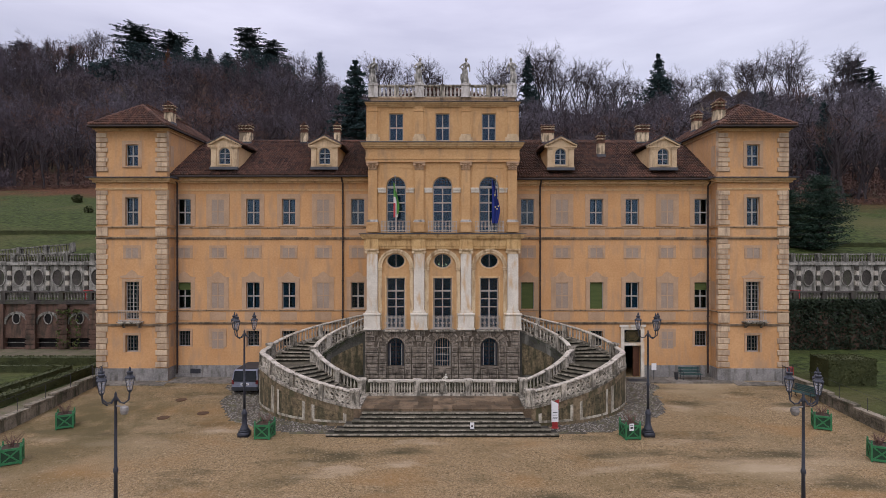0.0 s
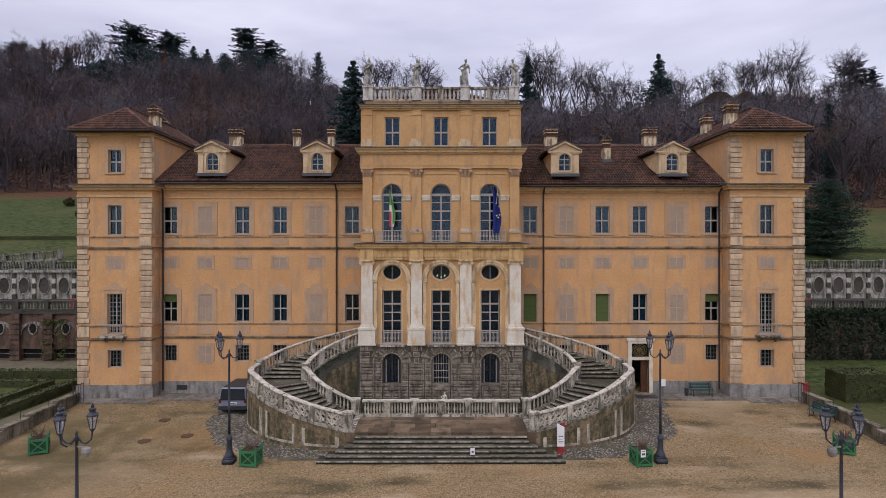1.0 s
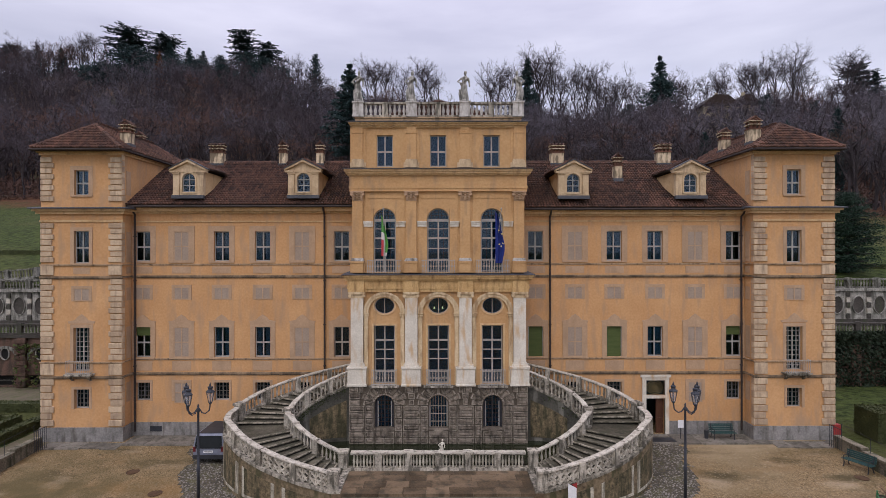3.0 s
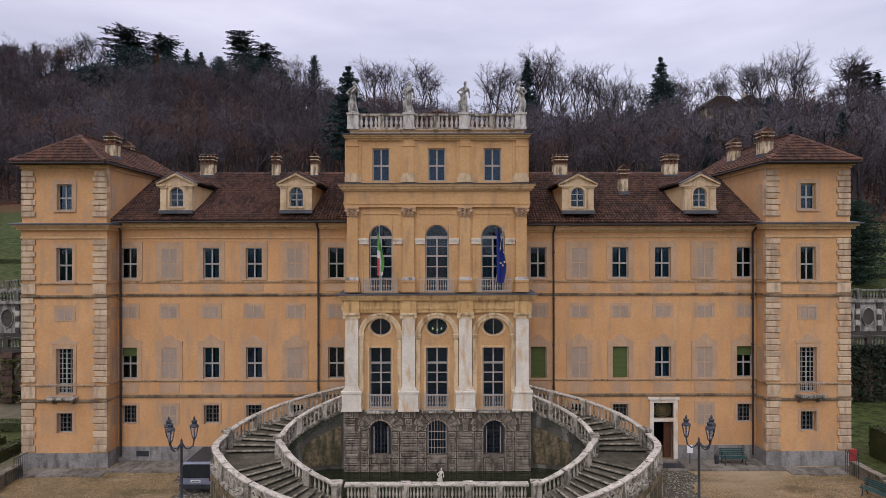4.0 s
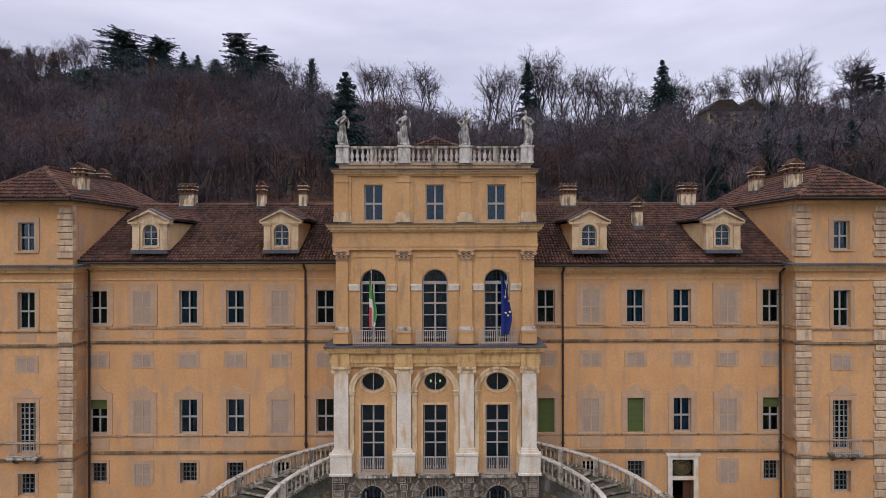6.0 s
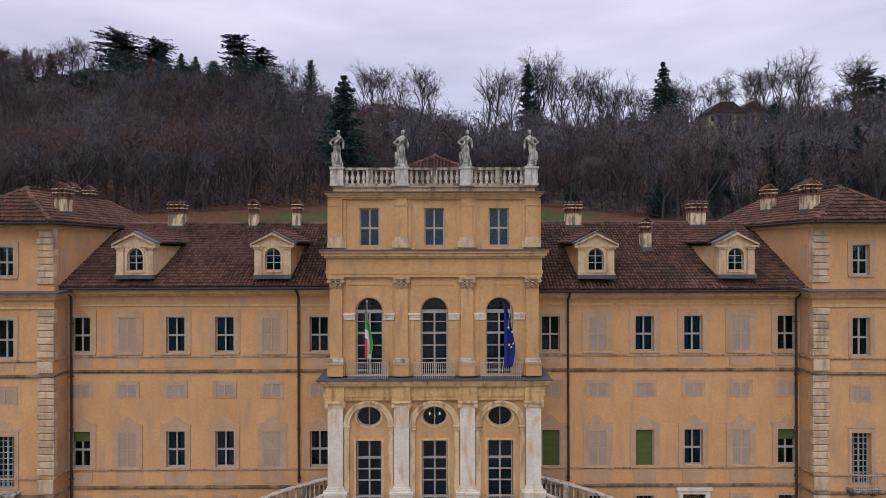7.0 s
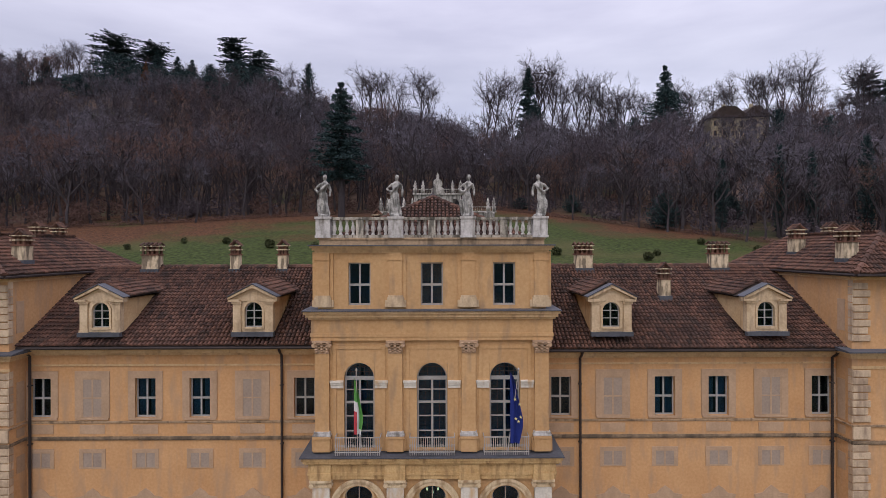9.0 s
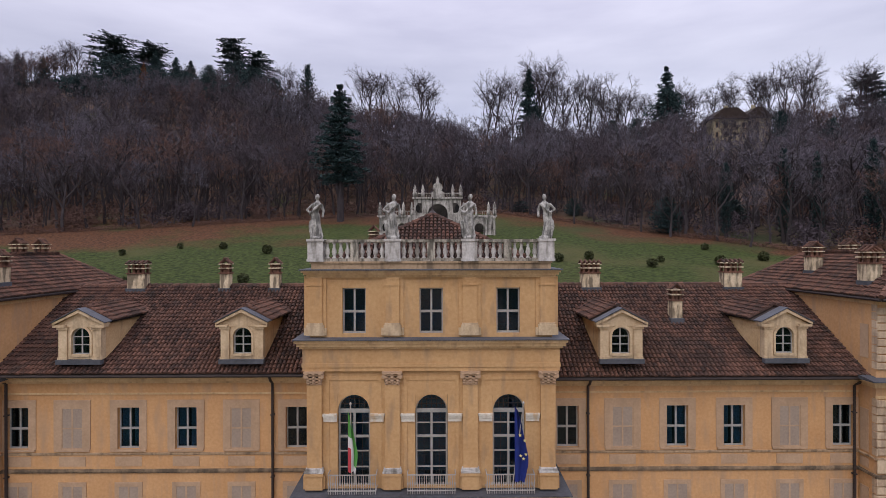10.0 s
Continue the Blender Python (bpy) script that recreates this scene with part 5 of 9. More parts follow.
# dormers on the main roofs
def dormer(x, dz):
    y0, zb = -0.32, 15.2 + dz
    w, ze = 0.93, 16.74 + dz
    d = part("dormer", boxes((x - w, x - 0.41, y0, y0 + 0.3, zb, ze), (x + 0.41, x + w, y0, y0 + 0.3, zb, ze), (x - 0.41, x + 0.41, y0, y0 + 0.3, zb, zb + 0.22)), DORMER, villa, "plastered dormer with pediment and arched window")
    bm = bmesh.new()
    top = arc(x, 16.2 + dz, 0.41, 0, math.pi, 12)
    prism(bm, [(x + 0.41, ze), (x - 0.41, ze)] + top[::-1], y0, y0 + 0.3)
    part("arch_fill", bm, DORMER, d)
    for s in (-1, 1):
        bm = bmesh.new()
        a, b = sorted((x + s * w, x + s * (w - 0.12)))
        v = [(y0 + 0.3, zb), (y0 + 0.3, ze), (3.3, ze)]
        lo, hi = [bm.verts.new((a, *p)) for p in v], [bm.verts.new((b, *p)) for p in v]
        bm.faces.new(lo)
        bm.faces.new(hi[::-1])
        for k in range(3):
            j = (k + 1) % 3
            bm.faces.new((lo[k], lo[j], hi[j], hi[k]))
        part("cheek_wall", bm, TRIM, d)
        a, b = sorted((x + s * 0.58, x + s * 0.95))
        part("side_pilaster", boxes((a, b, y0 - 0.08, y0, zb + 0.1, ze - 0.2), (a - 0.03, b + 0.03, y0 - 0.11, y0, zb, zb + 0.1), (a - 0.05, b + 0.05, y0 - 0.13, y0, ze - 0.2, ze - 0.08)), DORMER, d)
    bm = bmesh.new()
    box(bm, x - 0.51, x - 0.41, y0 - 0.04, y0, zb + 0.16, 16.2 + dz)
    box(bm, x + 0.41, x + 0.51, y0 - 0.04, y0, zb + 0.16, 16.2 + dz)
    box(bm, x - 0.41, x + 0.41, y0 - 0.06, y0, zb + 0.12, zb + 0.22)
    o2, i2 = arc(x, 16.2 + dz, 0.52, 0, math.pi, 12), arc(x, 16.2 + dz, 0.41, 0, math.pi, 12)
    for k in range(12):
        prism(bm, [o2[k], o2[k + 1], i2[k + 1], i2[k]], y0 - 0.045, y0)
    part("window_surround", bm, DORMER, d)
    bm = bmesh.new()
    prism(bm, [(x - 1.05, ze - 0.08), (x + 1.05, ze - 0.08), (x + 1.05, ze + 0.02), (x, ze + 0.56), (x - 1.05, ze + 0.02)], y0 - 0.04, y0 + 0.25)
    for s in (-1, 1):
        prism(bm, [(x + s * 1.16, ze + 0.0), (x + s * 1.16, ze + 0.1), (x, ze + 0.7), (x, ze + 0.56)][::s], y0 - 0.2, y0 + 0.25)
        box(bm, min(x + s * 1.14, x + s * 0.6), max(x + s * 1.14, x + s * 0.6), y0 - 0.19, y0 + 0.2, ze - 0.1, ze + 0.005)
    part("pediment", bm, DORMER, d, "moulded triangular pediment")
    bm = bmesh.new()
    for s in (-1, 1):
        slab_pts = [(x + s * 1.2, ze + 0.11), (x, ze + 0.73), (x, ze + 0.77), (x + s * 1.2, ze + 0.15)]
        prism(bm, slab_pts, y0 - 0.24, y0 + 0.35)
    part("lead_flashing", bm, SLATE, d)
    # ridged tiled roof behind the pediment
    rb = bmesh.new()
    v = [rb.verts.new(p) for p in ((x - 1.2, y0 + 0.3, ze + 0.1), (x + 1.2, y0 + 0.3, ze + 0.1), (x, y0 + 0.3, ze + 0.72), (x - 1.2, 3.45, ze + 0.1), (x + 1.2, 3.45, ze + 0.1), (x, 4.6, ze + 0.72))]
    for f in ((0, 1, 2), (0, 2, 5, 3), (1, 4, 5, 2), (3, 5, 4), (0, 3, 4, 1)):
        rb.faces.new([v[i] for i in f])
    roof_d = part("dormer_roof", rb, TILE_BED, d)
    sl = math.hypot(1.2, 0.62)
    for s in (-1, 1):
        roof_skin((x + s * 1.22, y0 + 0.35, ze + 0.12) if s > 0 else (x - 1.22, 3.75, ze + 0.12), (0, s, 0), (-s * 1.2, 0, 0.62), 18, int(sl / 0.3) + 1, 0.19, 0.3, roof_d)
    bm = bmesh.new()
    for k in range(10):
        tube(bm, [(x, y0 + 0.35 + 0.4 * k, ze + 0.8), (x, y0 + 0.8 + 0.4 * k, ze + 0.78)], [0.12, 0.1], 7)
    part("ridge_tile", bm, TILE, roof_d)
    part("apron", boxes((x - 1.0, x + 1.0, y0 - 0.22, y0 + 0.02, zb - 0.2, zb + 0.005)), SLATE, d, "dark lead apron")
    fr = bmesh.new()
    y = y0 + 0.1
    o3, i3 = arc(x, 16.2 + dz, 0.41, 0, math.pi, 12), arc(x, 16.2 + dz, 0.36, 0, math.pi, 12)
    for k in range(12):
        prism(fr, [o3[k], o3[k + 1], i3[k + 1], i3[k]], y, y + 0.06)
    z0 = zb + 0.22
    for s in (-1, 1):
        box(fr, min(x + s * 0.41, x + s * 0.36), max(x + s * 0.41, x + s * 0.36), y, y + 0.06, z0, 16.2 + dz)
    box(fr, x - 0.36, x + 0.36, y, y + 0.06, z0, z0 + 0.05)
    box(fr, x - 0.03, x + 0.03, y - 0.005, y + 0.055, z0 + 0.05, 16.56 + dz)
    for zz in (z0 + 0.42, 16.2 + dz):
        box(fr, x - 0.36, x + 0.36, y - 0.002, y + 0.052, zz - 0.022, zz + 0.022)
    win = part("window", fr, FRAME, d)
    pn = bmesh.new()
    prism(pn, [(x + 0.385, z0)] + arc(x, 16.2 + dz, 0.385, 0, math.pi, 12) + [(x - 0.385, z0)], y + 0.025, y + 0.033)
    part("dormer_pane", pn, GLASS, d)


for x, dz in ((-15.72, 0.0), (-8.5, 0.0), (8.5, -0.05), (15.9, -0.05)):
    dormer(x, dz)


def chimney(x, y, zb, h, w, dep, wide=False):
    """A plastered stack with brick openings and a tiled cap."""
    body = part("chimney", boxes((x - w / 2, x + w / 2, y - dep / 2, y + dep / 2, zb - 0.7, zb + h * 0.52)), CHIMNEY, villa, "plastered chimney stack with brick vents and tiled cap")
    part("lead_flashing", boxes((x - w / 2 - 0.06, x + w / 2 + 0.06, y - dep / 2 - 0.1, y + dep / 2, zb - 0.5, zb + 0.06)), SLATE, body)
    z = zb + h * 0.52
    bm = bmesh.new()
    box(bm, x - w / 2 - 0.05, x + w / 2 + 0.05, y - dep / 2 - 0.05, y + dep / 2 + 0.05, z, z + 0.07)
    n = 4 if wide else 3
    h1 = h * 0.13
    for k in range(n):
        xx = x - w / 2 + 0.08 + (w - 0.16) * k / (n - 1)
        for yy in (y - dep / 2 + 0.08, y + dep / 2 - 0.08):
            box(bm, xx - 0.06, xx + 0.06, yy - 0.06, yy + 0.06, z + 0.07, z + 0.07 + h1)
    box(bm, x - w / 2 + 0.15, x + w / 2 - 0.15, y - 0.06, y + 0.06, z + 0.07, z + 0.07 + h1)
    z2 = z + 0.07 + h1
    for k in range(n):
        xx = x - w / 2 + 0.08 + (w - 0.16) * k / (n - 1)
        for yy in (y - dep / 2 + 0.08, y + dep / 2 - 0.08):
            box(bm, xx - 0.06, xx + 0.06, yy - 0.06, yy + 0.06, z2 + 0.06, z2 + 0.06 + h1 * 0.8)
    box(bm, x - w / 2 + 0.15, x + w / 2 - 0.15, y - 0.06, y + 0.06, z2 + 0.06, z2 + 0.06 + h1 * 0.8)
    part("brick_vent", bm, VENTBRICK, body)
    part("vent_band", boxes((x - w / 2 - 0.05, x + w / 2 + 0.05, y - dep / 2 - 0.05, y + dep / 2 + 0.05, z2, z2 + 0.06)), CHIMNEY, body)
    z3 = z2 + 0.06 + h1 * 0.8
    part("vent_band", boxes((x - w / 2 - 0.07, x + w / 2 + 0.07, y - dep / 2 - 0.07, y + dep / 2 + 0.07, z3, z3 + 0.05)), CHIMNEY, body)
    rows = []
    if wide:
        nn = int(w / 0.2)
        for k in range(nn + 1):
            xx = x - w / 2 - 0.02 + (w + 0.04) * k / nn
            rows += [((xx, y + q * (dep / 2 + 0.08), z3 + 0.06), (xx, y, z3 + 0.22)) for q in (-1, 1)]
    else:
        rows = [((x + q * (w / 2 + 0.04), yy, z3 + 0.05), (x, yy, z3 + 0.32)) for q in (-1, 1) for yy in (y - dep / 2 + 0.05, y, y + dep / 2 - 0.05)]
        rows.append(((x, y - dep / 2 - 0.04, z3 + 0.33), (x, y + dep / 2 + 0.04, z3 + 0.33)))
    for p, q in rows:
        bm = bmesh.new()
        tube(bm, [p, q], [0.065, 0.055], 7)
        part("cap_tile", bm, TILE, body)


CHIMNEY = surface("stained_chimney_plaster", (0.42, 0.32, 0.20), (0.70, 0.58, 0.40), 1.4, 9, 0.9, 0.3, (0.06, 0.045, 0.032), (0.45, 0.58), stain_scale=3.0)
VENTBRICK = surface("sooty_vent_brick", (0.07, 0.035, 0.024), (0.20, 0.095, 0.06), 2, 12, 0.95, 0.5, (0.05, 0.04, 0.03))
STACKS = ((-16.05, 5.0, 17.95, 1.6, 0.92, 0.6, True), (-11.3, 5.0, 17.95, 1.6, 0.5, 0.5, False), (-8.6, 5.0, 17.95, 1.6, 0.5, 0.5, False), (8.57, 5.0, 17.95, 1.55, 0.95, 0.6, True), (12.25, 2.7, 16.55, 1.75, 0.54, 0.5, False), (16.3, 5.0, 17.95, 1.6, 0.95, 0.6, True), (-20.1, 0.6, 18.55, 1.45, 0.62, 0.6, False), (-22.7, 5.2, 19.2, 1.4, 0.56, 0.5, False), (-22.7, 6.9, 19.2, 1.4, 0.56, 0.5, False), (20.1, 0.1, 18.55, 1.6, 0.68, 0.62, False), (20.6, 4.6, 18.85, 1.5, 0.64, 0.6, False), (22.7, 4.8, 19.2, 1.2, 0.6, 0.6, False), (-3.3, 5.6, 20.1, 1.1, 0.5, 0.5, False))
for x, y, zb, h, w, dep, wide in STACKS:
    chimney(x, y, zb, h, w, dep, wide)

# entrance door on the right wing
DOORWOOD = surface("dark_varnished_door_wood", (0.055, 0.022, 0.012), (0.13, 0.055, 0.03), 1.5, 10, 0.5, 0.15, stretch=(1, 1, 0.2))
dx = 13.78
door = part("entrance_door", boxes((dx - 0.85, dx - 0.6, -0.1, 0.1, 0, 3.65), (dx + 0.6, dx + 0.85, -0.1, 0.1, 0, 3.65), (dx - 0.6, dx + 0.6, -0.1, 0.1, 3.45, 3.65), (dx - 0.6, dx + 0.6, -0.08, 0.1, 2.3, 2.5), (dx - 0.95, dx + 0.95, -0.16, 0.0, 3.65, 3.8)), MARBLE, villa, "stone-framed doorway with one dark wooden leaf open")
bm = bmesh.new()
box(bm, dx - 0.55, dx - 0.49, 0.2, 0.75, 0.02, 2.28)
box(bm, dx + 0.12, dx + 0.58, 0.22, 0.28, 0.02, 2.28)
box(bm, dx + 0.18, dx + 0.52, 0.2, 0.22, 0.2, 1.0)
box(bm, dx + 0.18, dx + 0.52, 0.2, 0.22, 1.15, 2.1)
part("door_leaf", bm, DOORWOOD, door, "dark brown wooden door leaf")
bm = bmesh.new()
for r in (0.16, 0.3, 0.42):
    ring = [(dx + r * math.cos(a * math.pi / 8) * 1.2, 0.1, 2.97 + r * math.sin(a * math.pi / 8)) for a in range(17)]
    tube(bm, ring, 0.022, 5)
for k in range(8):
    a = math.pi * k / 8
    tube(bm, [(dx - 0.56 * math.cos(a), 0.1, 2.97 - 0.44 * math.sin(a)), (dx + 0.56 * math.cos(a), 0.1, 2.97 + 0.44 * math.sin(a))], 0.016, 5)
GILT = surface("tarnished_gilt_iron", (0.10, 0.08, 0.035), (0.24, 0.19, 0.09), 3, 14, 0.5, 0.1, metal=0.4)
part("transom_grille", bm, GILT, door, "wrought-iron fanlight grille")
part("transom_pane", boxes((dx - 0.6, dx + 0.6, 0.14, 0.15, 2.5, 3.45)), GLASS, door)
part("cellar_grate", boxes((-18.3, -17.55, -0.075, -0.062, 0.28, 0.62), (-18.25, -17.6, -0.08, -0.075, 0.32, 0.36)), IRON, villa, "dark cellar vent")

# balustrade with statues on the attic
BALPROF = [(0.085, 0.0), (0.085, 0.05), (0.05, 0.08), (0.062, 0.14), (0.1, 0.26), (0.085, 0.36), (0.05, 0.5), (0.062, 0.54), (0.05, 0.58), (0.08, 0.63), (0.08, 0.68)]


def baluster_mesh(name, h, f=1.0, material=STONE):
    bm = bmesh.new()
    lathe(bm, [(r * f, z * h / 0.68) for r, z in BALPROF], 7)
    return finish(bm, name, material, True)


TOPY = ATT + 0.22
crown = thing("roof_balustrade", "weathered stone balustrade with pedestals along the attic roof", "balustrade", at=(0, TOPY, 19.6))


def local(parent, bm):
    bmesh.ops.translate(bm, vec=-parent.location, verts=bm.verts)
    return bm


small = baluster_mesh("baluster", 0.66, 1.08, PEDESTAL)
for x in PIL:
    bm = boxes((x - 0.31, x + 0.31, TOPY - 0.3, TOPY + 0.3, 19.6, 20.42), (x - 0.35, x + 0.35, TOPY - 0.34, TOPY + 0.34, 20.42, 20.52), (x - 0.34, x + 0.34, TOPY - 0.33, TOPY + 0.33, 19.6, 19.7))
    part("pedestal", local(crown, bm), PEDESTAL, crown)
for a, b in zip(PIL, PIL[1:]):
    m = (a + b) / 2
    part("post", local(crown, boxes((m - 0.16, m + 0.16, TOPY - 0.15, TOPY + 0.15, 19.6, 20.4))), STONE, crown)
    part("rail", local(crown, boxes((a + 0.31, b - 0.31, TOPY - 0.15, TOPY + 0.15, 20.38, 20.5), (a + 0.31, b - 0.31, TOPY - 0.13, TOPY + 0.13, 19.6, 19.72))), STONE, crown)
    for c0, c1 in ((a + 0.31, m - 0.16), (m + 0.16, b - 0.31)):
        for k in range(4):
            xx = c0 + (c1 - c0) * (k + 0.5) / 4
            piece("baluster", small, crown, Matrix.Translation((xx, 0, 0.12)))


def statue(x, y, z, h, seed, name="statue", label="weathered grey stone statue of a draped standing figure"):
    """One plain standing figure: plinth, draped legs, leaning trunk, head and two bent arms."""
    r = random.Random(seed)
    lean = r.choice((-1, 1))
    bm = bmesh.new()
    lathe(bm, [(0.26, 0), (0.26, 0.08), (0.22, 0.1)], 8)
    lathe(bm, [(0.15, 0.1), (0.16, 0.3), (0.14, 0.6), (0.165, 0.85), (0.165, 0.95), (0.125, 1.1), (0.165, 1.3), (0.185, 1.41), (0.11, 1.49), (0.055, 1.53), (0.055, 1.58)], 12, 0, 0, 0.7)
    bmesh.ops.create_uvsphere(bm, u_segments=10, v_segments=8, radius=0.105, matrix=Matrix.Translation((0.02 * lean, -0.02, 1.68)) @ Matrix.Diagonal((0.9, 1.0, 1.2, 1)))
    arms = ((1, [(0.17, 0, 1.4), (0.36, -0.02, 1.18), (0.12, -0.18, 1.02)]), (-1, [(0.17, 0, 1.4), (0.31, 0.03, 1.14), (0.34, -0.08, 0.86)]))
    for s, pts in arms:
        s *= lean
        tube(bm, [(s * a, b, c) for a, b, c in pts], [0.07, 0.058, 0.045], 7)
    for k in range(5):
        a = -1.9 + 0.7 * k + r.uniform(-0.2, 0.2)
        tube(bm, [(0.17 * math.cos(a), 0.12 * math.sin(a), 1.0), (0.2 * math.cos(a + 0.2), 0.15 * math.sin(a + 0.2), 0.55), (0.23 * math.cos(a + 0.1), 0.17 * math.sin(a + 0.1), 0.1)], [0.03, 0.05, 0.055], 6)
    tube(bm, [(-0.18 * lean, -0.08, 1.4), (0.0, -0.17, 1.2), (0.2 * lean, -0.1, 0.95)], [0.05, 0.06, 0.05], 6)
    lathe(bm, [(0.09, 0.08), (0.1, 0.5), (0.06, 0.75)], 6, 0.2 * lean, 0.06)
    for v in bm.verts:
        f = max(v.co.z - 0.1, 0)
        v.co.x += lean * 0.075 * math.sin(f * 2.6) + 0.012 * noise.noise(v.co * 9 + Vector((seed, 0, 0)))
        v.co.y += 0.012 * noise.noise(v.co * 9 + Vector((0, seed, 0)))
    bmesh.ops.scale(bm, vec=Vector((1, 1, 1)) * (h / 1.8), verts=bm.verts)
    ob = part(name, bm, STATUE, None, label, True)
    ob.matrix_basis = pose(x, y, z, 0, 0, r.uniform(-15, 15))
    fuse = ob.modifiers.new("fuse", "REMESH")
    fuse.mode, fuse.voxel_size, fuse.use_smooth_shade = "VOXEL", 0.017 * h, True
    return tagged(ob, category="statue", group="statues on the balustrade" if h > 1.2 else "")


for k, x in enumerate(PIL):
    statue(x, TOPY, 20.52, 1.85, k + 2)

# flags on slanting poles
def cloth(name, material_of, px, py, z_top, length, width, seed, parent):
    """A limp flag hanging in folds from its pole."""
    bm = bmesh.new()
    nu, nv = 14, 22
    grid = []
    for j in range(nv + 1):
        v = j / nv
        row = []
        for i in range(nu + 1):
            u = i / nu
            wdt = width * (0.25 + 0.75 * min(v * 1.6, 1.0) * (1 - 0.35 * max(v - 0.75, 0) * 4 * u))
            x = px + wdt * u * 0.55
            y = py + 0.09 * math.sin(u * 9 + v * 2 + seed) * (0.3 + u)
            z = z_top - length * v - 0.18 * u * (1 - v)
            row.append(bm.verts.new((x, y, z)))
        grid.append(row)
    for j in range(nv):
        for i in range(nu):
            f = bm.faces.new((grid[j][i], grid[j][i + 1], grid[j + 1][i + 1], grid[j + 1][i]))
            f.material_index = material_of((i + 0.5) / nu, (j + 0.5) / nv)
            f.smooth = True
    return bm


def fabric(name, c):
    return surface(name, tuple(v * 0.8 for v in c), c, 3, 40, 0.85, 0.1)


FGREEN, FWHITE, FRED, FBLUE, FSTAR = fabric("green_cloth", (0.10, 0.30, 0.07)), fabric("white_cloth", (0.62, 0.60, 0.58)), fabric("red_cloth", (0.42, 0.05, 0.06)), fabric("blue_cloth", (0.012, 0.025, 0.16)), fabric("yellow_cloth", (0.62, 0.55, 0.22))
for x0, tricolour in ((-3.147, True), (3.147, False)):
    fl = thing("flag", "limp green, white and red flag on a slanting pole" if tricolour else "limp blue flag with yellow stars on a slanting pole", "flag", at=(x0, HIGH - 0.5, 10.5))
    top = Vector((x0 + (0.02 if tricolour else 0.45), HIGH - 0.95, 14.05))
    foot = Vector((x0 + (0.0 if tricolour else 0.05), HIGH - 0.5, 10.5))
    bm = bmesh.new()
    tube(bm, [foot, foot.lerp(top, 0.5), top], 0.022, 7)
    lathe(bm, [(0.01, 14.03), (0.045, 14.08), (0.045, 14.12), (0.01, 14.17)], 8, top.x, top.y)
    part("flagpole", local(fl, bm), IRON_PALE, fl)
    if tricolour:
        bm = cloth("cloth", lambda u, v: 2 if u < 0.38 and v > 0.6 else 1 if u < 0.55 and v > 0.42 or v > 0.9 else 0, top.x - 0.12, top.y + 0.1, 13.75, 2.35, 0.72, 0.4, fl)
        part("cloth", local(fl, bm), (FGREEN, FWHITE, FRED), fl, "green, white and red cloth", False)
    else:
        bm = cloth("cloth", lambda u, v: 0, top.x - 0.33, top.y + 0.12, 13.95, 2.95, 0.95, 1.4, fl)
        part("cloth", local(fl, bm), FBLUE, fl, "blue cloth")
        for k, (u, v) in enumerate(((0.3, 0.35), (0.7, 0.42), (0.35, 0.62), (0.6, 0.66), (0.8, 0.6))):
            bm = bmesh.new()
            sx, sz = top.x - 0.28 + 0.45 * u, 13.95 - 2.95 * v - 0.05
            prism(bm, [(sx + (0.07 if i % 2 == 0 else 0.03) * math.sin(i * math.pi / 5), sz + (0.07 if i % 2 == 0 else 0.03) * math.cos(i * math.pi / 5)) for i in range(10)], top.y - 0.06, top.y - 0.045)
            part("star", local(fl, bm), FSTAR, fl)

# ---- the double staircase ----
stair = thing("double_staircase", "curved double-ramp stone staircase with balustrades round a basin", "staircase")
PLAT, TOPZ, MIDZ = 0.43, 3.87, 1.98
CX = 4.9


def outer_at(a):
    return (-(CX + 6.48 * math.sin(a)), -4.6 - (4.5 if math.cos(a) > 0 else 4.0) * math.cos(a))


def inner_at(a):
    return (-(CX + 3.45 * math.sin(a)), -4.3 - (2.25 if math.cos(a) > 0 else 1.9) * math.cos(a))


RAMP_ROWS = ((0.0, 0.0, 0.0, PLAT), (0.46, 60.0, 62.0, MIDZ), (0.6, 96.0, 96.0, MIDZ), (1.0, 180.0, 180.0, TOPZ))


def along(u):
    ks = [k[0] for k in RAMP_ROWS]
    return tuple(float(np.interp(u, ks, [k[c] for k in RAMP_ROWS])) for c in (1, 2, 3))


def edge_at(u, side):
    ao, ai, z = along(u)
    return (*(outer_at(radians(ao)) if side == "outer" else inner_at(radians(ai))), z)


def offset_path(side, n, d):
    """Points along a rail's line, moved sideways by d (out from the ramp's middle is positive)."""
    pts = [Vector(edge_at(k / n, side)) for k in range(n + 1)]
    out = []
    for k, p in enumerate(pts):
        t = pts[min(k + 1, n)] - pts[max(k - 1, 0)]
        nrm = Vector((t.y, -t.x, 0)).normalized()
        if k in (0, n):
            nrm = Vector((0, -1 if k == 0 else 1, 0))
        if side == "inner":
            nrm = -nrm
        # outwards is away from the ramp
        mid = Vector(edge_at(k / n, "inner" if side == "outer" else "outer"))
        if nrm.dot(p - mid) < 0:
            nrm = -nrm
        out.append(p + nrm * d)
    return out


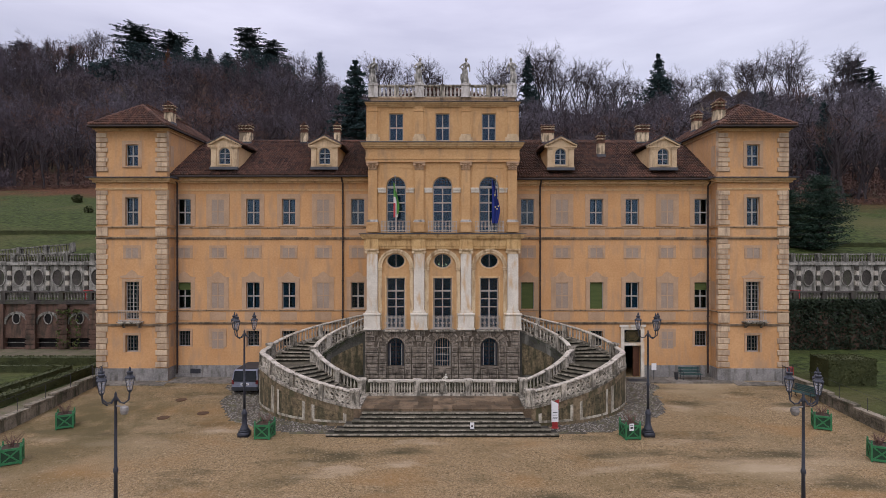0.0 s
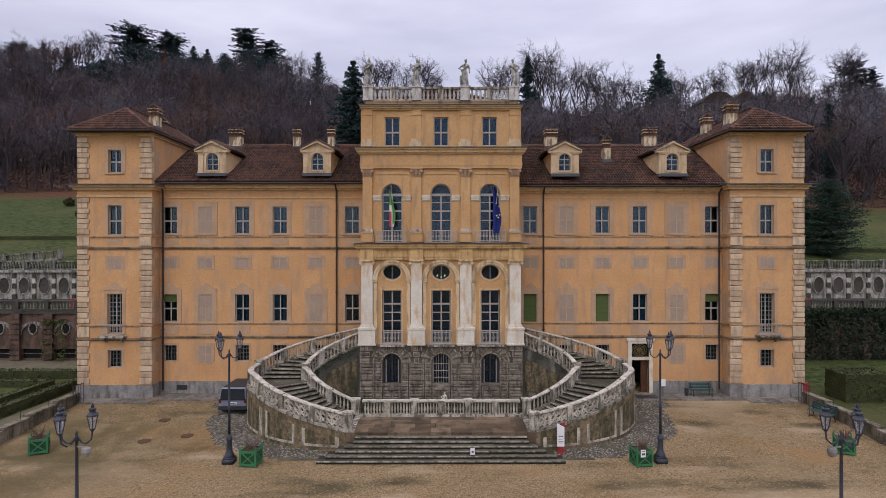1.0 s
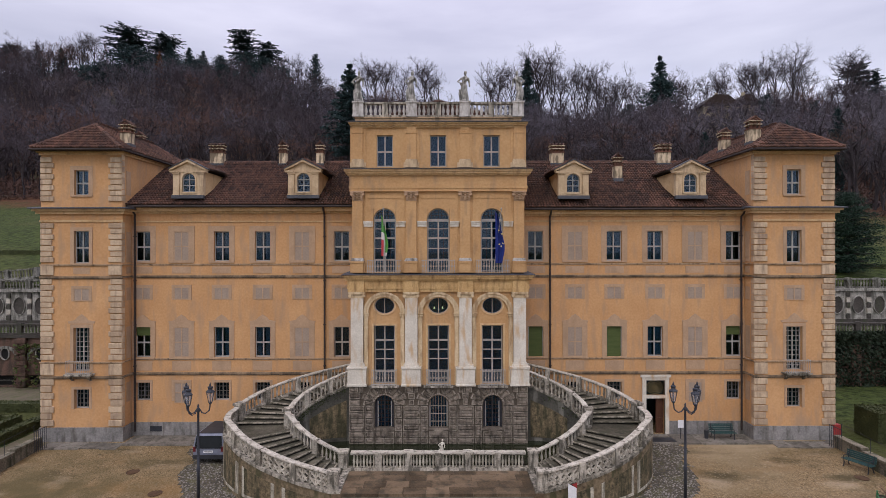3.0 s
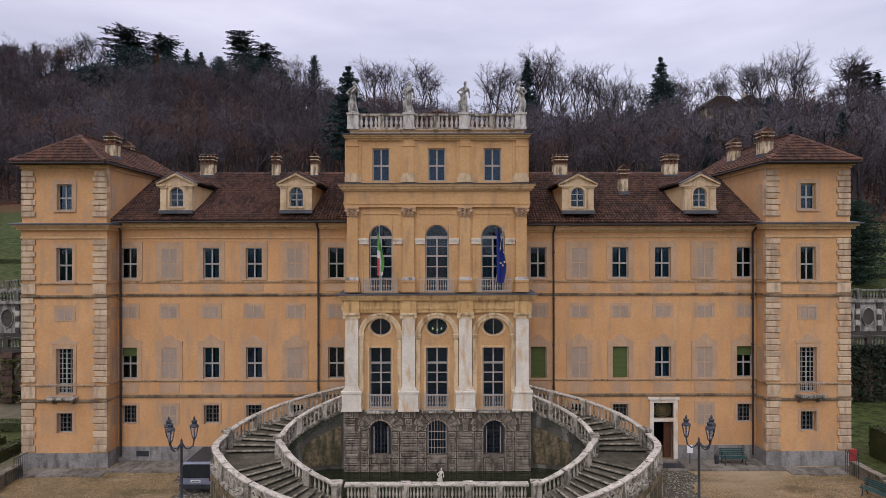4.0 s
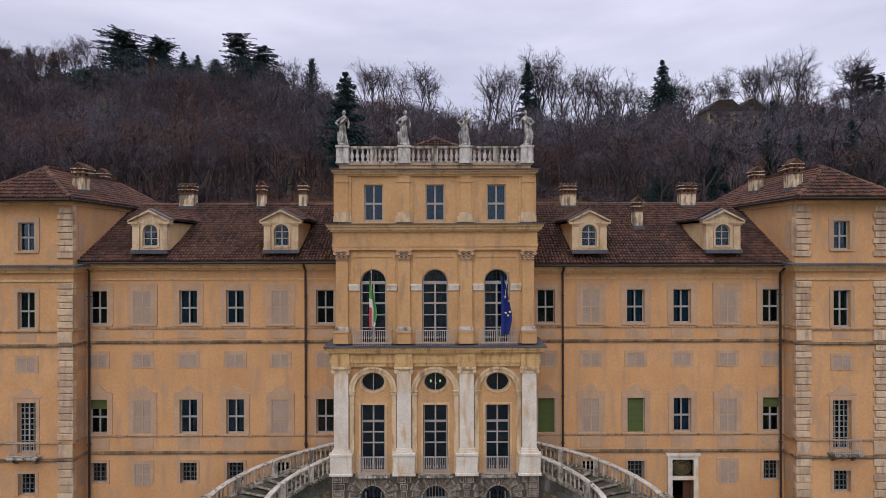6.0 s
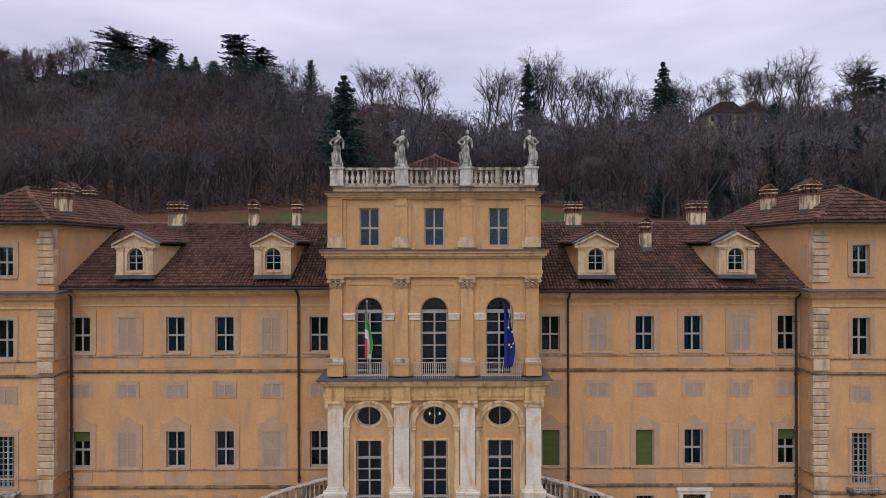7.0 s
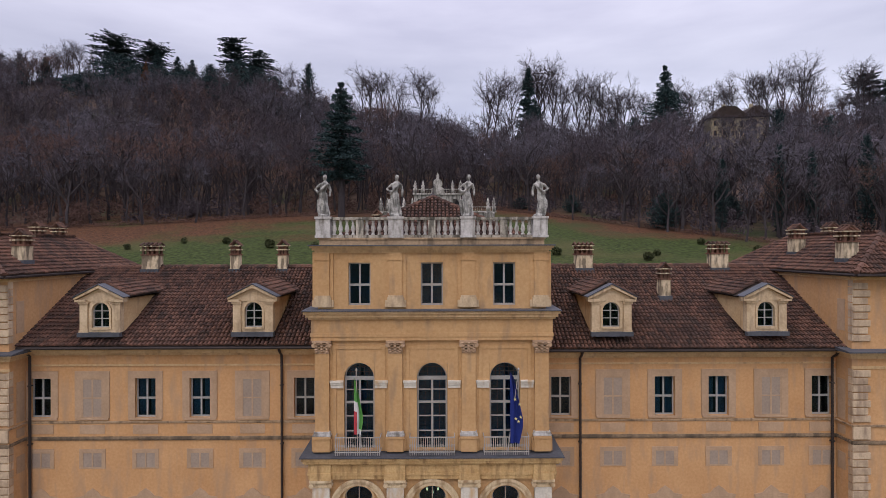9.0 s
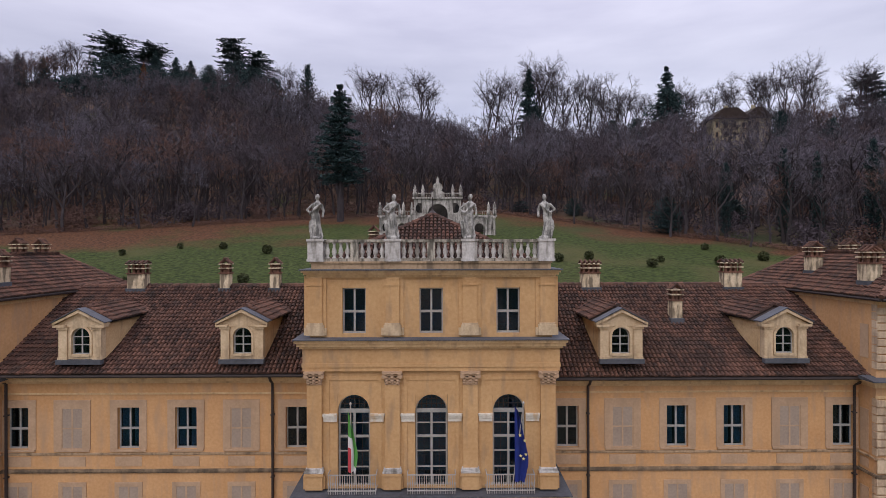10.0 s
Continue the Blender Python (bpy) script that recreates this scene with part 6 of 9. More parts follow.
def ribbon(bm, side, n, d0, d1, lo, hi, u0=0.0, u1=1.0, floor=None, mirror=1):
    """A curved bar along a rail: between two sideways offsets and two heights over the ramp (or down to a floor)."""
    a, b = offset_path(side, n, d0), offset_path(side, n, d1)
    i0, i1 = round(u0 * n), round(u1 * n)
    prev = None
    for k in range(i0, i1 + 1):
        z = a[k].z
        za = z + lo if floor is None else floor(a[k].x, a[k].y)
        q = [bm.verts.new((mirror * p.x, p.y, zz)) for p, zz in ((a[k], za), (b[k], za), (b[k], z + hi), (a[k], z + hi))]
        if prev:
            for i in range(4):
                j = (i + 1) % 4
                bm.faces.new((prev[i], prev[j], q[j], q[i]))
        else:
            bm.faces.new(q[::-1])
        prev = q
    bm.faces.new(prev)


BALSTONE = surface("pale_mottled_baluster_stone", (0.20, 0.182, 0.145), (0.56, 0.515, 0.43), 2.2, 12, 0.9, 0.4, (0.06, 0.055, 0.04), (0.52, 0.68), per_piece=0.12, stain_scale=2.6)
FRAMESTONE = surface("stained_pale_edging", (0.20, 0.18, 0.135), (0.60, 0.55, 0.44), 1.8, 12, 0.92, 0.3, (0.08, 0.07, 0.045), (0.44, 0.62), stain_scale=3.0)
tall = baluster_mesh("baluster", 0.68, 0.68, BALSTONE)
N = 96
for m in (1, -1):
    # steps and landings
    count = 11
    for lo, hi, z0 in ((0.0, 0.46, PLAT), (0.6, 1.0, MIDZ)):
        for k in range(count):
            ua, ub = lo + (hi - lo) * k / count, lo + (hi - lo) * (k + 1) / count
            z = z0 + (TOPZ - PLAT) / 22 * (k + 1)
            owner = None
            for nose, zt, zb in ((0.0, z - 0.045, None), (0.028, z, z - 0.045)):
                sub = 3
                os = [edge_at(ua - nose * 0.3 + (ub - ua + nose * 0.3) * i / sub, "outer") for i in range(sub + 1)]
                ins = [edge_at(ua - nose * 0.3 + (ub - ua + nose * 0.3) * i / sub, "inner") for i in range(sub + 1)]
                poly = [(m * p[0], p[1]) for p in os] + [(m * p[0], p[1]) for p in ins[::-1]]
                bm = bmesh.new()
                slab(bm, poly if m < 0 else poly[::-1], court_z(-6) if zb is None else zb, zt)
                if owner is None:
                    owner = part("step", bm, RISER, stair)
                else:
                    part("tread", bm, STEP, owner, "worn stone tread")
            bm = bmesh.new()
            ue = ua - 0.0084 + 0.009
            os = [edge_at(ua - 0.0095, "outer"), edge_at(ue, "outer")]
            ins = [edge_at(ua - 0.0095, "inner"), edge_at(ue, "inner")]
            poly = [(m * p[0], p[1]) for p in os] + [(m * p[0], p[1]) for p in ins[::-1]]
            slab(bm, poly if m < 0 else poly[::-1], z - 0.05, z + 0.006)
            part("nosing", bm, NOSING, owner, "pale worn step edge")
    bm = bmesh.new()
    os = [edge_at(0.46 + 0.14 * i / 6, "outer") for i in range(7)]
    ins = [edge_at(0.46 + 0.14 * i / 6, "inner") for i in range(7)]
    poly = [(m * p[0], p[1]) for p in os] + [(m * p[0], p[1]) for p in ins[::-1]]
    slab(bm, poly, -0.2, MIDZ)
    part("landing", bm, STEP, stair, "flagstone half landing")
    part("landing", boxes((min(m * 4.9, m * 5.25), max(m * 4.9, m * 5.25), -2.7, -0.45, 3.6, TOPZ)), STEP, stair)
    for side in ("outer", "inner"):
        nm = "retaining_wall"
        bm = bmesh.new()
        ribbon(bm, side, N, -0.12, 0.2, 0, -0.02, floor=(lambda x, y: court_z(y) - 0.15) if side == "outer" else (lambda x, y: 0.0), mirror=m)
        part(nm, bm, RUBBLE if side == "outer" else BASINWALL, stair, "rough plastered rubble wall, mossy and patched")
        if side == "inner":
            bm = bmesh.new()
            ribbon(bm, side, 168, 0.2, 0.225, 0, -0.75, 0.76, 0.96, floor=lambda x, y: 0.75, mirror=m)
            part("pebble_panel", bm, PEBBLE, stair, "panel of brown pebblework")
        bm = bmesh.new()
        ribbon(bm, side, N, -0.17, 0.25, -0.04, 0.1, mirror=m)
        part("base_course", bm, STONE, stair)
        bm = bmesh.new()
        ribbon(bm, side, N, -0.09, 0.11, 0.78, 0.83, mirror=m)
        part("coping", bm, STONE, stair, "weathered stone coping")
        bm = bmesh.new()
        ribbon(bm, side, N, -0.15, 0.17, 0.83, 0.9, mirror=m)
        part("coping", bm, COPING, stair)
        path = offset_path(side, 400, 0.01)
        length = [0.0]
        for p, q in zip(path, path[1:]):
            length.append(length[-1] + (q - p).length)
        total = length[-1]
        npier = 9 if side == "outer" else 6
        pier_at = [total * k / npier for k in range(npier + 1)]
        nb = int(total / 0.235)
        latticed = 5 if side == "outer" else 0
        for j in range(latticed):
            # pierced panels of crossing stone ribs along the lower flight
            bm = bmesh.new()
            s0, s1 = pier_at[j] + (0.22 if j == 0 else 0.14), pier_at[j + 1] - (0.22 if j == 4 else 0.14)
            cells = max(2, round((s1 - s0) / 0.33))

            def at(f, h):
                p = path[min(int(np.searchsorted(length, s0 + (s1 - s0) * f)), 400)]
                return (m * p.x, p.y, p.z + 0.1 + 0.68 * h)
            for c in range(cells):
                for r in range(2):
                    f0, f1, h0, h1 = c / cells, (c + 1) / cells, r / 2, (r + 1) / 2
                    fm, hm = (f0 + f1) / 2, (h0 + h1) / 2
                    tube(bm, [at(f0, h0), at(fm, hm), at(f1, h1)], [0.044, 0.06, 0.044], 5)
                    tube(bm, [at(f0, h1), at(fm, hm), at(f1, h0)], [0.044, 0.06, 0.044], 5)
            for c in range(cells + 1):
                tube(bm, [at(c / cells, 0), at(c / cells, 0.5), at(c / cells, 1)], [0.045, 0.055, 0.045], 5)
            part("lattice_panel", bm, BALSTONE, stair, "pierced panel of crossing stone ribs")
        for k in range(nb + 1):
            s = total * k / nb
            if min(abs(s - p) for p in pier_at) < 0.24 or s < pier_at[latticed]:
                continue
            i = min(int(np.searchsorted(length, s)), 400)
            p = path[i]
            piece("baluster", tall, stair, Matrix.Translation((m * p.x, p.y, p.z + 0.1)))
        for k, s in enumerate(pier_at):
            i = min(int(np.searchsorted(length, s)), 400)
            p, q = path[max(i - 3, 0)], path[min(i + 3, 400)]
            ang = math.atan2(q.y - p.y, m * (q.x - p.x))
            big = k in (0, npier) or (side == "inner" and k == 3) or (side == "outer" and k == 5)
            w = 0.24 if big else 0.15
            bm = bmesh.new()
            box(bm, -w, w, -0.2, 0.2, 0.0, 0.88)
            if big:
                box(bm, -w - 0.05, w + 0.05, -0.26, 0.26, 0.88, 1.02)
            bmesh.ops.bevel(bm, geom=bm.edges[:], offset=0.012, segments=1, affect="EDGES")
            ob = part("pier", bm, STONE, stair)
            ob.matrix_basis = Matrix.Translation((m * path[i].x, path[i].y, path[i].z)) @ Matrix.Rotation(ang, 4, "Z")
    # pale plaster panel frames on the outer wall
    def panel_bar(u0, u1, d, lift, high, material, label=""):
        """A strip of the outer wall's face between two heights over the court, under the ramp's edge."""
        bm, prev = bmesh.new(), None
        near, far = offset_path("outer", 168, 0.2), offset_path("outer", 168, 0.2 + d)
        for i in range(round(u0 * 168), round(u1 * 168) + 1):
            z0 = court_z(near[i].y) + lift
            z1 = max(z0 + 0.05, min(near[i].z - 0.42, z0 + high))
            q = [bm.verts.new((m * p.x, p.y, z)) for p, z in ((near[i], z0), (far[i], z0), (far[i], z1), (near[i], z1))]
            if prev:
                for c in range(4):
                    e = (c + 1) % 4
                    bm.faces.new((prev[c], prev[e], q[e], q[c]))
            else:
                bm.faces.new(q[::-1])
            prev = q
        bm.faces.new(prev)
        part("panel_frame" if material is not PEBBLE else "pebble_panel", bm, material, stair, label)

    for u0, u1 in ((0.03, 0.165), (0.197, 0.345), (0.372, 0.52), (0.55, 0.69)):
        panel_bar(u0 + 0.013, u1 - 0.013, 0.012, 0.33, 9, PEBBLE, "panel of brown pebblework")
        panel_bar(u0, u1, 0.03, 0.2, 0.12, FRAMESTONE, "worn pale panel edging")
        for v0 in (u0, u1 - 0.012):
            panel_bar(v0, v0 + 0.012, 0.026, 0.322, 9, FRAMESTONE, "worn pale panel edging")

# platform, front steps, straight balustrade and basin
rng = random.Random(11)
for i in range(9):
    for j in range(4):
        x0, x1 = -4.95 + 9.9 * i / 9, -4.95 + 9.9 * (i + 1) / 9
        y0, y1 = -9.4 + 2.9 * j / 4, -9.4 + 2.9 * (j + 1) / 4
        sh = 0.25 * (j % 2)
        bm = boxes((max(x0 + sh, -4.95) + 0.006, min(x1 + sh, 4.95) - 0.006, y0 + 0.006, y1 - 0.006, -0.3, PLAT + rng.uniform(-0.006, 0.004)))
        part("flagstone", bm, PAVING, stair)
for k in range(1, 7):
    z, y, hw = PLAT - 0.147 * k, -9.4 - 0.27 * k, (4.45, 4.5, 4.9, 5.3, 5.75, 6.15)[k - 1]
    cuts = sorted([-hw] + [rng.uniform(-hw + 1, hw - 1) for _ in range(3)] + [hw])
    for a, b in zip(cuts, cuts[1:]):
        if b - a < 0.1:
            continue
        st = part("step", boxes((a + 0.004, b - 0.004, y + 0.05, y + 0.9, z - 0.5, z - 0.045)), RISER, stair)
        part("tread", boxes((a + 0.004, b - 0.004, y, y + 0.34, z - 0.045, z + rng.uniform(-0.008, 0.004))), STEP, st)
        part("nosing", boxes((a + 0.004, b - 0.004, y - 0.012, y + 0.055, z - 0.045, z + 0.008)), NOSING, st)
for s in (-1, 1):
    # sloping cheek stones beside the foot of each ramp
    bm = bmesh.new()
    slab(bm, [(s * 4.55, -9.35), (s * 4.95, -9.35), (s * 4.95, -6.8), (s * 4.55, -6.8)] if s > 0 else [(-4.95, -9.35), (-4.55, -9.35), (-4.55, -6.8), (-4.95, -6.8)], -0.3, PLAT + 0.07)
    part("cheek_stone", bm, STONE, stair)
YS = -6.55
part("coping_bed", boxes((-4.5, 4.5, YS - 0.14, YS + 0.14, PLAT + 0.79, PLAT + 0.85)), STONE, stair)
part("coping", boxes((-4.5, 4.5, YS - 0.18, YS + 0.18, PLAT + 0.85, PLAT + 0.93)), COPING, stair, "straight stone coping before the basin")
part("base_course", boxes((-4.8, 4.8, YS - 0.2, YS + 0.2, PLAT - 0.4, PLAT + 0.12)), STONE, stair)
for k in range(7):
    x = -4.6 + 9.2 * k / 6
    if 0 < k < 6:
        part("pier", boxes((x - 0.17, x + 0.17, YS - 0.19, YS + 0.19, PLAT, PLAT + 0.9)), STONE, stair)
        if k % 2 == 0:
            part("pier_cap", boxes((x - 0.24, x + 0.24, YS - 0.2, YS + 0.2, PLAT + 0.9, PLAT + 0.97)), COPING, stair)
    if k < 6:
        for j in range(7):
            piece("baluster", tall, stair, Matrix.Translation((x + 0.17 + (9.2 / 6 - 0.34) * (j + 0.5) / 7, YS, PLAT + 0.12)))
pond = bmesh.new()
slab(pond, [(-7.4, -6.5), (7.4, -6.5), (8.4, -4.4), (7.4, -2.5), (-7.4, -2.5), (-8.4, -4.4)], 0.2, 0.52)
tagged(part("basin_water", pond, WATER, None, "dark still water of the stone basin"), category="water", kind="structure")
statue(0.2, -4.4, 0.3, 0.95, 31, "fountain_figure", "small pale stone fountain figure in the basin").data.materials[0] = MARBLE

GLOW = bpy.data.materials.new("lit_bulb")
GLOW.use_nodes = True
_p = GLOW.node_tree.nodes["Principled BSDF"]
_p.inputs["Emission Color"].default_value, _p.inputs["Emission Strength"].default_value = (1.0, 0.55, 0.2, 1), 4.0
for x, y, z in ((18.47, 0.62, 2.86), (-13.7, 0.8, 6.62), (0.24, -1.5, 8.2), (0.0, -1.7, 8.14), (-0.26, -1.5, 8.2), (11.0, 0.9, 3.2)):
    lamp = thing("ceiling_lamp", "small lit bulb on a thin pendant in a dim room", "lamp", "lit lamps indoors", at=(x, y, z))
    bm = bmesh.new()
    lathe(bm, [(0.015, -0.05), (0.05, -0.01), (0.045, 0.04), (0.012, 0.11)], 9)
    part("bulb", bm, GLOW, lamp)
    part("pendant", boxes((-0.008, 0.008, -0.008, 0.008, 0.1, 0.6)), IRON, lamp)

# ---- forecourt: cobbles, flagstones, low walls ----
def in_cobbles(x, y):
    ax = abs(x)
    e = ((max(ax - CX, 0)) / 6.7) ** 2 + ((y + 4.6) / 4.7) ** 2
    if e < 1.0 or (ax < CX + 0.6 and y > -9.7):
        return False
    if y > -4.6:
        return ax < 14.3 + 0.5 * math.sin(y * 2) and y < -1.7
    return ((max(ax - CX, 0)) / 9.0) ** 2 + ((y + 4.5) / 6.3) ** 2 < 1.0 + 0.03 * math.sin(x * 3) and ax > 5.9


bed_v, bed_f = [], []
step = 0.25
idx = {}
for i in range(-60, 60):
    for j in range(-42, -6):
        x, y = (i + 0.5) * step, (j + 0.5) * step
        if in_cobbles(x, y):
            q = []
            for a, b in ((i, j), (i + 1, j), (i + 1, j + 1), (i, j + 1)):
                if (a, b) not in idx:
                    idx[a, b] = len(bed_v)
                    bed_v.append((a * step, b * step, court_z(b * step) + 0.008))
                q.append(idx[a, b])
            bed_f.append(tuple(q))
tagged(bulk("cobble_bed", bed_v, bed_f, COBBLE_BED), "mossy earth bed under river cobbles", "ground", kind="structure")
rng = random.Random(5)
cv, cf = [], []
for i in range(-125, 125):
    for j in range(-85, -13):
        x, y = (i + rng.uniform(0.1, 0.9)) * 0.12, (j + rng.uniform(0.1, 0.9)) * 0.12
        if rng.random() < 0.12 or not in_cobbles(x, y):
            continue
        r, h, t = rng.uniform(0.04, 0.07), rng.uniform(0.02, 0.045), rng.uniform(0, 3.14)
        b, z = len(cv), court_z(y)
        ring = [(math.cos(t + k * 1.0472), math.sin(t + k * 1.0472) * 0.75) for k in range(6)]
        cv += [(x + r * c, y + r * s, z) for c, s in ring] + [(x + 0.6 * r * c, y + 0.6 * r * s, z + h) for c, s in ring]
        cf += [(b + k, b + (k + 1) % 6, b + 6 + (k + 1) % 6, b + 6 + k) for k in range(6)] + [tuple(b + 6 + k for k in range(6))]
tagged(bulk("cobbles", cv, cf, COBBLE), "grey river cobbles set round the staircase", "cobbles", kind="stuff")
pave = thing("facade_paving", "worn grey flagstones laid along the foot of the walls", "paving", kind="structure")
rng = random.Random(9)
for s in (-1, 1):
    x = 12.2 if s < 0 else 12.0
    while x < 23.6:
        w = rng.uniform(0.9, 1.6)
        y0, y1 = (-1.75, -0.1) if x < 18.9 else (-2.3, -1.16)
        part("flagstone", boxes((min(s * x, s * (x + w - 0.03)), max(s * x, s * (x + w - 0.03)), y0 + rng.uniform(0, 0.15), y1, -0.2, court_z((y0 + y1) / 2) + rng.uniform(0.03, 0.045))), FLAG, pave)
        x += w
for s in (-1, 1):
    wall = thing("boundary_wall", "low weathered stone wall with worn coping beside the forecourt", "wall", "boundary walls", kind="structure")
    y = -2.0
    while y > -40:
        ln = rng.uniform(1.9, 2.4)
        z = court_z(y - ln / 2)
        bm = bmesh.new()
        box(bm, s * 23.9 - 0.16, s * 23.9 + 0.16, y - ln + 0.012, y, -1.0, z + 0.6)
        box(bm, s * 23.9 - 0.21, s * 23.9 + 0.21, y - 0.3, y, -1.0, z + 0.64)
        part("wall_panel", bm, WALLSTONE, wall)
        part("coping_stone", boxes((s * 23.9 - 0.22, s * 23.9 + 0.22, y - ln, y - 0.01, z + 0.64, z + 0.76)), WALLSTONE, wall)
        y -= ln
    fence = thing("iron_fence", "thin dark iron rail on posts along the low wall", "fence", "iron fences")
    for k in range(12):
        yy = -2.4 - 2.2 * k
        bm = bmesh.new()
        tube(bm, [(s * 23.9, yy, court_z(yy) + 0.7), (s * 23.9, yy, court_z(yy) + 1.5)], 0.016, 5)
        part("post", bm, IRON, fence)
    bm = bmesh.new()
    tube(bm, [(s * 23.9, -2.4, court_z(-2.4) + 1.48), (s * 23.9, -14, court_z(-14) + 1.48), (s * 23.9, -26.6, court_z(-26.6) + 1.48)], 0.01, 5)
    part("rail", bm, IRON, fence)
    gate = thing("side_railing", "short rusty iron railing at the tower corner", "railing", "side railings")
    for k in range(7):
        part("bar", boxes((s * 23.4 - 0.01, s * 23.4 + 0.01, -2.1 - 0.16 * k, -2.08 - 0.16 * k, 0.0, 1.25)), IRON, gate)
    part("rail", boxes((s * 23.4 - 0.015, s * 23.4 + 0.015, -3.1, -2.05, 1.25, 1.28)), IRON, gate)

# ---- garden on both sides ----
def clumps(name, boxes_in, per_m3, size, material, seed, label, category, parent=None, kind="stuff", dome=False):
    """Foliage as many small tilted leaf patches filling boxes."""
    r = np.random.RandomState(seed)
    V, F = [], []
    for x0, x1, y0, y1, z0, z1 in boxes_in:
        n = max(int((x1 - x0) * (y1 - y0) * (z1 - z0) * per_m3), 12)
        p = r.rand(n, 3)
        if dome:
            q = r.randn(n, 3)
            q /= np.linalg.norm(q, axis=1)[:, None]
            p = 0.5 + 0.5 * q * (r.rand(n, 1) ** 0.3)
        else:
            face = r.randint(0, 4, n)
            p[face == 0, 2] = 1 - 0.06 * r.rand((face == 0).sum())
            p[face == 1, 1] = 0.05 * r.rand((face == 1).sum())
            k = face == 2
            p[k, 0] = np.where(r.rand(k.sum()) < 0.5, 0.03, 0.97)
        c = np.array([x0, y0, z0]) + p * np.array([x1 - x0, y1 - y0, z1 - z0])
        a, b = r.randn(n, 3), r.randn(n, 3)
        a /= np.linalg.norm(a, axis=1)[:, None]
        b = np.cross(a, b)
        b /= np.linalg.norm(b, axis=1)[:, None]
        s = size * (0.6 + 0.8 * r.rand(n, 1))
        base = len(V)
        quad = np.stack([c - a * s, c + b * s * 0.6, c + a * s, c - b * s * 0.6], 1).reshape(-1, 3)
        V += quad.tolist()
        F += [(base + 4 * i, base + 4 * i + 1, base + 4 * i + 2, base + 4 * i + 3) for i in range(n)]
    ob = bulk(name, V, F, material, parent)
    return tagged(ob, label, category if parent is None else "", kind=kind if parent is None else "")


def hedge(x0, x1, y0, y1, z0, z1, seed, label):
    h = thing("hedge", label, "hedge", "clipped hedges")
    bm = boxes((x0 + 0.08, x1 - 0.08, y0 + 0.08, y1 - 0.08, z0, z1 - 0.08))
    part("hedge_core", bm, HEDGE, h)
    clumps("hedge_leaf", [(x0, x1, y0, y1, z0, z1)], 220, 0.07, HEDGE, seed, "", "", h)


G = -0.8
hedge(-28.9, -28.1, -14, 6.5, G, G + 0.75, 1, "low clipped dark green box hedge beside the path")
hedge(-31.0, -30.4, -8, 5.4, G, G + 0.6, 2, "low clipped dark green box hedge round the lawn")
hedge(-60, -28.1, 7.6, 8.5, G, G + 0.75, 3, "low clipped dark green box hedge before the arcade")
hedge(-60, -31.0, 4.9, 5.5, G, G + 0.6, 4, "low clipped dark green box hedge round the lawn")
hedge(28.3, 32.0, 0.4, 2.6, G, G + 2.0, 5, "tall block of clipped brownish green hedge")
hedge(-78, -38, 32.6, 33.3, hill_z(-55, 33) - 0.4, hill_z(-55, 33) + 0.45, 7, "low dark hedge along a terrace of the lawn")
hedge(46, 76, 26.4, 27.1, hill_z(55, 27) - 0.4, hill_z(55, 27) + 0.4, 8, "low dark hedge along a terrace of the lawn")
PATHM = surface("trodden_garden_path", (0.075, 0.064, 0.042), (0.15, 0.125, 0.083), 0.5, 9, 0.95, 0.4, (0.07, 0.08, 0.03), (0.48, 0.64))
for rows in (((-27.9, -24.1, -60, 8, G - 0.1, G + 0.012), (-60, -24.1, 11, 15.4, G - 0.1, G + 0.014)), ((24.1, 25.6, -60, 2, G - 0.1, G + 0.012),)):
    tagged(part("garden_path", boxes(*rows), PATHM), "trodden earth path beside the garden wall", "path", kind="structure")

NICHE = surface("grey_and_white_stucco", (0.13, 0.123, 0.11), (0.47, 0.45, 0.40), 1.4, 9, 0.95, 0.4, (0.045, 0.045, 0.034), (0.47, 0.62), stain_scale=1.8)
NICHE_MID = surface("lichen_grey_terrace_stone", (0.06, 0.058, 0.05), (0.32, 0.31, 0.27), 1.6, 10, 0.95, 0.4, (0.03, 0.03, 0.022), (0.47, 0.62), stain_scale=2.2)
# Near-black colour that stands in for shade in openings, niches and far windows.
SHADE_BLACK = surface("flat_shade_black", (0.006, 0.006, 0.006), (0.014, 0.013, 0.012), 1, 6, 0.95, 0.1)
NICHE_DARK = surface("dark_mossy_stucco", (0.025, 0.023, 0.02), (0.085, 0.075, 0.066), 0.9, 6, 0.95, 0.5, (0.05, 0.06, 0.03))
far_bal = baluster_mesh("baluster", 0.7)
terrace_bal = baluster_mesh("baluster", 0.7, 1.0, NICHE_MID)


def long_balustrade(x0, x1, y, z, owner, dark=False):
    part("base_course", boxes((x0, x1, y - 0.16, y + 0.16, z, z + 0.14)), NICHE_DARK if dark else NICHE_MID, owner)
    part("coping", boxes((x0, x1, y - 0.19, y + 0.19, z + 0.84, z + 0.97)), NICHE_DARK if dark else NICHE_MID, owner)
    n = round((x1 - x0) / 2.9)
    for k in range(n + 1):
        x = x0 + (x1 - x0) * k / n
        part("pier", boxes((x - 0.22, x + 0.22, y - 0.21, y + 0.21, z, z + 1.05)), NICHE_DARK if dark else NICHE_MID, owner)
        if k < n:
            for j in range(8):
                piece("baluster", terrace_bal, owner, Matrix.Translation((x + 0.22 + ((x1 - x0) / n - 0.44) * (j + 0.5) / 8, y, z + 0.14)))


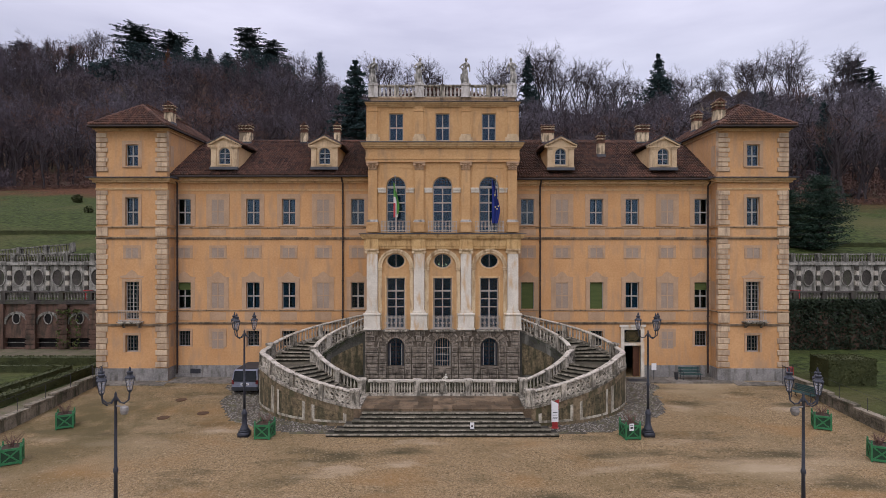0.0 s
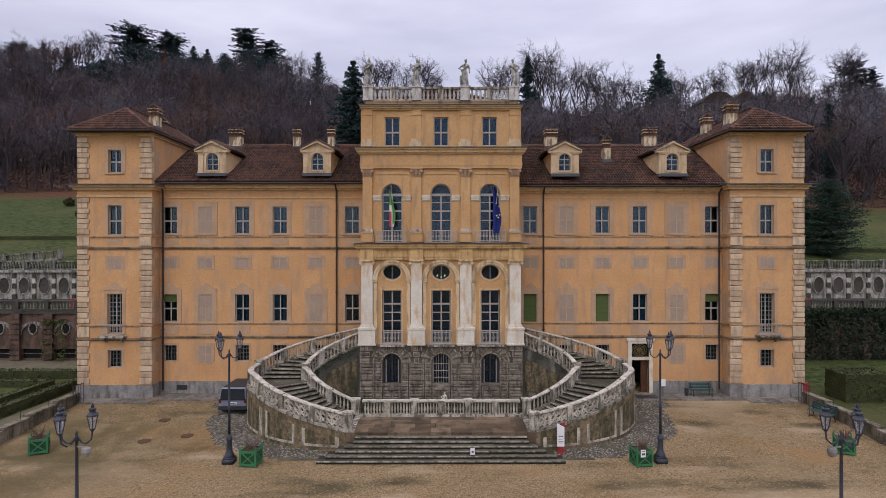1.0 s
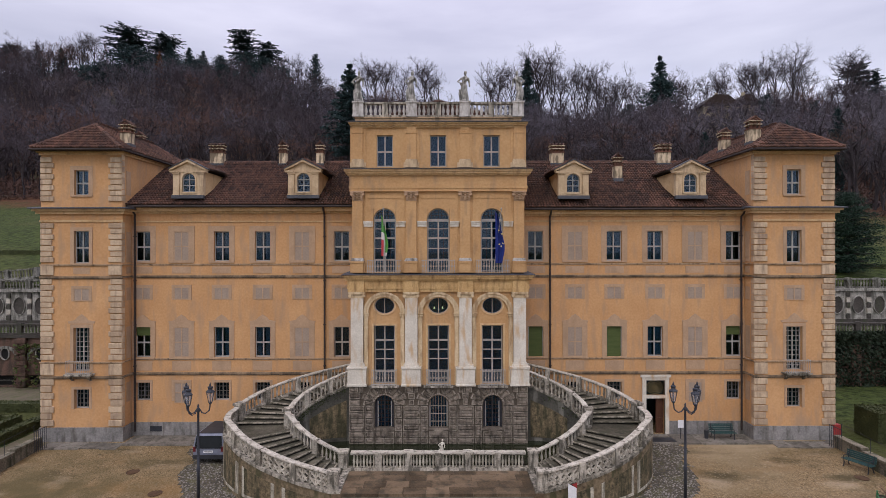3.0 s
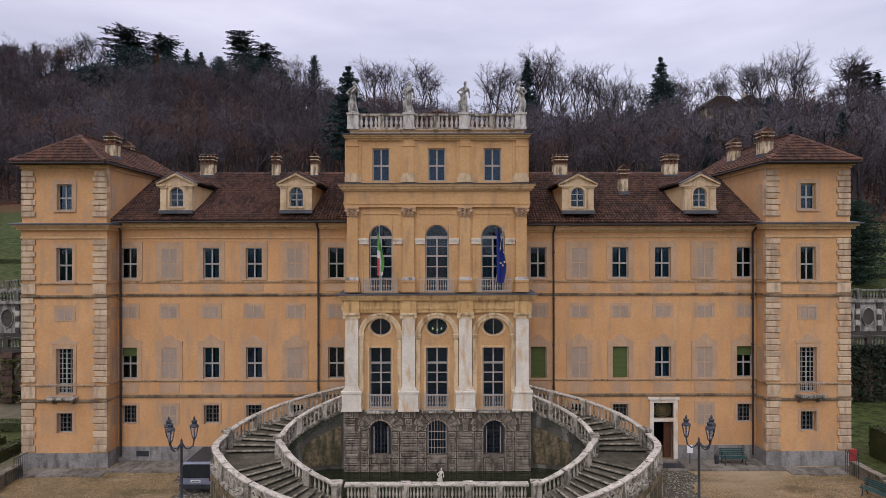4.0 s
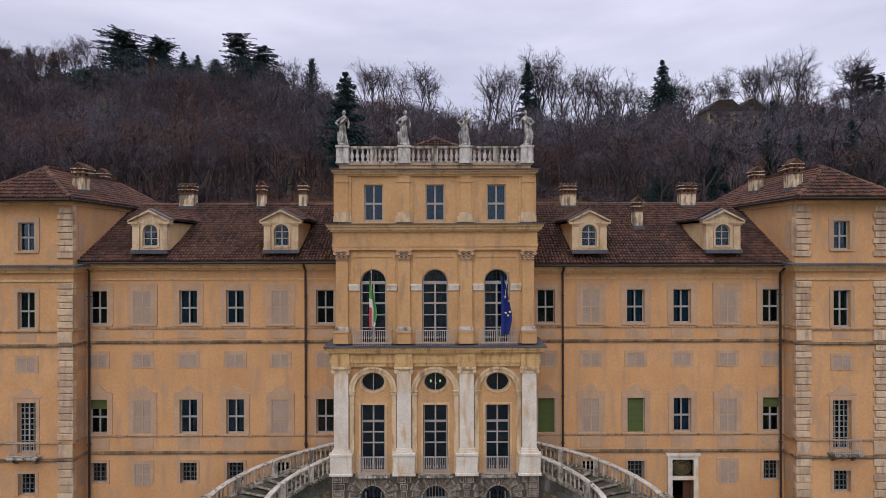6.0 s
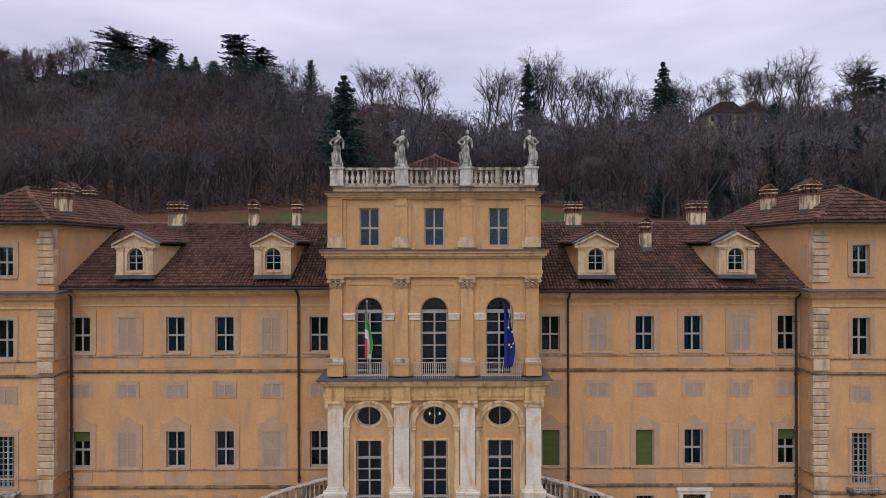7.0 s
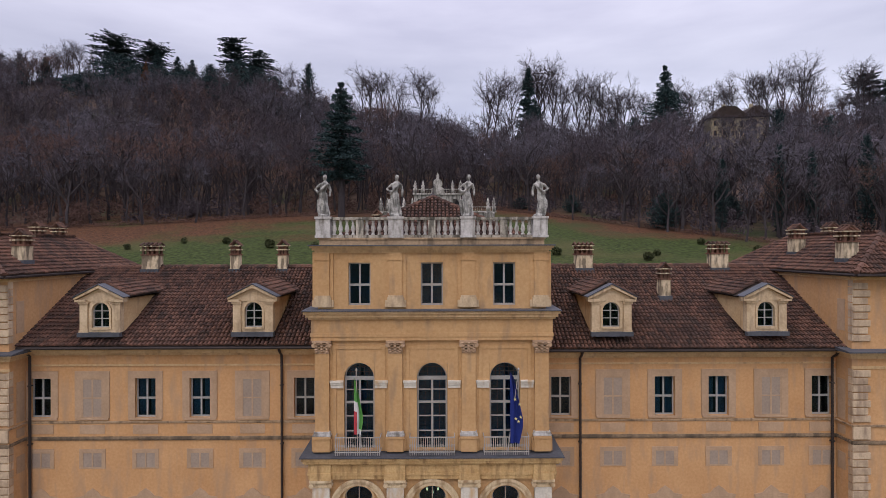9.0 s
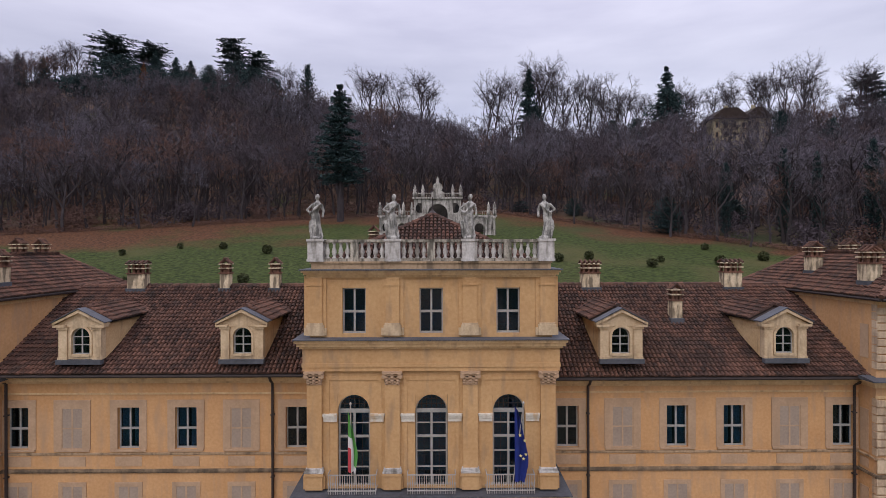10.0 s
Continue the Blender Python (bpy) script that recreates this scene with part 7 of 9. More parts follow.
for s in (-1, 1):
    a, b = sorted((s * 24.0, s * 62.0))
    # lower terrace wall
    low = thing("terrace_wall", "tall brown brick arcade wall below the terrace" if s < 0 else "tall terrace wall overgrown with dark ivy", "wall", kind="structure")
    bm = bmesh.new()
    bays = [s * (27.0 + 3.2 * k) for k in range(11)]
    pierced(bm, a, b, G - 0.2, 4.0, 15.5, 16.3, [(c - 1.2, c + 1.2, G + 0.15, G + 1.1) for c in bays] if s < 0 else [])
    part("wall_body", bm, BRICK, low)
    for c in bays if s < 0 else ():
        # Black panel set in each opening where there would only be shade.
        part("recess_shade_panel", boxes((c - 1.25, c + 1.25, 15.86, 15.96, G, G + 1.2)), SHADE_BLACK, low)
        part("recess_rail", boxes((c - 1.2, c + 1.2, 15.6, 15.63, G + 0.62, G + 0.66)), NICHE_MID, low)
    part("string_course", boxes((a, b, 15.3, 15.5, 3.75, 4.02)), NICHE_DARK, low)
    for k in range(12):
        x = s * (25.4 + 3.2 * k)
        part("pier", boxes((x - 0.42, x + 0.42, 15.18, 15.5, G, 3.75)), BRICK, low)
        for z in range(9):
            part("pier_block", boxes((x - 0.5, x + 0.5, 15.1, 15.18, G + 0.1 + 0.5 * z, G + 0.45 + 0.5 * z)), BRICK, low) if s < 0 and k < 6 else None
        c = x + s * 1.6
        bm = bmesh.new()
        o, i = arc(c, 1.7, 1.3, 0, math.pi, 12), arc(c, 1.7, 1.05, 0, math.pi, 12)
        for q in range(12):
            prism(bm, [o[q], o[q + 1], i[q + 1], i[q]], 15.36, 15.5)
        part("arch", bm, NICHE_MID, low)
        # Flat black disc on the wall face paints the oval's dark inside.
        bm = bmesh.new()
        prism(bm, arc(c, 2.3, 0.36, 0, 2 * math.pi, 14, 1.45)[:-1], 15.47, 15.49)
        part("oval_shade_disc", bm, SHADE_BLACK, low)
        bm = bmesh.new()
        o, i = arc(c, 2.3, 0.43, 0, 2 * math.pi, 16, 1.4)[:-1], arc(c, 2.3, 0.36, 0, 2 * math.pi, 16, 1.45)[:-1]
        for q in range(16):
            j = (q + 1) % 16
            prism(bm, [o[q], o[j], i[j], i[q]], 15.38, 15.5)
        part("oval_frame", bm, NICHE, low)
    lb = thing("terrace_balustrade", "mossy dark stone balustrade along the terrace edge", "balustrade", "terrace balustrades")
    long_balustrade(a, b, 15.75, 4.02, lb, True)
    # upper wall with oval niches
    up = thing("niche_wall", "grey and white stucco wall with a row of oval niches", "wall", kind="structure")
    part("wall_body", boxes((a, b, 20.5, 21.2, 3.8, 7.8)), NICHE, up)
    part("cornice", boxes((a, b, 20.3, 20.5, 7.55, 7.82)), NICHE, up)
    part("plinth", boxes((a, b, 20.36, 20.5, 3.9, 4.7)), NICHE_DARK, up)
    for k in range(17):
        c = s * (25.4 + 2.12 * k)
        bm = bmesh.new()
        prism(bm, arc(c, 6.15, 0.55, 0, 2 * math.pi, 18, 1.55)[:-1], 20.47, 20.53)
        part("niche", bm, NICHE_DARK, up)
        bm = bmesh.new()
        o, i = arc(c, 6.15, 0.63, 0, 2 * math.pi, 18, 1.5)[:-1], arc(c, 6.15, 0.55, 0, 2 * math.pi, 18, 1.55)[:-1]
        for q in range(18):
            j = (q + 1) % 18
            prism(bm, [o[q], o[j], i[j], i[q]], 20.38, 20.5)
        part("niche_frame", bm, NICHE, up)
        for z in range(5):
            x = c + s * 1.06
            part("pilaster_block", boxes((x - 0.2, x + 0.2, 20.36, 20.5, 4.75 + 0.56 * z, 5.2 + 0.56 * z)), NICHE_DARK if z % 2 == 0 else COPING, up)
    ub = thing("terrace_balustrade", "grey stone balustrade above the niche wall", "balustrade", "terrace balustrades")
    long_balustrade(a, b, 20.75, 7.82, ub)
rb = thing("terrace_balustrade", "grey stone balustrade of the ramp below the lawn", "balustrade", "terrace balustrades")
long_balustrade(-57, -42, 22.4, 8.75, rb)
part("ramp_wall", boxes((-57, -42, 22.2, 22.6, 6.9, 8.746)), NICHE_MID, rb)
rb.matrix_basis = Matrix.Translation((-44.5, 22.4, 8.75)) @ Matrix.Rotation(radians(-5), 4, "Y") @ Matrix.Translation((44.5, -22.4, -8.75)) @ rb.matrix_basis
tufts = []
for m, lo, hi, n in ((1, 0.6, 0.97, 46), (-1, 0.66, 0.9, 16)):
    line = offset_path("inner", 400, 0.24)
    for k in range(n):
        q = line[round(400 * (lo + (hi - lo) * (k + 0.5) / n))]
        d = 0.25 + 0.3 * abs(noise.noise((k * 0.7, m, 5)))
        tufts.append((m * q.x - 0.17, m * q.x + 0.17, q.y - 0.07, q.y + 0.07, q.z - 0.05 - d, q.z + 0.02))
clumps("wall_moss", tufts, 900, 0.04, MOSS, 55, "dark moss and ferns hanging on the basin wall", "moss")
IVYLEAF = surface("dark_ivy_leaf", (0.008, 0.016, 0.009), (0.03, 0.045, 0.024), 0.8, 9, 0.8, 0.3)
clumps("ivy", [(24.2, 62, 14.95, 15.5, G, 3.9), (24.2, 62, 15.0, 15.6, 3.0, 4.2)], 260, 0.15, IVYLEAF, 12, "dark ivy covering the terrace wall", "ivy")
clumps("climbing_shrub", [(-38.6, -36.4, 14.7, 15.3, G, 3.2), (-30.2, -28.2, 14.8, 15.3, 0.5, 3.4)], 45, 0.14, GRASS, 13, "straggling climbing shrubs on the arcade wall", "shrub")

# ---- furniture of the forecourt ----
LANTERN = bpy.data.materials.new("dull_lantern_glass")
LANTERN.use_nodes = True
_b = LANTERN.node_tree.nodes["Principled BSDF"]
_b.inputs["Base Color"].default_value, _b.inputs["Roughness"].default_value, _b.inputs["Alpha"].default_value = (0.42, 0.44, 0.50, 1), 0.2, 0.3
LAMPIRON = surface("blue_black_lamp_iron", (0.018, 0.021, 0.029), (0.05, 0.055, 0.068), 2, 14, 0.55, 0.1)


def street_lamp(x, y, turn, camera_dome, label, tall_by=1.05):
    z = court_z(y)
    lamp = thing("street_lamp", label, "street lamp", "forecourt lamps", at=(x, y, z))
    bm = bmesh.new()
    box(bm, -0.26, 0.26, -0.26, 0.26, 0.0, 0.22)
    box(bm, -0.22, 0.22, -0.22, 0.22, 0.22, 0.3)
    lathe(bm, [(0.22, 0.3), (0.24, 0.34), (0.2, 0.42), (0.18, 0.5), (0.14, 0.56), (0.12, 1.05), (0.15, 1.1), (0.15, 1.18), (0.1, 1.26), (0.08, 1.35)], 10)
    part("base", bm, LAMPIRON, lamp, "moulded cast-iron foot", True)
    bm = bmesh.new()
    lathe(bm, [(0.07, 1.35), (0.06, 2.5), (0.085, 2.55), (0.085, 2.65), (0.056, 2.7), (0.045, 5.0), (0.075, 5.04), (0.075, 5.14), (0.04, 5.2), (0.045, 5.27), (0.012, 5.36)], 9)
    part("pole", bm, LAMPIRON, lamp, "", True)
    for k in range(3):
        a = radians(turn + (0, 180, 245 if turn == 0 else 115)[k])
        c, s = math.cos(a), math.sin(a)
        bm = bmesh.new()
        pts = [(0.04, 5.15), (0.16, 4.98), (0.3, 4.95), (0.46, 5.08), (0.5, 5.36)]
        tube(bm, [(r * c, r * s, zz) for r, zz in pts], 0.028, 7)
        arm = part("arm", bm, LAMPIRON, lamp, "curved iron arm")
        bm = bmesh.new()
        lathe(bm, [(0.04, 5.34), (0.075, 5.39), (0.085, 5.42)], 6, 0.5 * c, 0.5 * s)
        for q in range(6):
            t = q * math.pi / 3
            tube(bm, [(0.5 * c + 0.078 * math.cos(t), 0.5 * s + 0.078 * math.sin(t), 5.41), (0.5 * c + 0.165 * math.cos(t), 0.5 * s + 0.165 * math.sin(t), 5.84)], 0.014, 4)
        lathe(bm, [(0.185, 5.83), (0.185, 5.87), (0.11, 5.93), (0.085, 5.97), (0.115, 6.02), (0.12, 6.06), (0.04, 6.09), (0.05, 6.14), (0.012, 6.24)], 6, 0.5 * c, 0.5 * s)
        part("lantern_frame", bm, LAMPIRON, arm)
        bm = bmesh.new()
        lathe(bm, [(0.072, 5.42), (0.155, 5.82)], 6, 0.5 * c, 0.5 * s)
        part("lantern_glass", bm, LANTERN, arm)
    if camera_dome:
        bm = bmesh.new()
        d = camera_dome
        tube(bm, [(0, 0, 4.86), (d * 0.32, -0.1, 4.86)], 0.03, 6)
        lathe(bm, [(0.02, 4.9), (0.13, 4.84), (0.145, 4.74), (0.11, 4.62), (0.03, 4.57)], 9, d * 0.36, -0.1)
        part("dome_camera", bm, PLINTH, lamp, "small grey dome camera")
    lamp.matrix_basis = Matrix.Translation((x, y, z)) @ Matrix.Diagonal((tall_by, tall_by, tall_by, 1))
    return lamp


street_lamp(-10.5, -10.75, 0, 0, "tall blue-grey iron lamp post with three lanterns by the stair")
street_lamp(10.9, -10.75, 180, 0, "tall blue-grey iron lamp post with three lanterns by the stair")
street_lamp(-10.95, -21.4, 0, 1, "tall blue-grey iron lamp post with a dome camera", 0.955)
street_lamp(12.05, -21.5, 180, -1, "tall blue-grey iron lamp post with a dome camera", 0.955)

GREEN = surface("dark_green_planter_panel", (0.008, 0.03, 0.014), (0.02, 0.056, 0.027), 1.5, 12, 0.6, 0.15, (0.012, 0.03, 0.016))
GREEN_DARK = surface("bright_green_painted_batten", (0.02, 0.12, 0.045), (0.045, 0.19, 0.08), 1.5, 12, 0.6, 0.1)
SOIL = surface("damp_soil", (0.03, 0.022, 0.015), (0.07, 0.05, 0.035), 3, 20, 0.95, 0.6)
PAPER = surface("white_printed_sheet", (0.62, 0.62, 0.62), (0.74, 0.74, 0.74), 2, 10, 0.7, 0.0)
INK = surface("grey_print", (0.06, 0.06, 0.06), (0.1, 0.1, 0.1), 2, 10, 0.8, 0.0)


def planter(x, y, turn, seed, label):
    w, h = 0.40, 0.82
    pl = thing("planter_box", label, "planter", "green planter boxes")
    for k in range(4):
        m = Matrix.Rotation(k * math.pi / 2, 4, "Z")
        bm = boxes((-w + 0.03, w - 0.03, -w + 0.015, -w + 0.04, 0.08, h - 0.05))
        bmesh.ops.transform(bm, matrix=m, verts=bm.verts)
        side = part("side_panel", bm, GREEN, pl)
        for zz in (0.1, h - 0.1):
            bm = boxes((-w + 0.04, w - 0.04, -w - 0.012, -w + 0.015, zz - 0.05, zz + 0.05))
            bmesh.ops.transform(bm, matrix=m, verts=bm.verts)
            part("rail", bm, GREEN_DARK, side)
        for s in (-1, 1):
            bm = boxes((-0.47, 0.47, -w - 0.01, -w + 0.014, -0.03, 0.03))
            bmesh.ops.transform(bm, matrix=Matrix.Translation((0, 0, h / 2)) @ Matrix.Rotation(s * 0.72, 4, "Y"), verts=bm.verts)
            bmesh.ops.transform(bm, matrix=m, verts=bm.verts)
            part("cross_batten", bm, GREEN_DARK, side)
        bm = bmesh.new()
        box(bm, -w - 0.02, -w + 0.06, -w - 0.02, -w + 0.06, 0.0, h + 0.03)
        lathe(bm, [(0.015, h + 0.03), (0.045, h + 0.08), (0.03, h + 0.13)], 7, -w + 0.02, -w + 0.02)
        bmesh.ops.transform(bm, matrix=m, verts=bm.verts)
        part("corner_post", bm, GREEN_DARK, pl)
    part("soil", boxes((-w + 0.04, w - 0.04, -w + 0.04, w - 0.04, 0.6, h - 0.08)), SOIL, pl)
    r = random.Random(seed)
    bm = bmesh.new()
    for k in range(26):
        a, q = r.uniform(0, 6.28), r.uniform(0.02, 0.16)
        tip = (r.uniform(0.25, 0.5) * math.cos(a), r.uniform(0.25, 0.5) * math.sin(a), h + r.uniform(0.25, 0.6))
        mid = (q * 1.6 * math.cos(a), q * 1.6 * math.sin(a), h + 0.12)
        tube(bm, [(q * math.cos(a), q * math.sin(a), h - 0.1), mid, tip], [0.014, 0.01, 0.005], 4)
    part("bare_shrub", bm, TWIG_C, pl, "leafless pruned shrub")
    pl.matrix_basis = pose(x, y, court_z(y), 0, 0, turn)
    return pl


plain = "green wooden planter box with cross battens and bare shrub"
planter(-9.35, -10.95, -4, 1, plain)
pf = planter(9.85, -11.0, 6, 2, "green wooden planter box with a white notice on it")
part("notice", boxes((-0.22, 0.02, -0.445, -0.425, 0.5, 0.86)), PAPER, pf, "white notice sheet")
part("print_bar", boxes((-0.18, -0.02, -0.449, -0.445, 0.77, 0.8), (-0.18, -0.02, -0.449, -0.445, 0.6, 0.7)), INK, pf)
for k, (x, y, t) in enumerate(((-20.95, -9.35, 28), (-19.95, -14.4, 30), (20.95, -9.5, -24), (20.5, -14.1, -26))):
    planter(x, y, t, 10 + k, plain)

# parked van, seen from behind
VANPAINT = surface("silver_blue_car_paint", (0.13, 0.145, 0.19), (0.20, 0.22, 0.28), 1.5, 6, 0.35, 0.0, spec=0.5)
VANGLASS = surface("tinted_car_glass", (0.006, 0.008, 0.010), (0.012, 0.015, 0.018), 1.5, 6, 0.2, 0.0, spec=0.2)
VANDARK = surface("black_car_roof_and_trim", (0.02, 0.022, 0.026), (0.04, 0.042, 0.048), 1.5, 6, 0.5, 0.0)
RUBBER = surface("black_rubber", (0.015, 0.015, 0.015), (0.03, 0.03, 0.03), 3, 20, 0.8, 0.1)
TAIL = surface("red_tail_lamp", (0.09, 0.01, 0.012), (0.14, 0.015, 0.015), 3, 20, 0.3, 0.0)
vx, vy, vz = -12.85, -4.2, court_z(-4.0)
van = thing("van", "small silver-grey van parked with its back to the forecourt", "van", at=(vx, vy, vz))
bm = bmesh.new()
prof = [(0.0, 0.35), (0.0, 0.95), (0.03, 1.0), (0.12, 1.52), (0.22, 1.6), (0.5, 1.64), (2.4, 1.62), (2.75, 1.54), (3.25, 1.08), (3.75, 0.98), (3.85, 0.85), (3.85, 0.35)]
lo = [bm.verts.new((-0.86 + (0.1 if z > 1.05 else 0.0), y, z)) for y, z in prof]
hi = [bm.verts.new((0.86 - (0.1 if z > 1.05 else 0.0), y, z)) for y, z in prof]
for k in range(len(prof)):
    j = (k + 1) % len(prof)
    bm.faces.new((lo[k], lo[j], hi[j], hi[k]))
bm.faces.new(lo)
bm.faces.new(hi[::-1])
bmesh.ops.bevel(bm, geom=bm.edges[:], offset=0.03, segments=2, affect="EDGES")
part("body", bm, VANPAINT, van)
bm = bmesh.new()
slab(bm, [(-0.77, -0.03), (0.77, -0.03), (0.7, 0.1), (-0.7, 0.1)], [0.9, 0.9, 1.55, 1.55], [0.92, 0.92, 1.57, 1.57])
part("rear_window", bm, VANGLASS, van, "dark rear window")
part("roof_panel", boxes((-0.68, 0.68, 0.35, 2.5, 1.625, 1.655)), VANDARK, van)
for s in (-1, 1):
    a, b = sorted((s * 0.765, s * 0.79))
    bm = bmesh.new()
    vs = [(0.55, 1.08), (2.9, 1.08), (2.6, 1.5), (0.6, 1.5)]
    l_, h_ = [bm.verts.new((a, y, z)) for y, z in vs], [bm.verts.new((b, y, z)) for y, z in vs]
    bm.faces.new(l_)
    bm.faces.new(h_[::-1])
    for k in range(4):
        bm.faces.new((l_[k], l_[(k + 1) % 4], h_[(k + 1) % 4], h_[k]))
    part("side_window", bm, VANGLASS, van)
    part("tail_lamp", boxes((min(s * 0.7, s * 0.85), max(s * 0.7, s * 0.85), -0.02, 0.02, 0.72, 1.0)), TAIL, van, "red tail lamp")
    part("mirror", boxes((min(s * 0.86, s * 1.0), max(s * 0.86, s * 1.0), 2.6, 2.7, 1.1, 1.3)), VANDARK, van)
    for yy in (0.75, 3.1):
        bm = bmesh.new()
        tube(bm, [(s * 0.68, yy, 0.3), (s * 0.88, yy, 0.3)], 0.3, 16)
        wheel = part("wheel", bm, RUBBER, van)
        bm = bmesh.new()
        tube(bm, [(s * 0.86, yy, 0.3), (s * 0.89, yy, 0.3)], 0.17, 12)
        part("rim", bm, IRON_PALE, wheel)
part("bumper", boxes((-0.84, 0.84, -0.07, 0.05, 0.32, 0.55)), VANDARK, van, "dark plastic bumper")
part("number_plate", boxes((-0.26, 0.26, -0.035, -0.008, 0.66, 0.78)), PAPER, van)
part("plate_bar", boxes((-0.2, 0.2, -0.04, -0.035, 0.7, 0.745)), INK, van)


def bench(x, y, turn, label):
    b = thing("bench", label, "bench", "forecourt benches")
    for k in range(4):
        part("seat_slat", boxes((-0.75, 0.75, -0.22 + 0.12 * k, -0.12 + 0.12 * k, 0.42, 0.45)), BENCHP, b)
    for k in range(4):
        part("back_slat", boxes((-0.75, 0.75, 0.25 + 0.02 * k, 0.275 + 0.02 * k, 0.5 + 0.1 * k, 0.58 + 0.1 * k)), BENCHP, b)
    for s in (-1, 1):
        bm = bmesh.new()
        tube(bm, [(s * 0.62, -0.22, 0.0), (s * 0.62, -0.16, 0.25), (s * 0.62, -0.2, 0.42), (s * 0.62, 0.2, 0.42), (s * 0.62, 0.34, 0.9)], 0.028, 6)
        tube(bm, [(s * 0.62, 0.2, 0.42), (s * 0.62, 0.2, 0.2), (s * 0.62, 0.3, 0.0)], 0.028, 6)
        tube(bm, [(s * 0.62, -0.2, 0.42), (s * 0.62, -0.22, 0.62), (s * 0.62, 0.26, 0.66)], 0.02, 6)
        part("leg", bm, IRON, b)
    b.matrix_basis = pose(x, y, court_z(y), 0, 0, turn)


BENCHP = surface("dark_green_bench_paint", (0.015, 0.045, 0.045), (0.03, 0.075, 0.07), 2, 14, 0.55, 0.1)
bench(17.6, -0.95, 0, "dark green slatted bench against the plinth")
bench(22.9, -5.0, -68, "dark green slatted bench near the low wall")

RED = surface("red_panel", (0.20, 0.02, 0.02), (0.32, 0.04, 0.035), 2, 10, 0.5, 0.0)
sg = thing("sign_stand", "white upright sign panel on a red base beside the steps", "sign", at=(6.22, -9.55, court_z(-9.55)))
bm = bmesh.new()
prism(bm, [(-0.2, 0.35), (0.18, 0.35), (0.18, 1.35), (-0.2, 1.55)], -0.02, 0.02)
part("panel", bm, PAPER, sg, "white panel with a cut corner")
bm = bmesh.new()
prism(bm, [(0.185, 1.0), (0.21, 1.0), (0.22, 1.6), (-0.02, 1.5), (0.185, 1.35)], 0.022, 0.04)
part("side_strip", bm, RED, sg)
part("foot", boxes((-0.2, 0.2, -0.12, 0.12, 0.0, 0.04), (-0.16, 0.14, -0.015, 0.015, 0.04, 0.35)), RED, sg)
part("text_bar", boxes((-0.12, 0.12, -0.026, -0.02, 0.86, 0.9)), INK, sg)
part("text_bar", boxes((-0.14, 0.13, -0.026, -0.02, 0.6, 0.62), (-0.14, 0.1, -0.026, -0.02, 0.53, 0.55), (-0.14, 0.12, -0.026, -0.02, 0.72, 0.74)), INK, sg)
ns = thing("step_notice", "small white notice standing on the front steps", "sign", at=(1.58, -10.62, PLAT - 0.147 * 5 + 0.004))
part("sheet", boxes((-0.11, 0.11, -0.01, 0.01, 0.03, 0.36)), PAPER, ns)
part("print_bar", boxes((-0.05, 0.05, -0.014, -0.01, 0.12, 0.22)), INK, ns)
part("foot", boxes((-0.1, 0.1, -0.08, 0.08, 0.0, 0.03)), IRON, ns)
es = thing("sign_post", "white information sign on a thin post near the door", "sign", at=(14.98, -0.95, court_z(-0.95)))
part("post", boxes((-0.02, 0.02, -0.02, 0.02, 0.0, 0.75)), IRON, es)
part("sheet", boxes((-0.17, 0.17, -0.035, -0.02, 0.72, 1.2)), PAPER, es)
tagged(part("door_mat", boxes((13.1, 14.5, -1.5, -0.75, 0.035, 0.062)), VANDARK), "dark door mat before the entrance", "mat")
bn = bmesh.new()
lathe(bn, [(0.11, 0.03), (0.14, 0.5), (0.155, 0.53), (0.12, 0.55)], 10, 16.62, -0.85)
tagged(part("waste_bin", bn, VANDARK), "small black waste bin by the bench", "bin")
rc = thing("fire_cabinet", "red metal cabinet on a post beside the tower", "cabinet", at=(24.55, -1.0, -0.8))
part("post", boxes((-0.05, 0.05, -0.05, 0.05, 0.0, 1.0)), IRON, rc)
part("box", boxes((-0.22, 0.22, -0.14, 0.14, 0.95, 1.75)), RED, rc)
for x in (-36.9, 36.7):
    rk = thing("red_box", "small red metal box standing on the garden terrace", "box", "red terrace boxes", at=(x, 17.2, 4.0))
    part("body", boxes((-0.32, 0.32, -0.25, 0.25, 0.0, 0.95)), RED, rk)
    part("lid", boxes((-0.36, 0.36, -0.29, 0.29, 0.95, 1.03)), RED, rk)
RUST = surface("rusty_manhole_iron", (0.045, 0.026, 0.014), (0.11, 0.06, 0.03), 3, 14, 0.8, 0.3)
for x, y in ((-16.2, -8.0), (-14.2, -7.3), (22.4, -5.9), (-16.6, -5.0)):
    bm = bmesh.new()
    z = court_z(y)
    lathe(bm, [(0.34, z - 0.05), (0.34, z + 0.022), (0.3, z + 0.026), (0.29, z + 0.018)], 18, x, y)
    ob = part("manhole_cover", bm, RUST)
    tagged(ob, "round rusty manhole cover in the gravel", "manhole cover", "manhole covers")

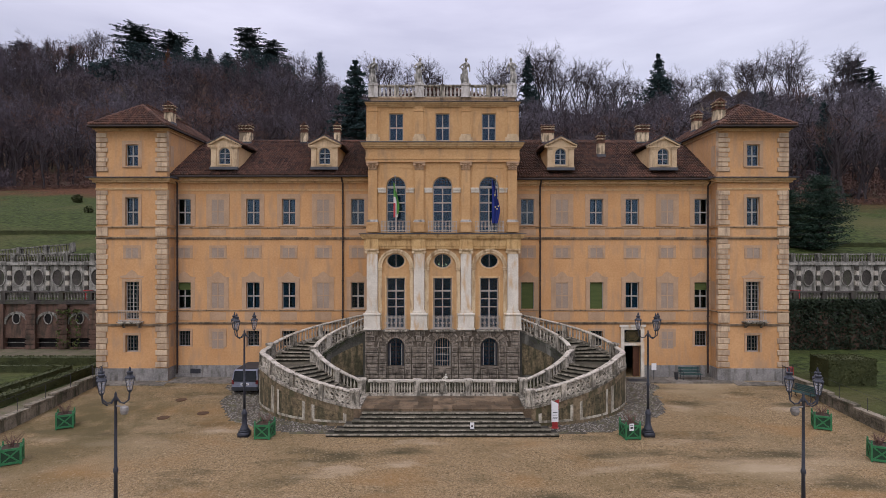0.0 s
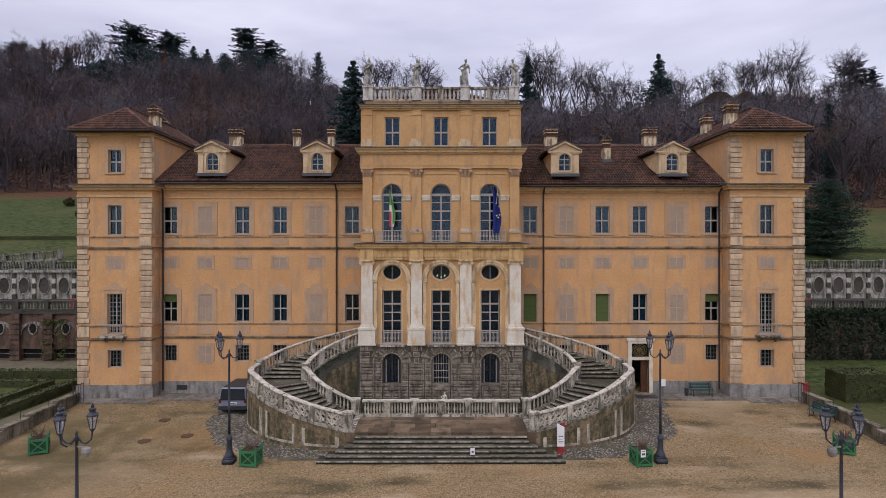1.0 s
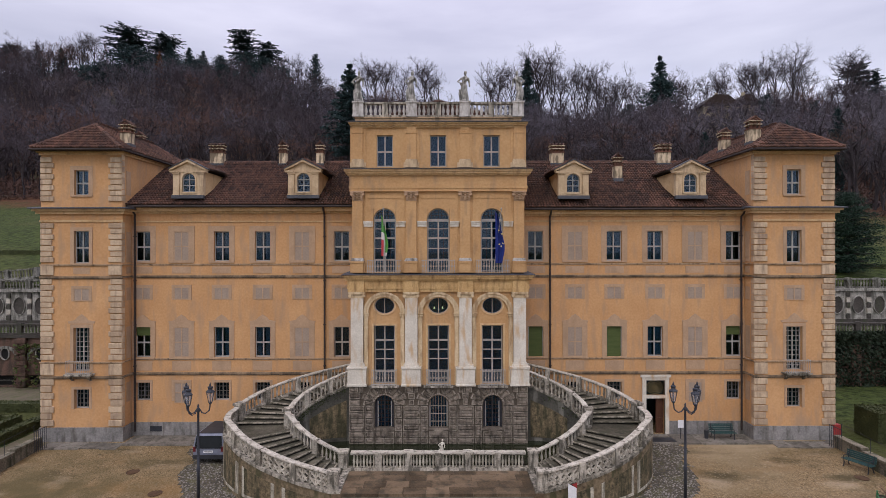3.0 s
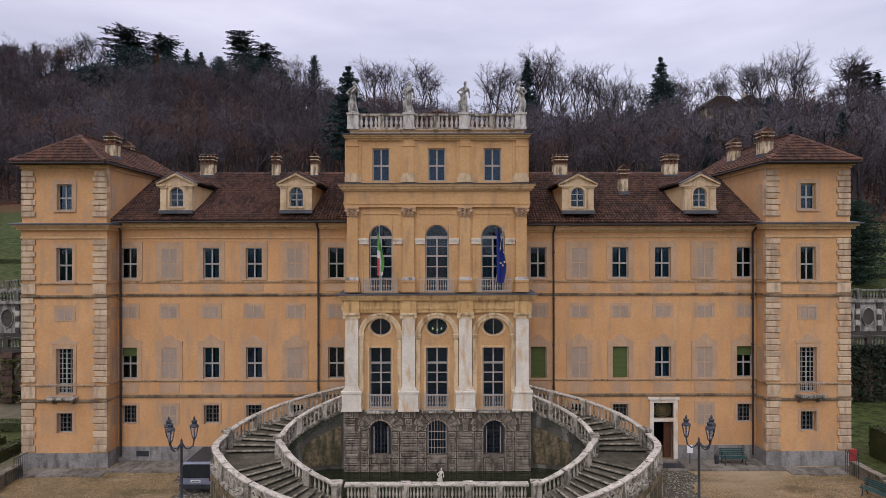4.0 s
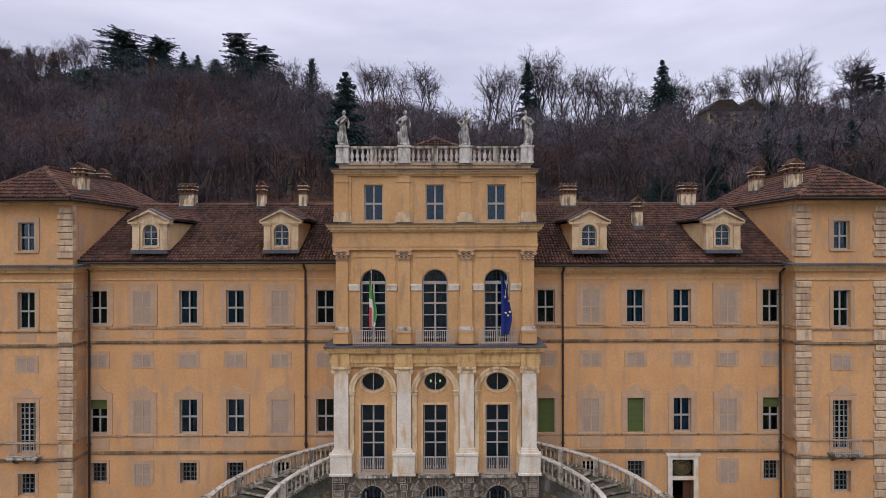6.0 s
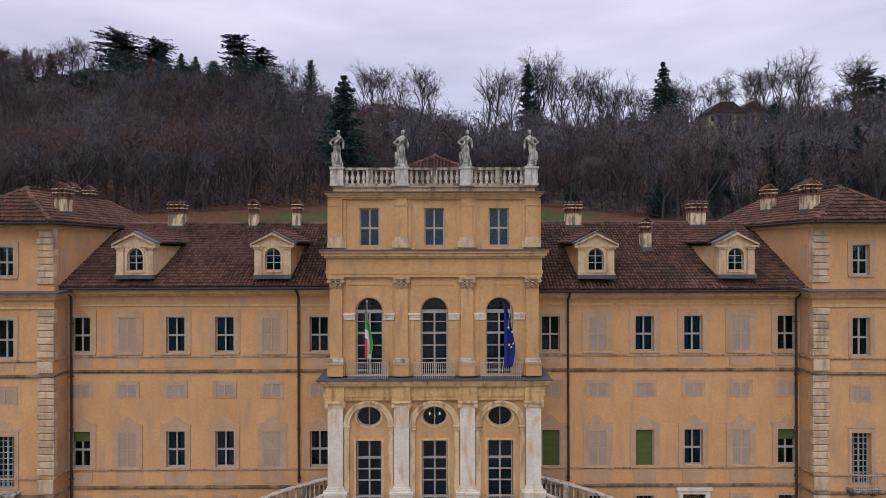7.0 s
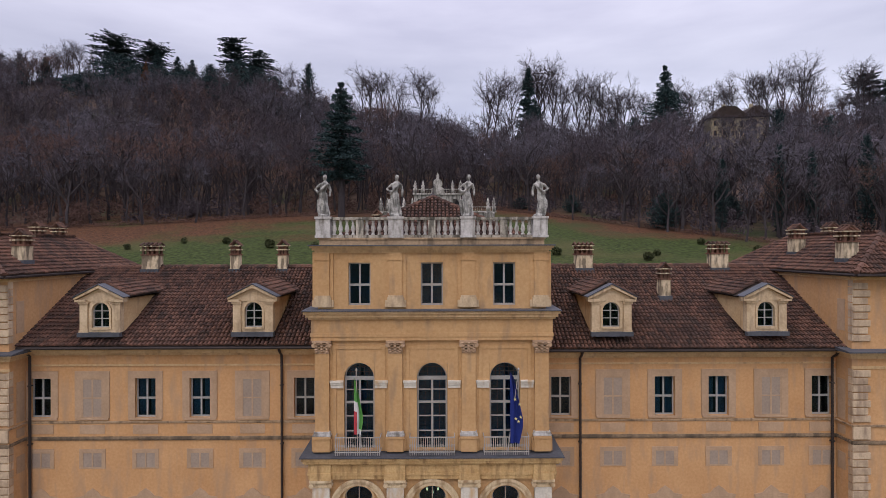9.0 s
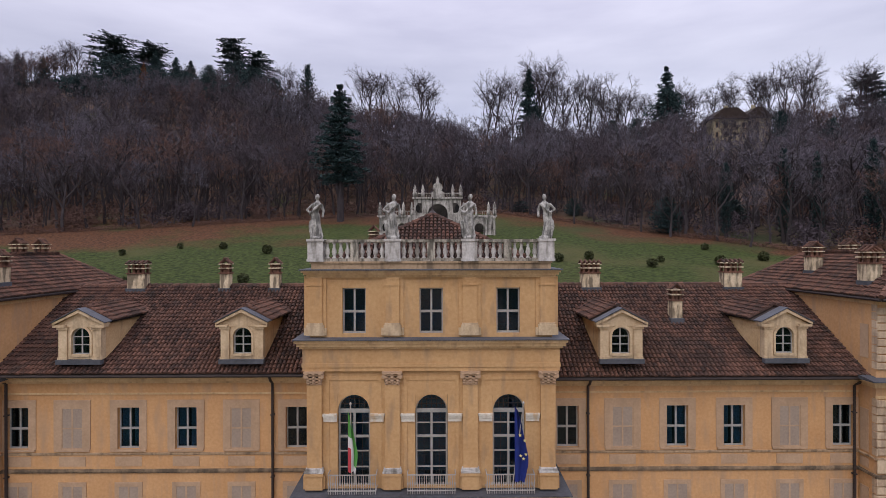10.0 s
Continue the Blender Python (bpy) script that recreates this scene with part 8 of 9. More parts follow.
# ---- pavilion up the hill ----
PAV = surface("pale_stucco_and_shellwork", (0.16, 0.148, 0.13), (0.56, 0.525, 0.47), 0.9, 5, 0.95, 0.4, (0.07, 0.064, 0.055), (0.47, 0.62), stain_scale=1.3)
py, pz = 85.0, 21.0
pav = thing("belvedere", "pale ornate stucco garden pavilion with balustrades and obelisks", "pavilion")
bm = bmesh.new()
pierced(bm, -11.8, 11.6, pz, 26.6, py, py + 1.2, [(-8.1, -6.3, pz, 25.2), (7.4, 9.2, pz, 25.2), (-2.0, 2.0, pz, 26.6)])
part("lower_wall", bm, PAV, pav)
bm = bmesh.new()
pierced(bm, -4.8, 4.7, 26.6, 30.2, py, py + 1.2, [(-2.0, 2.0, 26.6, 29.2), (-4.1, -3.2, 27.4, 29.4), (3.1, 4.0, 27.4, 29.4)])
for k, (a, b) in enumerate(zip(arc(0, 27.2, 2.0, 0, math.pi, 14), arc(0, 27.2, 2.0, 0, math.pi, 14)[1:])):
    prism(bm, [b, a, (a[0], 29.2), (b[0], 29.2)], py, py + 1.2)
part("upper_wall", bm, PAV, pav)
part("rear_wall", boxes((-11.8, 11.6, py + 3.4, py + 3.8, pz, 26.6), (-4.8, 4.7, py + 3.4, py + 3.8, 26.6, 30.2)), NICHE_DARK, pav)
for x0, x1, z, d in ((-12.1, -4.8, 26.6, 0.3), (4.7, 11.9, 26.6, 0.3), (-5.1, 5.0, 30.2, 0.35)):
    part("cornice", boxes((x0, x1, py - d, py + 1.4, z, z + 0.3)), PAV, pav)
    part("rail", boxes((x0, x1, py - 0.1, py + 0.15, z + 1.05, z + 1.2)), PAV, pav)
    n = int((x1 - x0) / 0.45)
    for k in range(n):
        piece("baluster", far_bal, pav, Matrix.Translation((x0 + 0.2 + 0.45 * k, py, z + 0.3)))
for x in (-11.6, -10.2, -6.9, -5.2, 5.1, 6.8, 10.2, 11.4):
    bm = bmesh.new()
    lathe(bm, [(0.4, 26.9), (0.4, 27.9), (0.26, 28.0), (0.42, 28.35), (0.24, 28.65), (0.3, 28.85), (0.16, 29.2), (0.05, 29.6)], 7, x, py)
    part("obelisk", bm, PAV, pav, "stone obelisk finial", True)
for x in (-4.6, -3.0, 3.0, 4.6):
    bm = bmesh.new()
    lathe(bm, [(0.4, 30.5), (0.4, 31.5), (0.26, 31.6), (0.42, 32.0), (0.22, 32.3), (0.28, 32.5), (0.14, 32.8), (0.05, 33.1)], 7, x, py)
    part("obelisk", bm, PAV, pav, "", True)
bm = bmesh.new()
prism(bm, [(-1.3, 30.4), (1.3, 30.4), (1.2, 31.5), (0.7, 31.8), (1.0, 32.4), (0.75, 33.1), (0.25, 33.5), (0.3, 34.1), (0.1, 34.4), (0.0, 34.9), (-0.1, 34.4), (-0.3, 34.1), (-0.25, 33.5), (-0.75, 33.1), (-1.0, 32.4), (-0.7, 31.8), (-1.2, 31.5)], py - 0.3, py + 0.5)
part("crest", bm, PAV, pav, "scrolled central crest")
for x in (-9.6, -5.4, 5.4, 10.4, -3.0, 2.8):
    part("pilaster", boxes((x - 0.4, x + 0.4, py - 0.25, py, pz, 26.6)), PAV, pav)
bm = bmesh.new()
o, i = arc(0, 27.2, 2.4, 0, math.pi, 14), arc(0, 27.2, 2.0, 0, math.pi, 14)
for k in range(14):
    prism(bm, [o[k], o[k + 1], i[k + 1], i[k]], py - 0.2, py)
part("arch_moulding", bm, PAV, pav)
for c in (-7.2, 8.3):
    bm = bmesh.new()
    o, i = arc(c, 24.4, 1.25, 0, math.pi, 12), arc(c, 24.4, 0.9, 0, math.pi, 12)
    for k in range(12):
        prism(bm, [o[k], o[k + 1], i[k + 1], i[k]], py - 0.22, py)
    part("arch_moulding", bm, PAV, pav)
for x in (-10.7, 10.6, -4.0, 3.9):
    z = 23.6 if abs(x) > 6 else 27.4
    # Flat black oval laid on the wall for the shade of a niche.
    bm = bmesh.new()
    prism(bm, arc(x, z + 0.9, 0.42, 0, 2 * math.pi, 14, 1.9)[:-1], py - 0.06, py - 0.02)
    part("niche_shade_disc", bm, SHADE_BLACK, pav, "flat near-black oval painted as the shade of a niche")
for x in (-11.5, -9.9, -8.6, -5.9, 5.9, 7.0, 9.7, 11.3):
    bm = bmesh.new()
    lathe(bm, [(0.34, pz), (0.34, pz + 0.5), (0.22, pz + 0.6), (0.2, 26.1), (0.32, 26.3), (0.34, 26.6)], 8, x, py - 0.35)
    part("column", bm, PAV, pav, "", True)

# ---- trees ----
def bare_template(seed, h, limbs=6, boughs=5, twigs=6, tips=5, fine=1.0, low=0.3, wide=1.0, thick=1.0):
    """Triangles of a leafless tree: leaning trunk, crooked forked limbs, dark boughs and a haze of fine twigs."""
    r = np.random.RandomState(seed)
    wood, twig = [], []

    def unit(v):
        return v / np.linalg.norm(v)

    def bar(p, q, w0, w1):
        d = unit(q - p)
        s = unit(np.cross(d, (0.3, 0.2, 1.0) if abs(d[2]) < 0.9 else (1.0, 0.1, 0.0)))
        u = np.cross(d, s)
        k = [s, -0.5 * s + 0.87 * u, -0.5 * s - 0.87 * u]
        for a, b in ((0, 1), (1, 2), (2, 0)):
            wood.append((p + k[a] * w0, p + k[b] * w0, q + k[b] * w1))
            wood.append((p + k[a] * w0, q + k[b] * w1, q + k[a] * w1))

    def sliver(into, p, q, w):
        s = unit(np.cross(q - p, r.randn(3))) * w
        into.append((p - s, p + s, q))

    w = 0.0125 * h * thick
    lean = np.array([r.uniform(-0.03, 0.03) * h, r.uniform(-0.03, 0.03) * h, 0.0])
    pts = [np.zeros(3)]
    for k in range(5):
        pts.append(pts[-1] + 0.5 * lean + np.array([r.uniform(-0.018, 0.018) * h, r.uniform(-0.018, 0.018) * h, h * 0.145]))
        bar(pts[k], pts[k + 1], w * (1 - 0.15 * k), w * (1 - 0.15 * (k + 1)))
    for k in range(limbs):
        f = 5 * low + (4.9 - 5 * low) * (k + r.uniform(0.1, 0.9)) / limbs
        p = pts[int(f)] + (pts[int(f) + 1] - pts[int(f)]) * (f % 1)
        a = k * 2.4 + r.uniform(-0.6, 0.6)
        out = np.array([math.cos(a), math.sin(a), 0.0])
        spread = wide * r.uniform(0.16, 0.30) * h * (1.2 - 0.16 * f)
        rise = h * r.uniform(0.9, 1.0) - p[2]
        m = p + out * spread * 0.55 + np.array([0, 0, rise * r.uniform(0.18, 0.34)])
        n = m + out * spread * r.uniform(0.0, 0.45) + 0.03 * h * r.randn(3) + np.array([0, 0, rise * 0.26])
        q = n + out * spread * r.uniform(-0.1, 0.5) + 0.03 * h * r.randn(3) + np.array([0, 0, rise * 0.2])
        bar(p, m, w * 0.55, w * 0.42)
        bar(m, n, w * 0.42, w * 0.26)
        bar(n, q, w * 0.26, w * 0.08)
        for j in range(boughs):
            g = r.uniform(0.0, 2.0)
            s = m + (n - m) * g if g < 1 else n + (q - n) * (g - 1)
            d = unit(unit(q - m) * 0.6 + 0.85 * r.randn(3) * (1, 1, 0.5) + np.array([0, 0, 0.2]))
            t = s + d * h * r.uniform(0.09, 0.165)
            sliver(wood, s, t, 0.0042 * h)
            for i in range(twigs):
                s2 = s + (t - s) * r.uniform(0.2, 1.0)
                d2 = unit(d + 0.65 * r.randn(3) + np.array([0, 0, 0.2]))
                t2 = s2 + d2 * h * r.uniform(0.06, 0.11)
                sliver(twig, s2, t2, 0.0021 * h * fine)
                for e in range(tips):
                    s3 = s2 + (t2 - s2) * r.uniform(0.15, 1.0)
                    sliver(twig, s3, s3 + unit(d2 + 0.75 * r.randn(3) + np.array([0, 0, 0.15])) * h * r.uniform(0.03, 0.06), 0.0015 * h * fine)
    return np.array(wood), np.array(twig)


def tri_mesh(name, tris, material):
    tris = np.ascontiguousarray(tris, dtype=np.float32)
    n = len(tris)
    me = bpy.data.meshes.new(name)
    me.vertices.add(3 * n)
    me.vertices.foreach_set("co", tris.ravel())
    me.loops.add(3 * n)
    me.loops.foreach_set("vertex_index", np.arange(3 * n, dtype=np.int32))
    me.polygons.add(n)
    me.polygons.foreach_set("loop_start", np.arange(0, 3 * n, 3, dtype=np.int32))
    me.update(calc_edges=True)
    me.materials.append(material)
    return me


def wood_edge(x):
    """Where the lawn ends: it slants nearer on the east side."""
    return max(119 + 0.37 * x, 82) if x < 14 else max(133 - x, 60)


TEMPL = [bare_template(40 + k, 1.0 * h, 6, 5, 5, 3, 1.3, 0.22 + 0.05 * (k % 4), 1.0, 1.3) for k, h in enumerate((20.0, 22.5, 18.5, 24.0, 21.0, 23.0, 19.0))]
rs = np.random.RandomState(21)
pools = {"A": [], "B": [], "C": []}
trunks = []
for row in range(54):
    y = 64 + row * 3.5
    span = 150 + (y - 100) * 0.75
    n = int(2 * span / 6.6)
    for k in range(n):
        x = -span + 2 * span * (k + rs.rand()) / n
        yy = y + rs.uniform(-2.4, 2.4)
        crest = 1.0 if yy < 190 else max(1.0 - (yy - 190) / 32, 0.0)
        east = x > 12
        before_house = 120 < yy < 215 and abs(x - 0.3 - (yy + 30) * 0.546) < (yy + 30) * 0.062
        evergreens = yy > 188 and -172 < x < -74
        if yy > 250 or yy < wood_edge(x) + 3 or rs.rand() < (1 - crest) * (0.5 if east else 0.1) or (yy < wood_edge(x) + 26 and rs.rand() < 0.35) or (before_house and rs.rand() < 0.85) or (evergreens and rs.rand() < 0.6):
            continue
        wood, twig = TEMPL[rs.randint(len(TEMPL))]
        sc = rs.uniform(0.6, 1.08) * ((0.42 if east else 0.76) + (0.58 if east else 0.24) * crest) * (0.36 if before_house and yy > 135 else 0.62 if evergreens else 1.0)
        a = rs.uniform(0, 6.283)
        rot = np.array([[math.cos(a), -math.sin(a), 0], [math.sin(a), math.cos(a), 0], [0, 0, 1]]) * sc
        o = np.array([x, yy, hill_z(x, yy) - 0.3])
        tone = 1.1 * noise.noise((x * 0.03, yy * 0.03, 7)) + rs.uniform(-0.4, 0.4) + (0.15 if east else 0.0)
        tint = "A" if tone > 0.16 else "C" if tone < -0.42 else "B"
        pools[tint].append(twig @ rot.T + o)
        trunks.append(wood @ rot.T + o)
for key, m, lab in (("A", TWIG_A, "grey leafless crowns of the winter wood"), ("B", TWIG_B, "brown leafless crowns of the winter wood"), ("C", TWIG_C, "russet leafless crowns of the winter wood")):
    tagged(new("wood_crowns", tri_mesh("wood_crowns", np.concatenate(pools[key]), m)), lab, "trees", kind="stuff")
tagged(new("wood_trunks", tri_mesh("wood_trunks", np.concatenate(trunks), BARK)), "dark bare trunks and limbs of the winter wood", "trees", kind="stuff")

# single bare trees along the lower edge of the wood
EDGE_MESH = []
for k in range(3):
    wood, twig = bare_template(90 + k, 17.0, 6, 6, 6, 5, 0.9, 0.3, 1.0, 1.6)
    EDGE_MESH.append((tri_mesh("trunk", wood, BARK), tri_mesh("crown", twig, (TWIG_B, TWIG_A, TWIG_C)[k])))
rs = np.random.RandomState(8)
for k in range(56):
    x = -112 + 3.7 * k + rs.uniform(-2, 2)
    if -14 < x < 14:
        continue
    y = wood_edge(x) + rs.uniform(-2, 9)
    t = thing("bare_tree", "slender leafless tree at the foot of the wood", "tree", "trees along the lawn edge")
    tr, cr = EDGE_MESH[k % 3]
    piece("trunk", tr, t, Matrix())
    piece("crown", cr, t, Matrix())
    s = rs.uniform(0.6, 1.25)
    t.matrix_basis = Matrix.Translation((x, y, hill_z(x, y) - 0.1)) @ Matrix.Rotation(rs.uniform(0, 6.28), 4, "Z") @ Matrix.Scale(s, 4)


SKY_MESH = []
for k in range(4):
    wood, twig = bare_template(140 + k, 20.0, 9, 6, 7, 6, 0.62, 0.4, 0.7)
    SKY_MESH.append((tri_mesh("trunk", wood, BARK), tri_mesh("crown", twig, TWIG_D)))
rs = np.random.RandomState(15)
for k, (x, top) in enumerate(((-36, 100), (-30, 98), (-24, 97), (-19, 95), (-9, 98), (-5, 97), (22, 95), (26, 98), (33, 96), (45, 104), (49, 102), (53, 100), (58, 96), (63, 93), (69, 95), (74, 94), (80, 92), (86, 93), (108, 93), (132, 95), (140, 97), (147, 96), (155, 99), (162, 102), (169, 100), (176, 98), (188, 101), (194, 100), (-70, 104), (-76, 101), (-168, 112), (-175, 111), (-163, 113), (-198, 110), *((60 + 7.4 * q, 84 + (q * 37 % 12)) for q in range(20)))):
    y = 222 + rs.uniform(-6, 8)
    g = hill_z(x, y)
    t = thing("bare_tree", "tall leafless tree standing out on the skyline", "tree", "trees on the skyline")
    tr, cr = SKY_MESH[k % 4]
    piece("trunk", tr, t, Matrix())
    piece("crown", cr, t, Matrix())
    t.matrix_basis = Matrix.Translation((x, y, g - 0.2)) @ Matrix.Rotation(rs.uniform(0, 6.28), 4, "Z") @ Matrix.Scale((top - g) / 19.0, 4)


def conifer(x, y, top, width, style, label, ground=None, low=0.14, needle=NEEDLE):
    """Trunk and whorls of drooping sprays; cedar has flat plates, cypress is a narrow flame."""
    g = hill_z(x, y) if ground is None else ground
    h = top - g
    r = np.random.RandomState(int(abs(x * 7 + y * 3)))
    t = thing(style + "_tree", label, "tree", at=(x, y, g))
    bm = bmesh.new()
    tube(bm, [(0, 0, -0.3), (0.1, 0, h * 0.5), (0, 0.05, h * 0.96)], [0.028 * h, 0.016 * h, 0.004 * h], 7)
    part("trunk", bm, BARK, t)
    levels, per, fan = {"fir": (24, 11, 30), "cypress": (34, 12, 12), "cedar": (10, 12, 80), "yew": (26, 20, 12)}[style]
    near = y < 130 and style == "fir"
    fan = fan * 2 if near else fan * 7 if y < 60 else fan
    f = np.clip((np.arange(levels) + r.uniform(-0.3, 0.3, levels)) / levels, 0, 1)
    if style == "fir":
        z, rad = h * (low + (1 - low) * f), width / 2 * (1 - f) ** 0.7 + 0.15
        if near:
            rad = rad * (0.55 + 0.45 * np.minimum(f * 5, 1))
    elif style == "cypress":
        z, rad = h * (0.06 + 0.94 * f), width / 2 * np.sin(math.pi * (0.16 + 0.82 * f)) ** 0.7 + 0.08
    elif style == "yew":
        z, rad = h * (0.02 + 0.96 * f), width / 2 * np.sin(math.pi * (0.3 + 0.66 * f)) ** 0.75 + 0.1
    else:
        z, rad = h * (0.3 + 0.68 * f), width / 2 * np.where(f < 0.8, 0.55 + 0.45 * np.sin(math.pi * (0.2 + 0.6 * f)), 0.72) * r.uniform(0.7, 1.05, levels)
    # limbs at each level, then sprays along each limb
    a = r.uniform(0, 6.283, levels * per)
    ln = np.repeat(rad, per) * r.uniform(0.5, 1.12, levels * per)
    zb = np.repeat(z, per) + r.uniform(-0.012, 0.012, levels * per) * h
    a, ln, zb, big = (np.repeat(v, fan) for v in (a, ln, zb, np.repeat(rad, per)))
    n = len(a)
    g2 = r.uniform(0.05, 1.0, n)
    d = np.stack([np.cos(a), np.sin(a), 0 * a], 1)
    side = np.stack([-d[:, 1], d[:, 0], 0 * a], 1)
    droop = {"fir": -0.3, "cypress": 0.9, "cedar": -0.02, "yew": 0.1}[style] * ln * g2
    if style == "fir":
        droop = droop + 0.16 * ln * g2 ** 3
    up = np.array([0.0, 0.0, 1.0])
    jit = h * {"cedar": 0.007, "fir": 0.010}.get(style, 0.02)
    c = d * (ln * g2)[:, None] + side * (r.uniform(-0.3, 0.3, n) * ln * (1.15 - g2))[:, None] + up * (zb + droop + r.uniform(-1, 1, n) * jit)[:, None]
    size = (0.03 * h + 0.12 * big) * r.uniform(0.3, 0.7, n) * {"cypress": 0.55, "yew": 0.26 if y < 60 else 0.6, "cedar": 0.56, "fir": 0.42 if near else 0.6}[style]
    e1 = d * r.uniform(0.4, 1, n)[:, None] + side * r.uniform(-0.8, 0.8, n)[:, None] + up * (r.uniform(-0.35, 0.2, n) * (0.4 if style == "cedar" else 1) + (0.8 if style == "cypress" else 0))[:, None]
    e2 = np.cross(e1, r.randn(n, 3) * (0.25 if style == "cedar" else 1) + (up if style == "cedar" else 0))
    e1 = e1 / np.linalg.norm(e1, axis=1)[:, None] * size[:, None]
    e2 = e2 / np.linalg.norm(e2, axis=1)[:, None] * size[:, None] * 0.5
    tris = np.stack([c - e1 * 0.6 - e2, c - e1 * 0.6 + e2, c + e1], 1)
    ob = new("crown", tri_mesh("crown", tris, needle))
    ob.parent = t
    bm = bmesh.new()
    for k in range(0, levels * per, 3):
        k2 = k * fan
        tip = d[k2] * ln[k2] * 0.85 + up * (zb[k2] + {"fir": -0.22, "cypress": 0.7, "cedar": 0.03, "yew": 0.08}[style] * ln[k2])
        tube(bm, [(0, 0, zb[k2]), tuple(tip)], [0.006 * h * (1.1 - zb[k2] / h) + 0.02, 0.015], 4)
    part("limbwork", bm, BARK, t)
    return t


CED, FIR, CYP = "broad dark cedar standing over the winter wood", "tall dark fir standing in the winter wood", "narrow dark cypress standing over the winter wood"
for x, y, top, w, st in ((-152, 232, 121, 29, "cedar"), (-135, 234, 118, 22, "cedar"), (-96, 232, 120, 20, "cedar"), (-84, 230, 113, 20, "cedar"), (-118, 206, 97, 22, "yew"), (-80, 212, 99, 18, "yew"), (-150, 208, 95, 24, "yew"), (-88, 216, 103, 20, "yew"), (-140, 214, 105, 26, "yew"), (-128, 210, 99, 20, "yew"), (-108, 208, 96, 18, "yew"), (-96, 206, 94, 20, "yew"), (-70, 206, 93, 16, "yew"), (-207, 230, 112, 18, "cedar"), (-118, 222, 107, 10, "fir"), (-126, 220, 109, 11, "fir"), (-111, 221, 105, 10, "fir"), (-104, 224, 104, 12, "yew"), (-57, 213, 100, 9, "cypress"), (-192, 226, 110, 11, "fir"), (-182, 228, 109, 10, "fir"), (39, 212, 99, 15, "fir"), (41, 208, 82, 14, "yew"), (99, 212, 100, 17, "fir"), (97, 206, 88, 24, "yew"), (203, 230, 103, 24, "cedar"), (208, 226, 97, 16, "fir"), (64, 176, 68, 9, "yew"), (75, 182, 70, 12, "yew"), (47.3, 88, 31.0, 7.5, "yew"), (34, 112, 33, 5, "yew"), (118, 150, 52, 9, "yew"), (115, 158, 66, 8, "cypress"), (128, 152, 62, 8, "cypress"), (22, 120, 33, 5, "yew"), (93, 124, 49, 3.4, "cypress"), (103, 128, 51, 3.2, "cypress"), (111, 126, 52, 4.0, "cypress"), (84, 140, 44, 7, "yew"), (66, 96, 31, 6, "yew"), (57, 83, 37, 2.8, "cypress"), (66, 79, 39, 3.2, "cypress"), (71, 77, 38, 2.6, "cypress"), (80, 75, 40, 3.6, "cypress"), (62, 92, 38, 2.8, "cypress")):
    conifer(x, y, top, w, st, CED if st == "cedar" else CYP if st == "cypress" else FIR if st == "fir" else "dark evergreen tree among the bare trees")
conifer(-23.0, 104, 59.0, 18.0, "fir", "tall dark cedar-like evergreen at the edge of the wood", low=0.3)
conifer(-117.5, 194, 95.0, 8, "fir", "rust-coloured larch among the dark evergreens", low=0.05, needle=LARCH)
conifer(44.6, 25.0, 18.4, 7.4, "yew", "large dense dark evergreen beside the terrace", needle=LEAF)
conifer(42.0, 26.5, 16.6, 4.6, "yew", "large dense dark evergreen beside the terrace", needle=LEAF)
# small round shrubs dotted on the lawn
rs = np.random.RandomState(4)
for k in range(26):
    x, y = (-70 + 5.6 * k + rs.uniform(-2, 2)), 62 + rs.uniform(-14, 12)
    if -13 < x < 13:
        continue
    z = hill_z(x, y)
    s = thing("lawn_shrub", "small round dark shrub on the lawn", "shrub", "shrubs on the lawn", at=(x, y, z))
    w = rs.uniform(0.55, 0.95)
    clumps("shrub_leaf", [(-w, w, -w, w, -0.1, 1.7 * w)], 90, 0.17, HEDGE, k, "", "", s, dome=True)
    bm = bmesh.new()
    tube(bm, [(0, 0, -0.1), (0, 0, w)], 0.05, 5)
    part("stem", bm, BARK, s)
scrub = []
for k in range(-230, 200):
    x = 0.6 * k
    y = wood_edge(x)
    z = hill_z(x, y)
    scrub.append((x - 0.2, x + 1.0, y - 0.4, y + 0.6, z - 0.2, z + rs.uniform(0.5, 1.0)))
clumps("wood_edge_scrub", scrub, 60, 0.13, TWIG_C, 77, "brown leafless scrub along the edge of the lawn", "scrub")
brush = []
for x in range(-240, 240, 7):
    for y in range(64, 258, 9):
        if y > wood_edge(x) + 4 and rs.rand() < (0.95 if y > 215 else 0.6):
            bx, by, w = x + rs.uniform(-3, 3), y + rs.uniform(-3, 3), rs.uniform(0.8, 2.2) * (1.8 if y > 215 else 1.0)
            z = hill_z(bx, by)
            brush.append((bx - w, bx + w, by - w, by + w, z - 0.5, z + 1.1 * w))
thicket = {"B": [], "C": []}
for k in range(900):
    x = rs.uniform(-135, 130)
    y = wood_edge(x) + 4 + 78 * rs.rand() ** 1.4
    w, h, z = rs.uniform(1.0, 2.6), rs.uniform(2.2, 5.5), hill_z(x, y)
    thicket["C" if noise.noise((x * 0.03, y * 0.03, 2)) > -0.05 else "B"].append((x - w, x + w, y - w, y + w, z - 0.4, z + h))
clumps("saplings", thicket["C"], 2.2, 0.22, TWIG_C, 91, "russet saplings and coppice under the trees", "undergrowth", dome=True)
clumps("saplings", thicket["B"], 2.2, 0.22, TWIG_B, 92, "brown saplings and coppice under the trees", "undergrowth", dome=True)
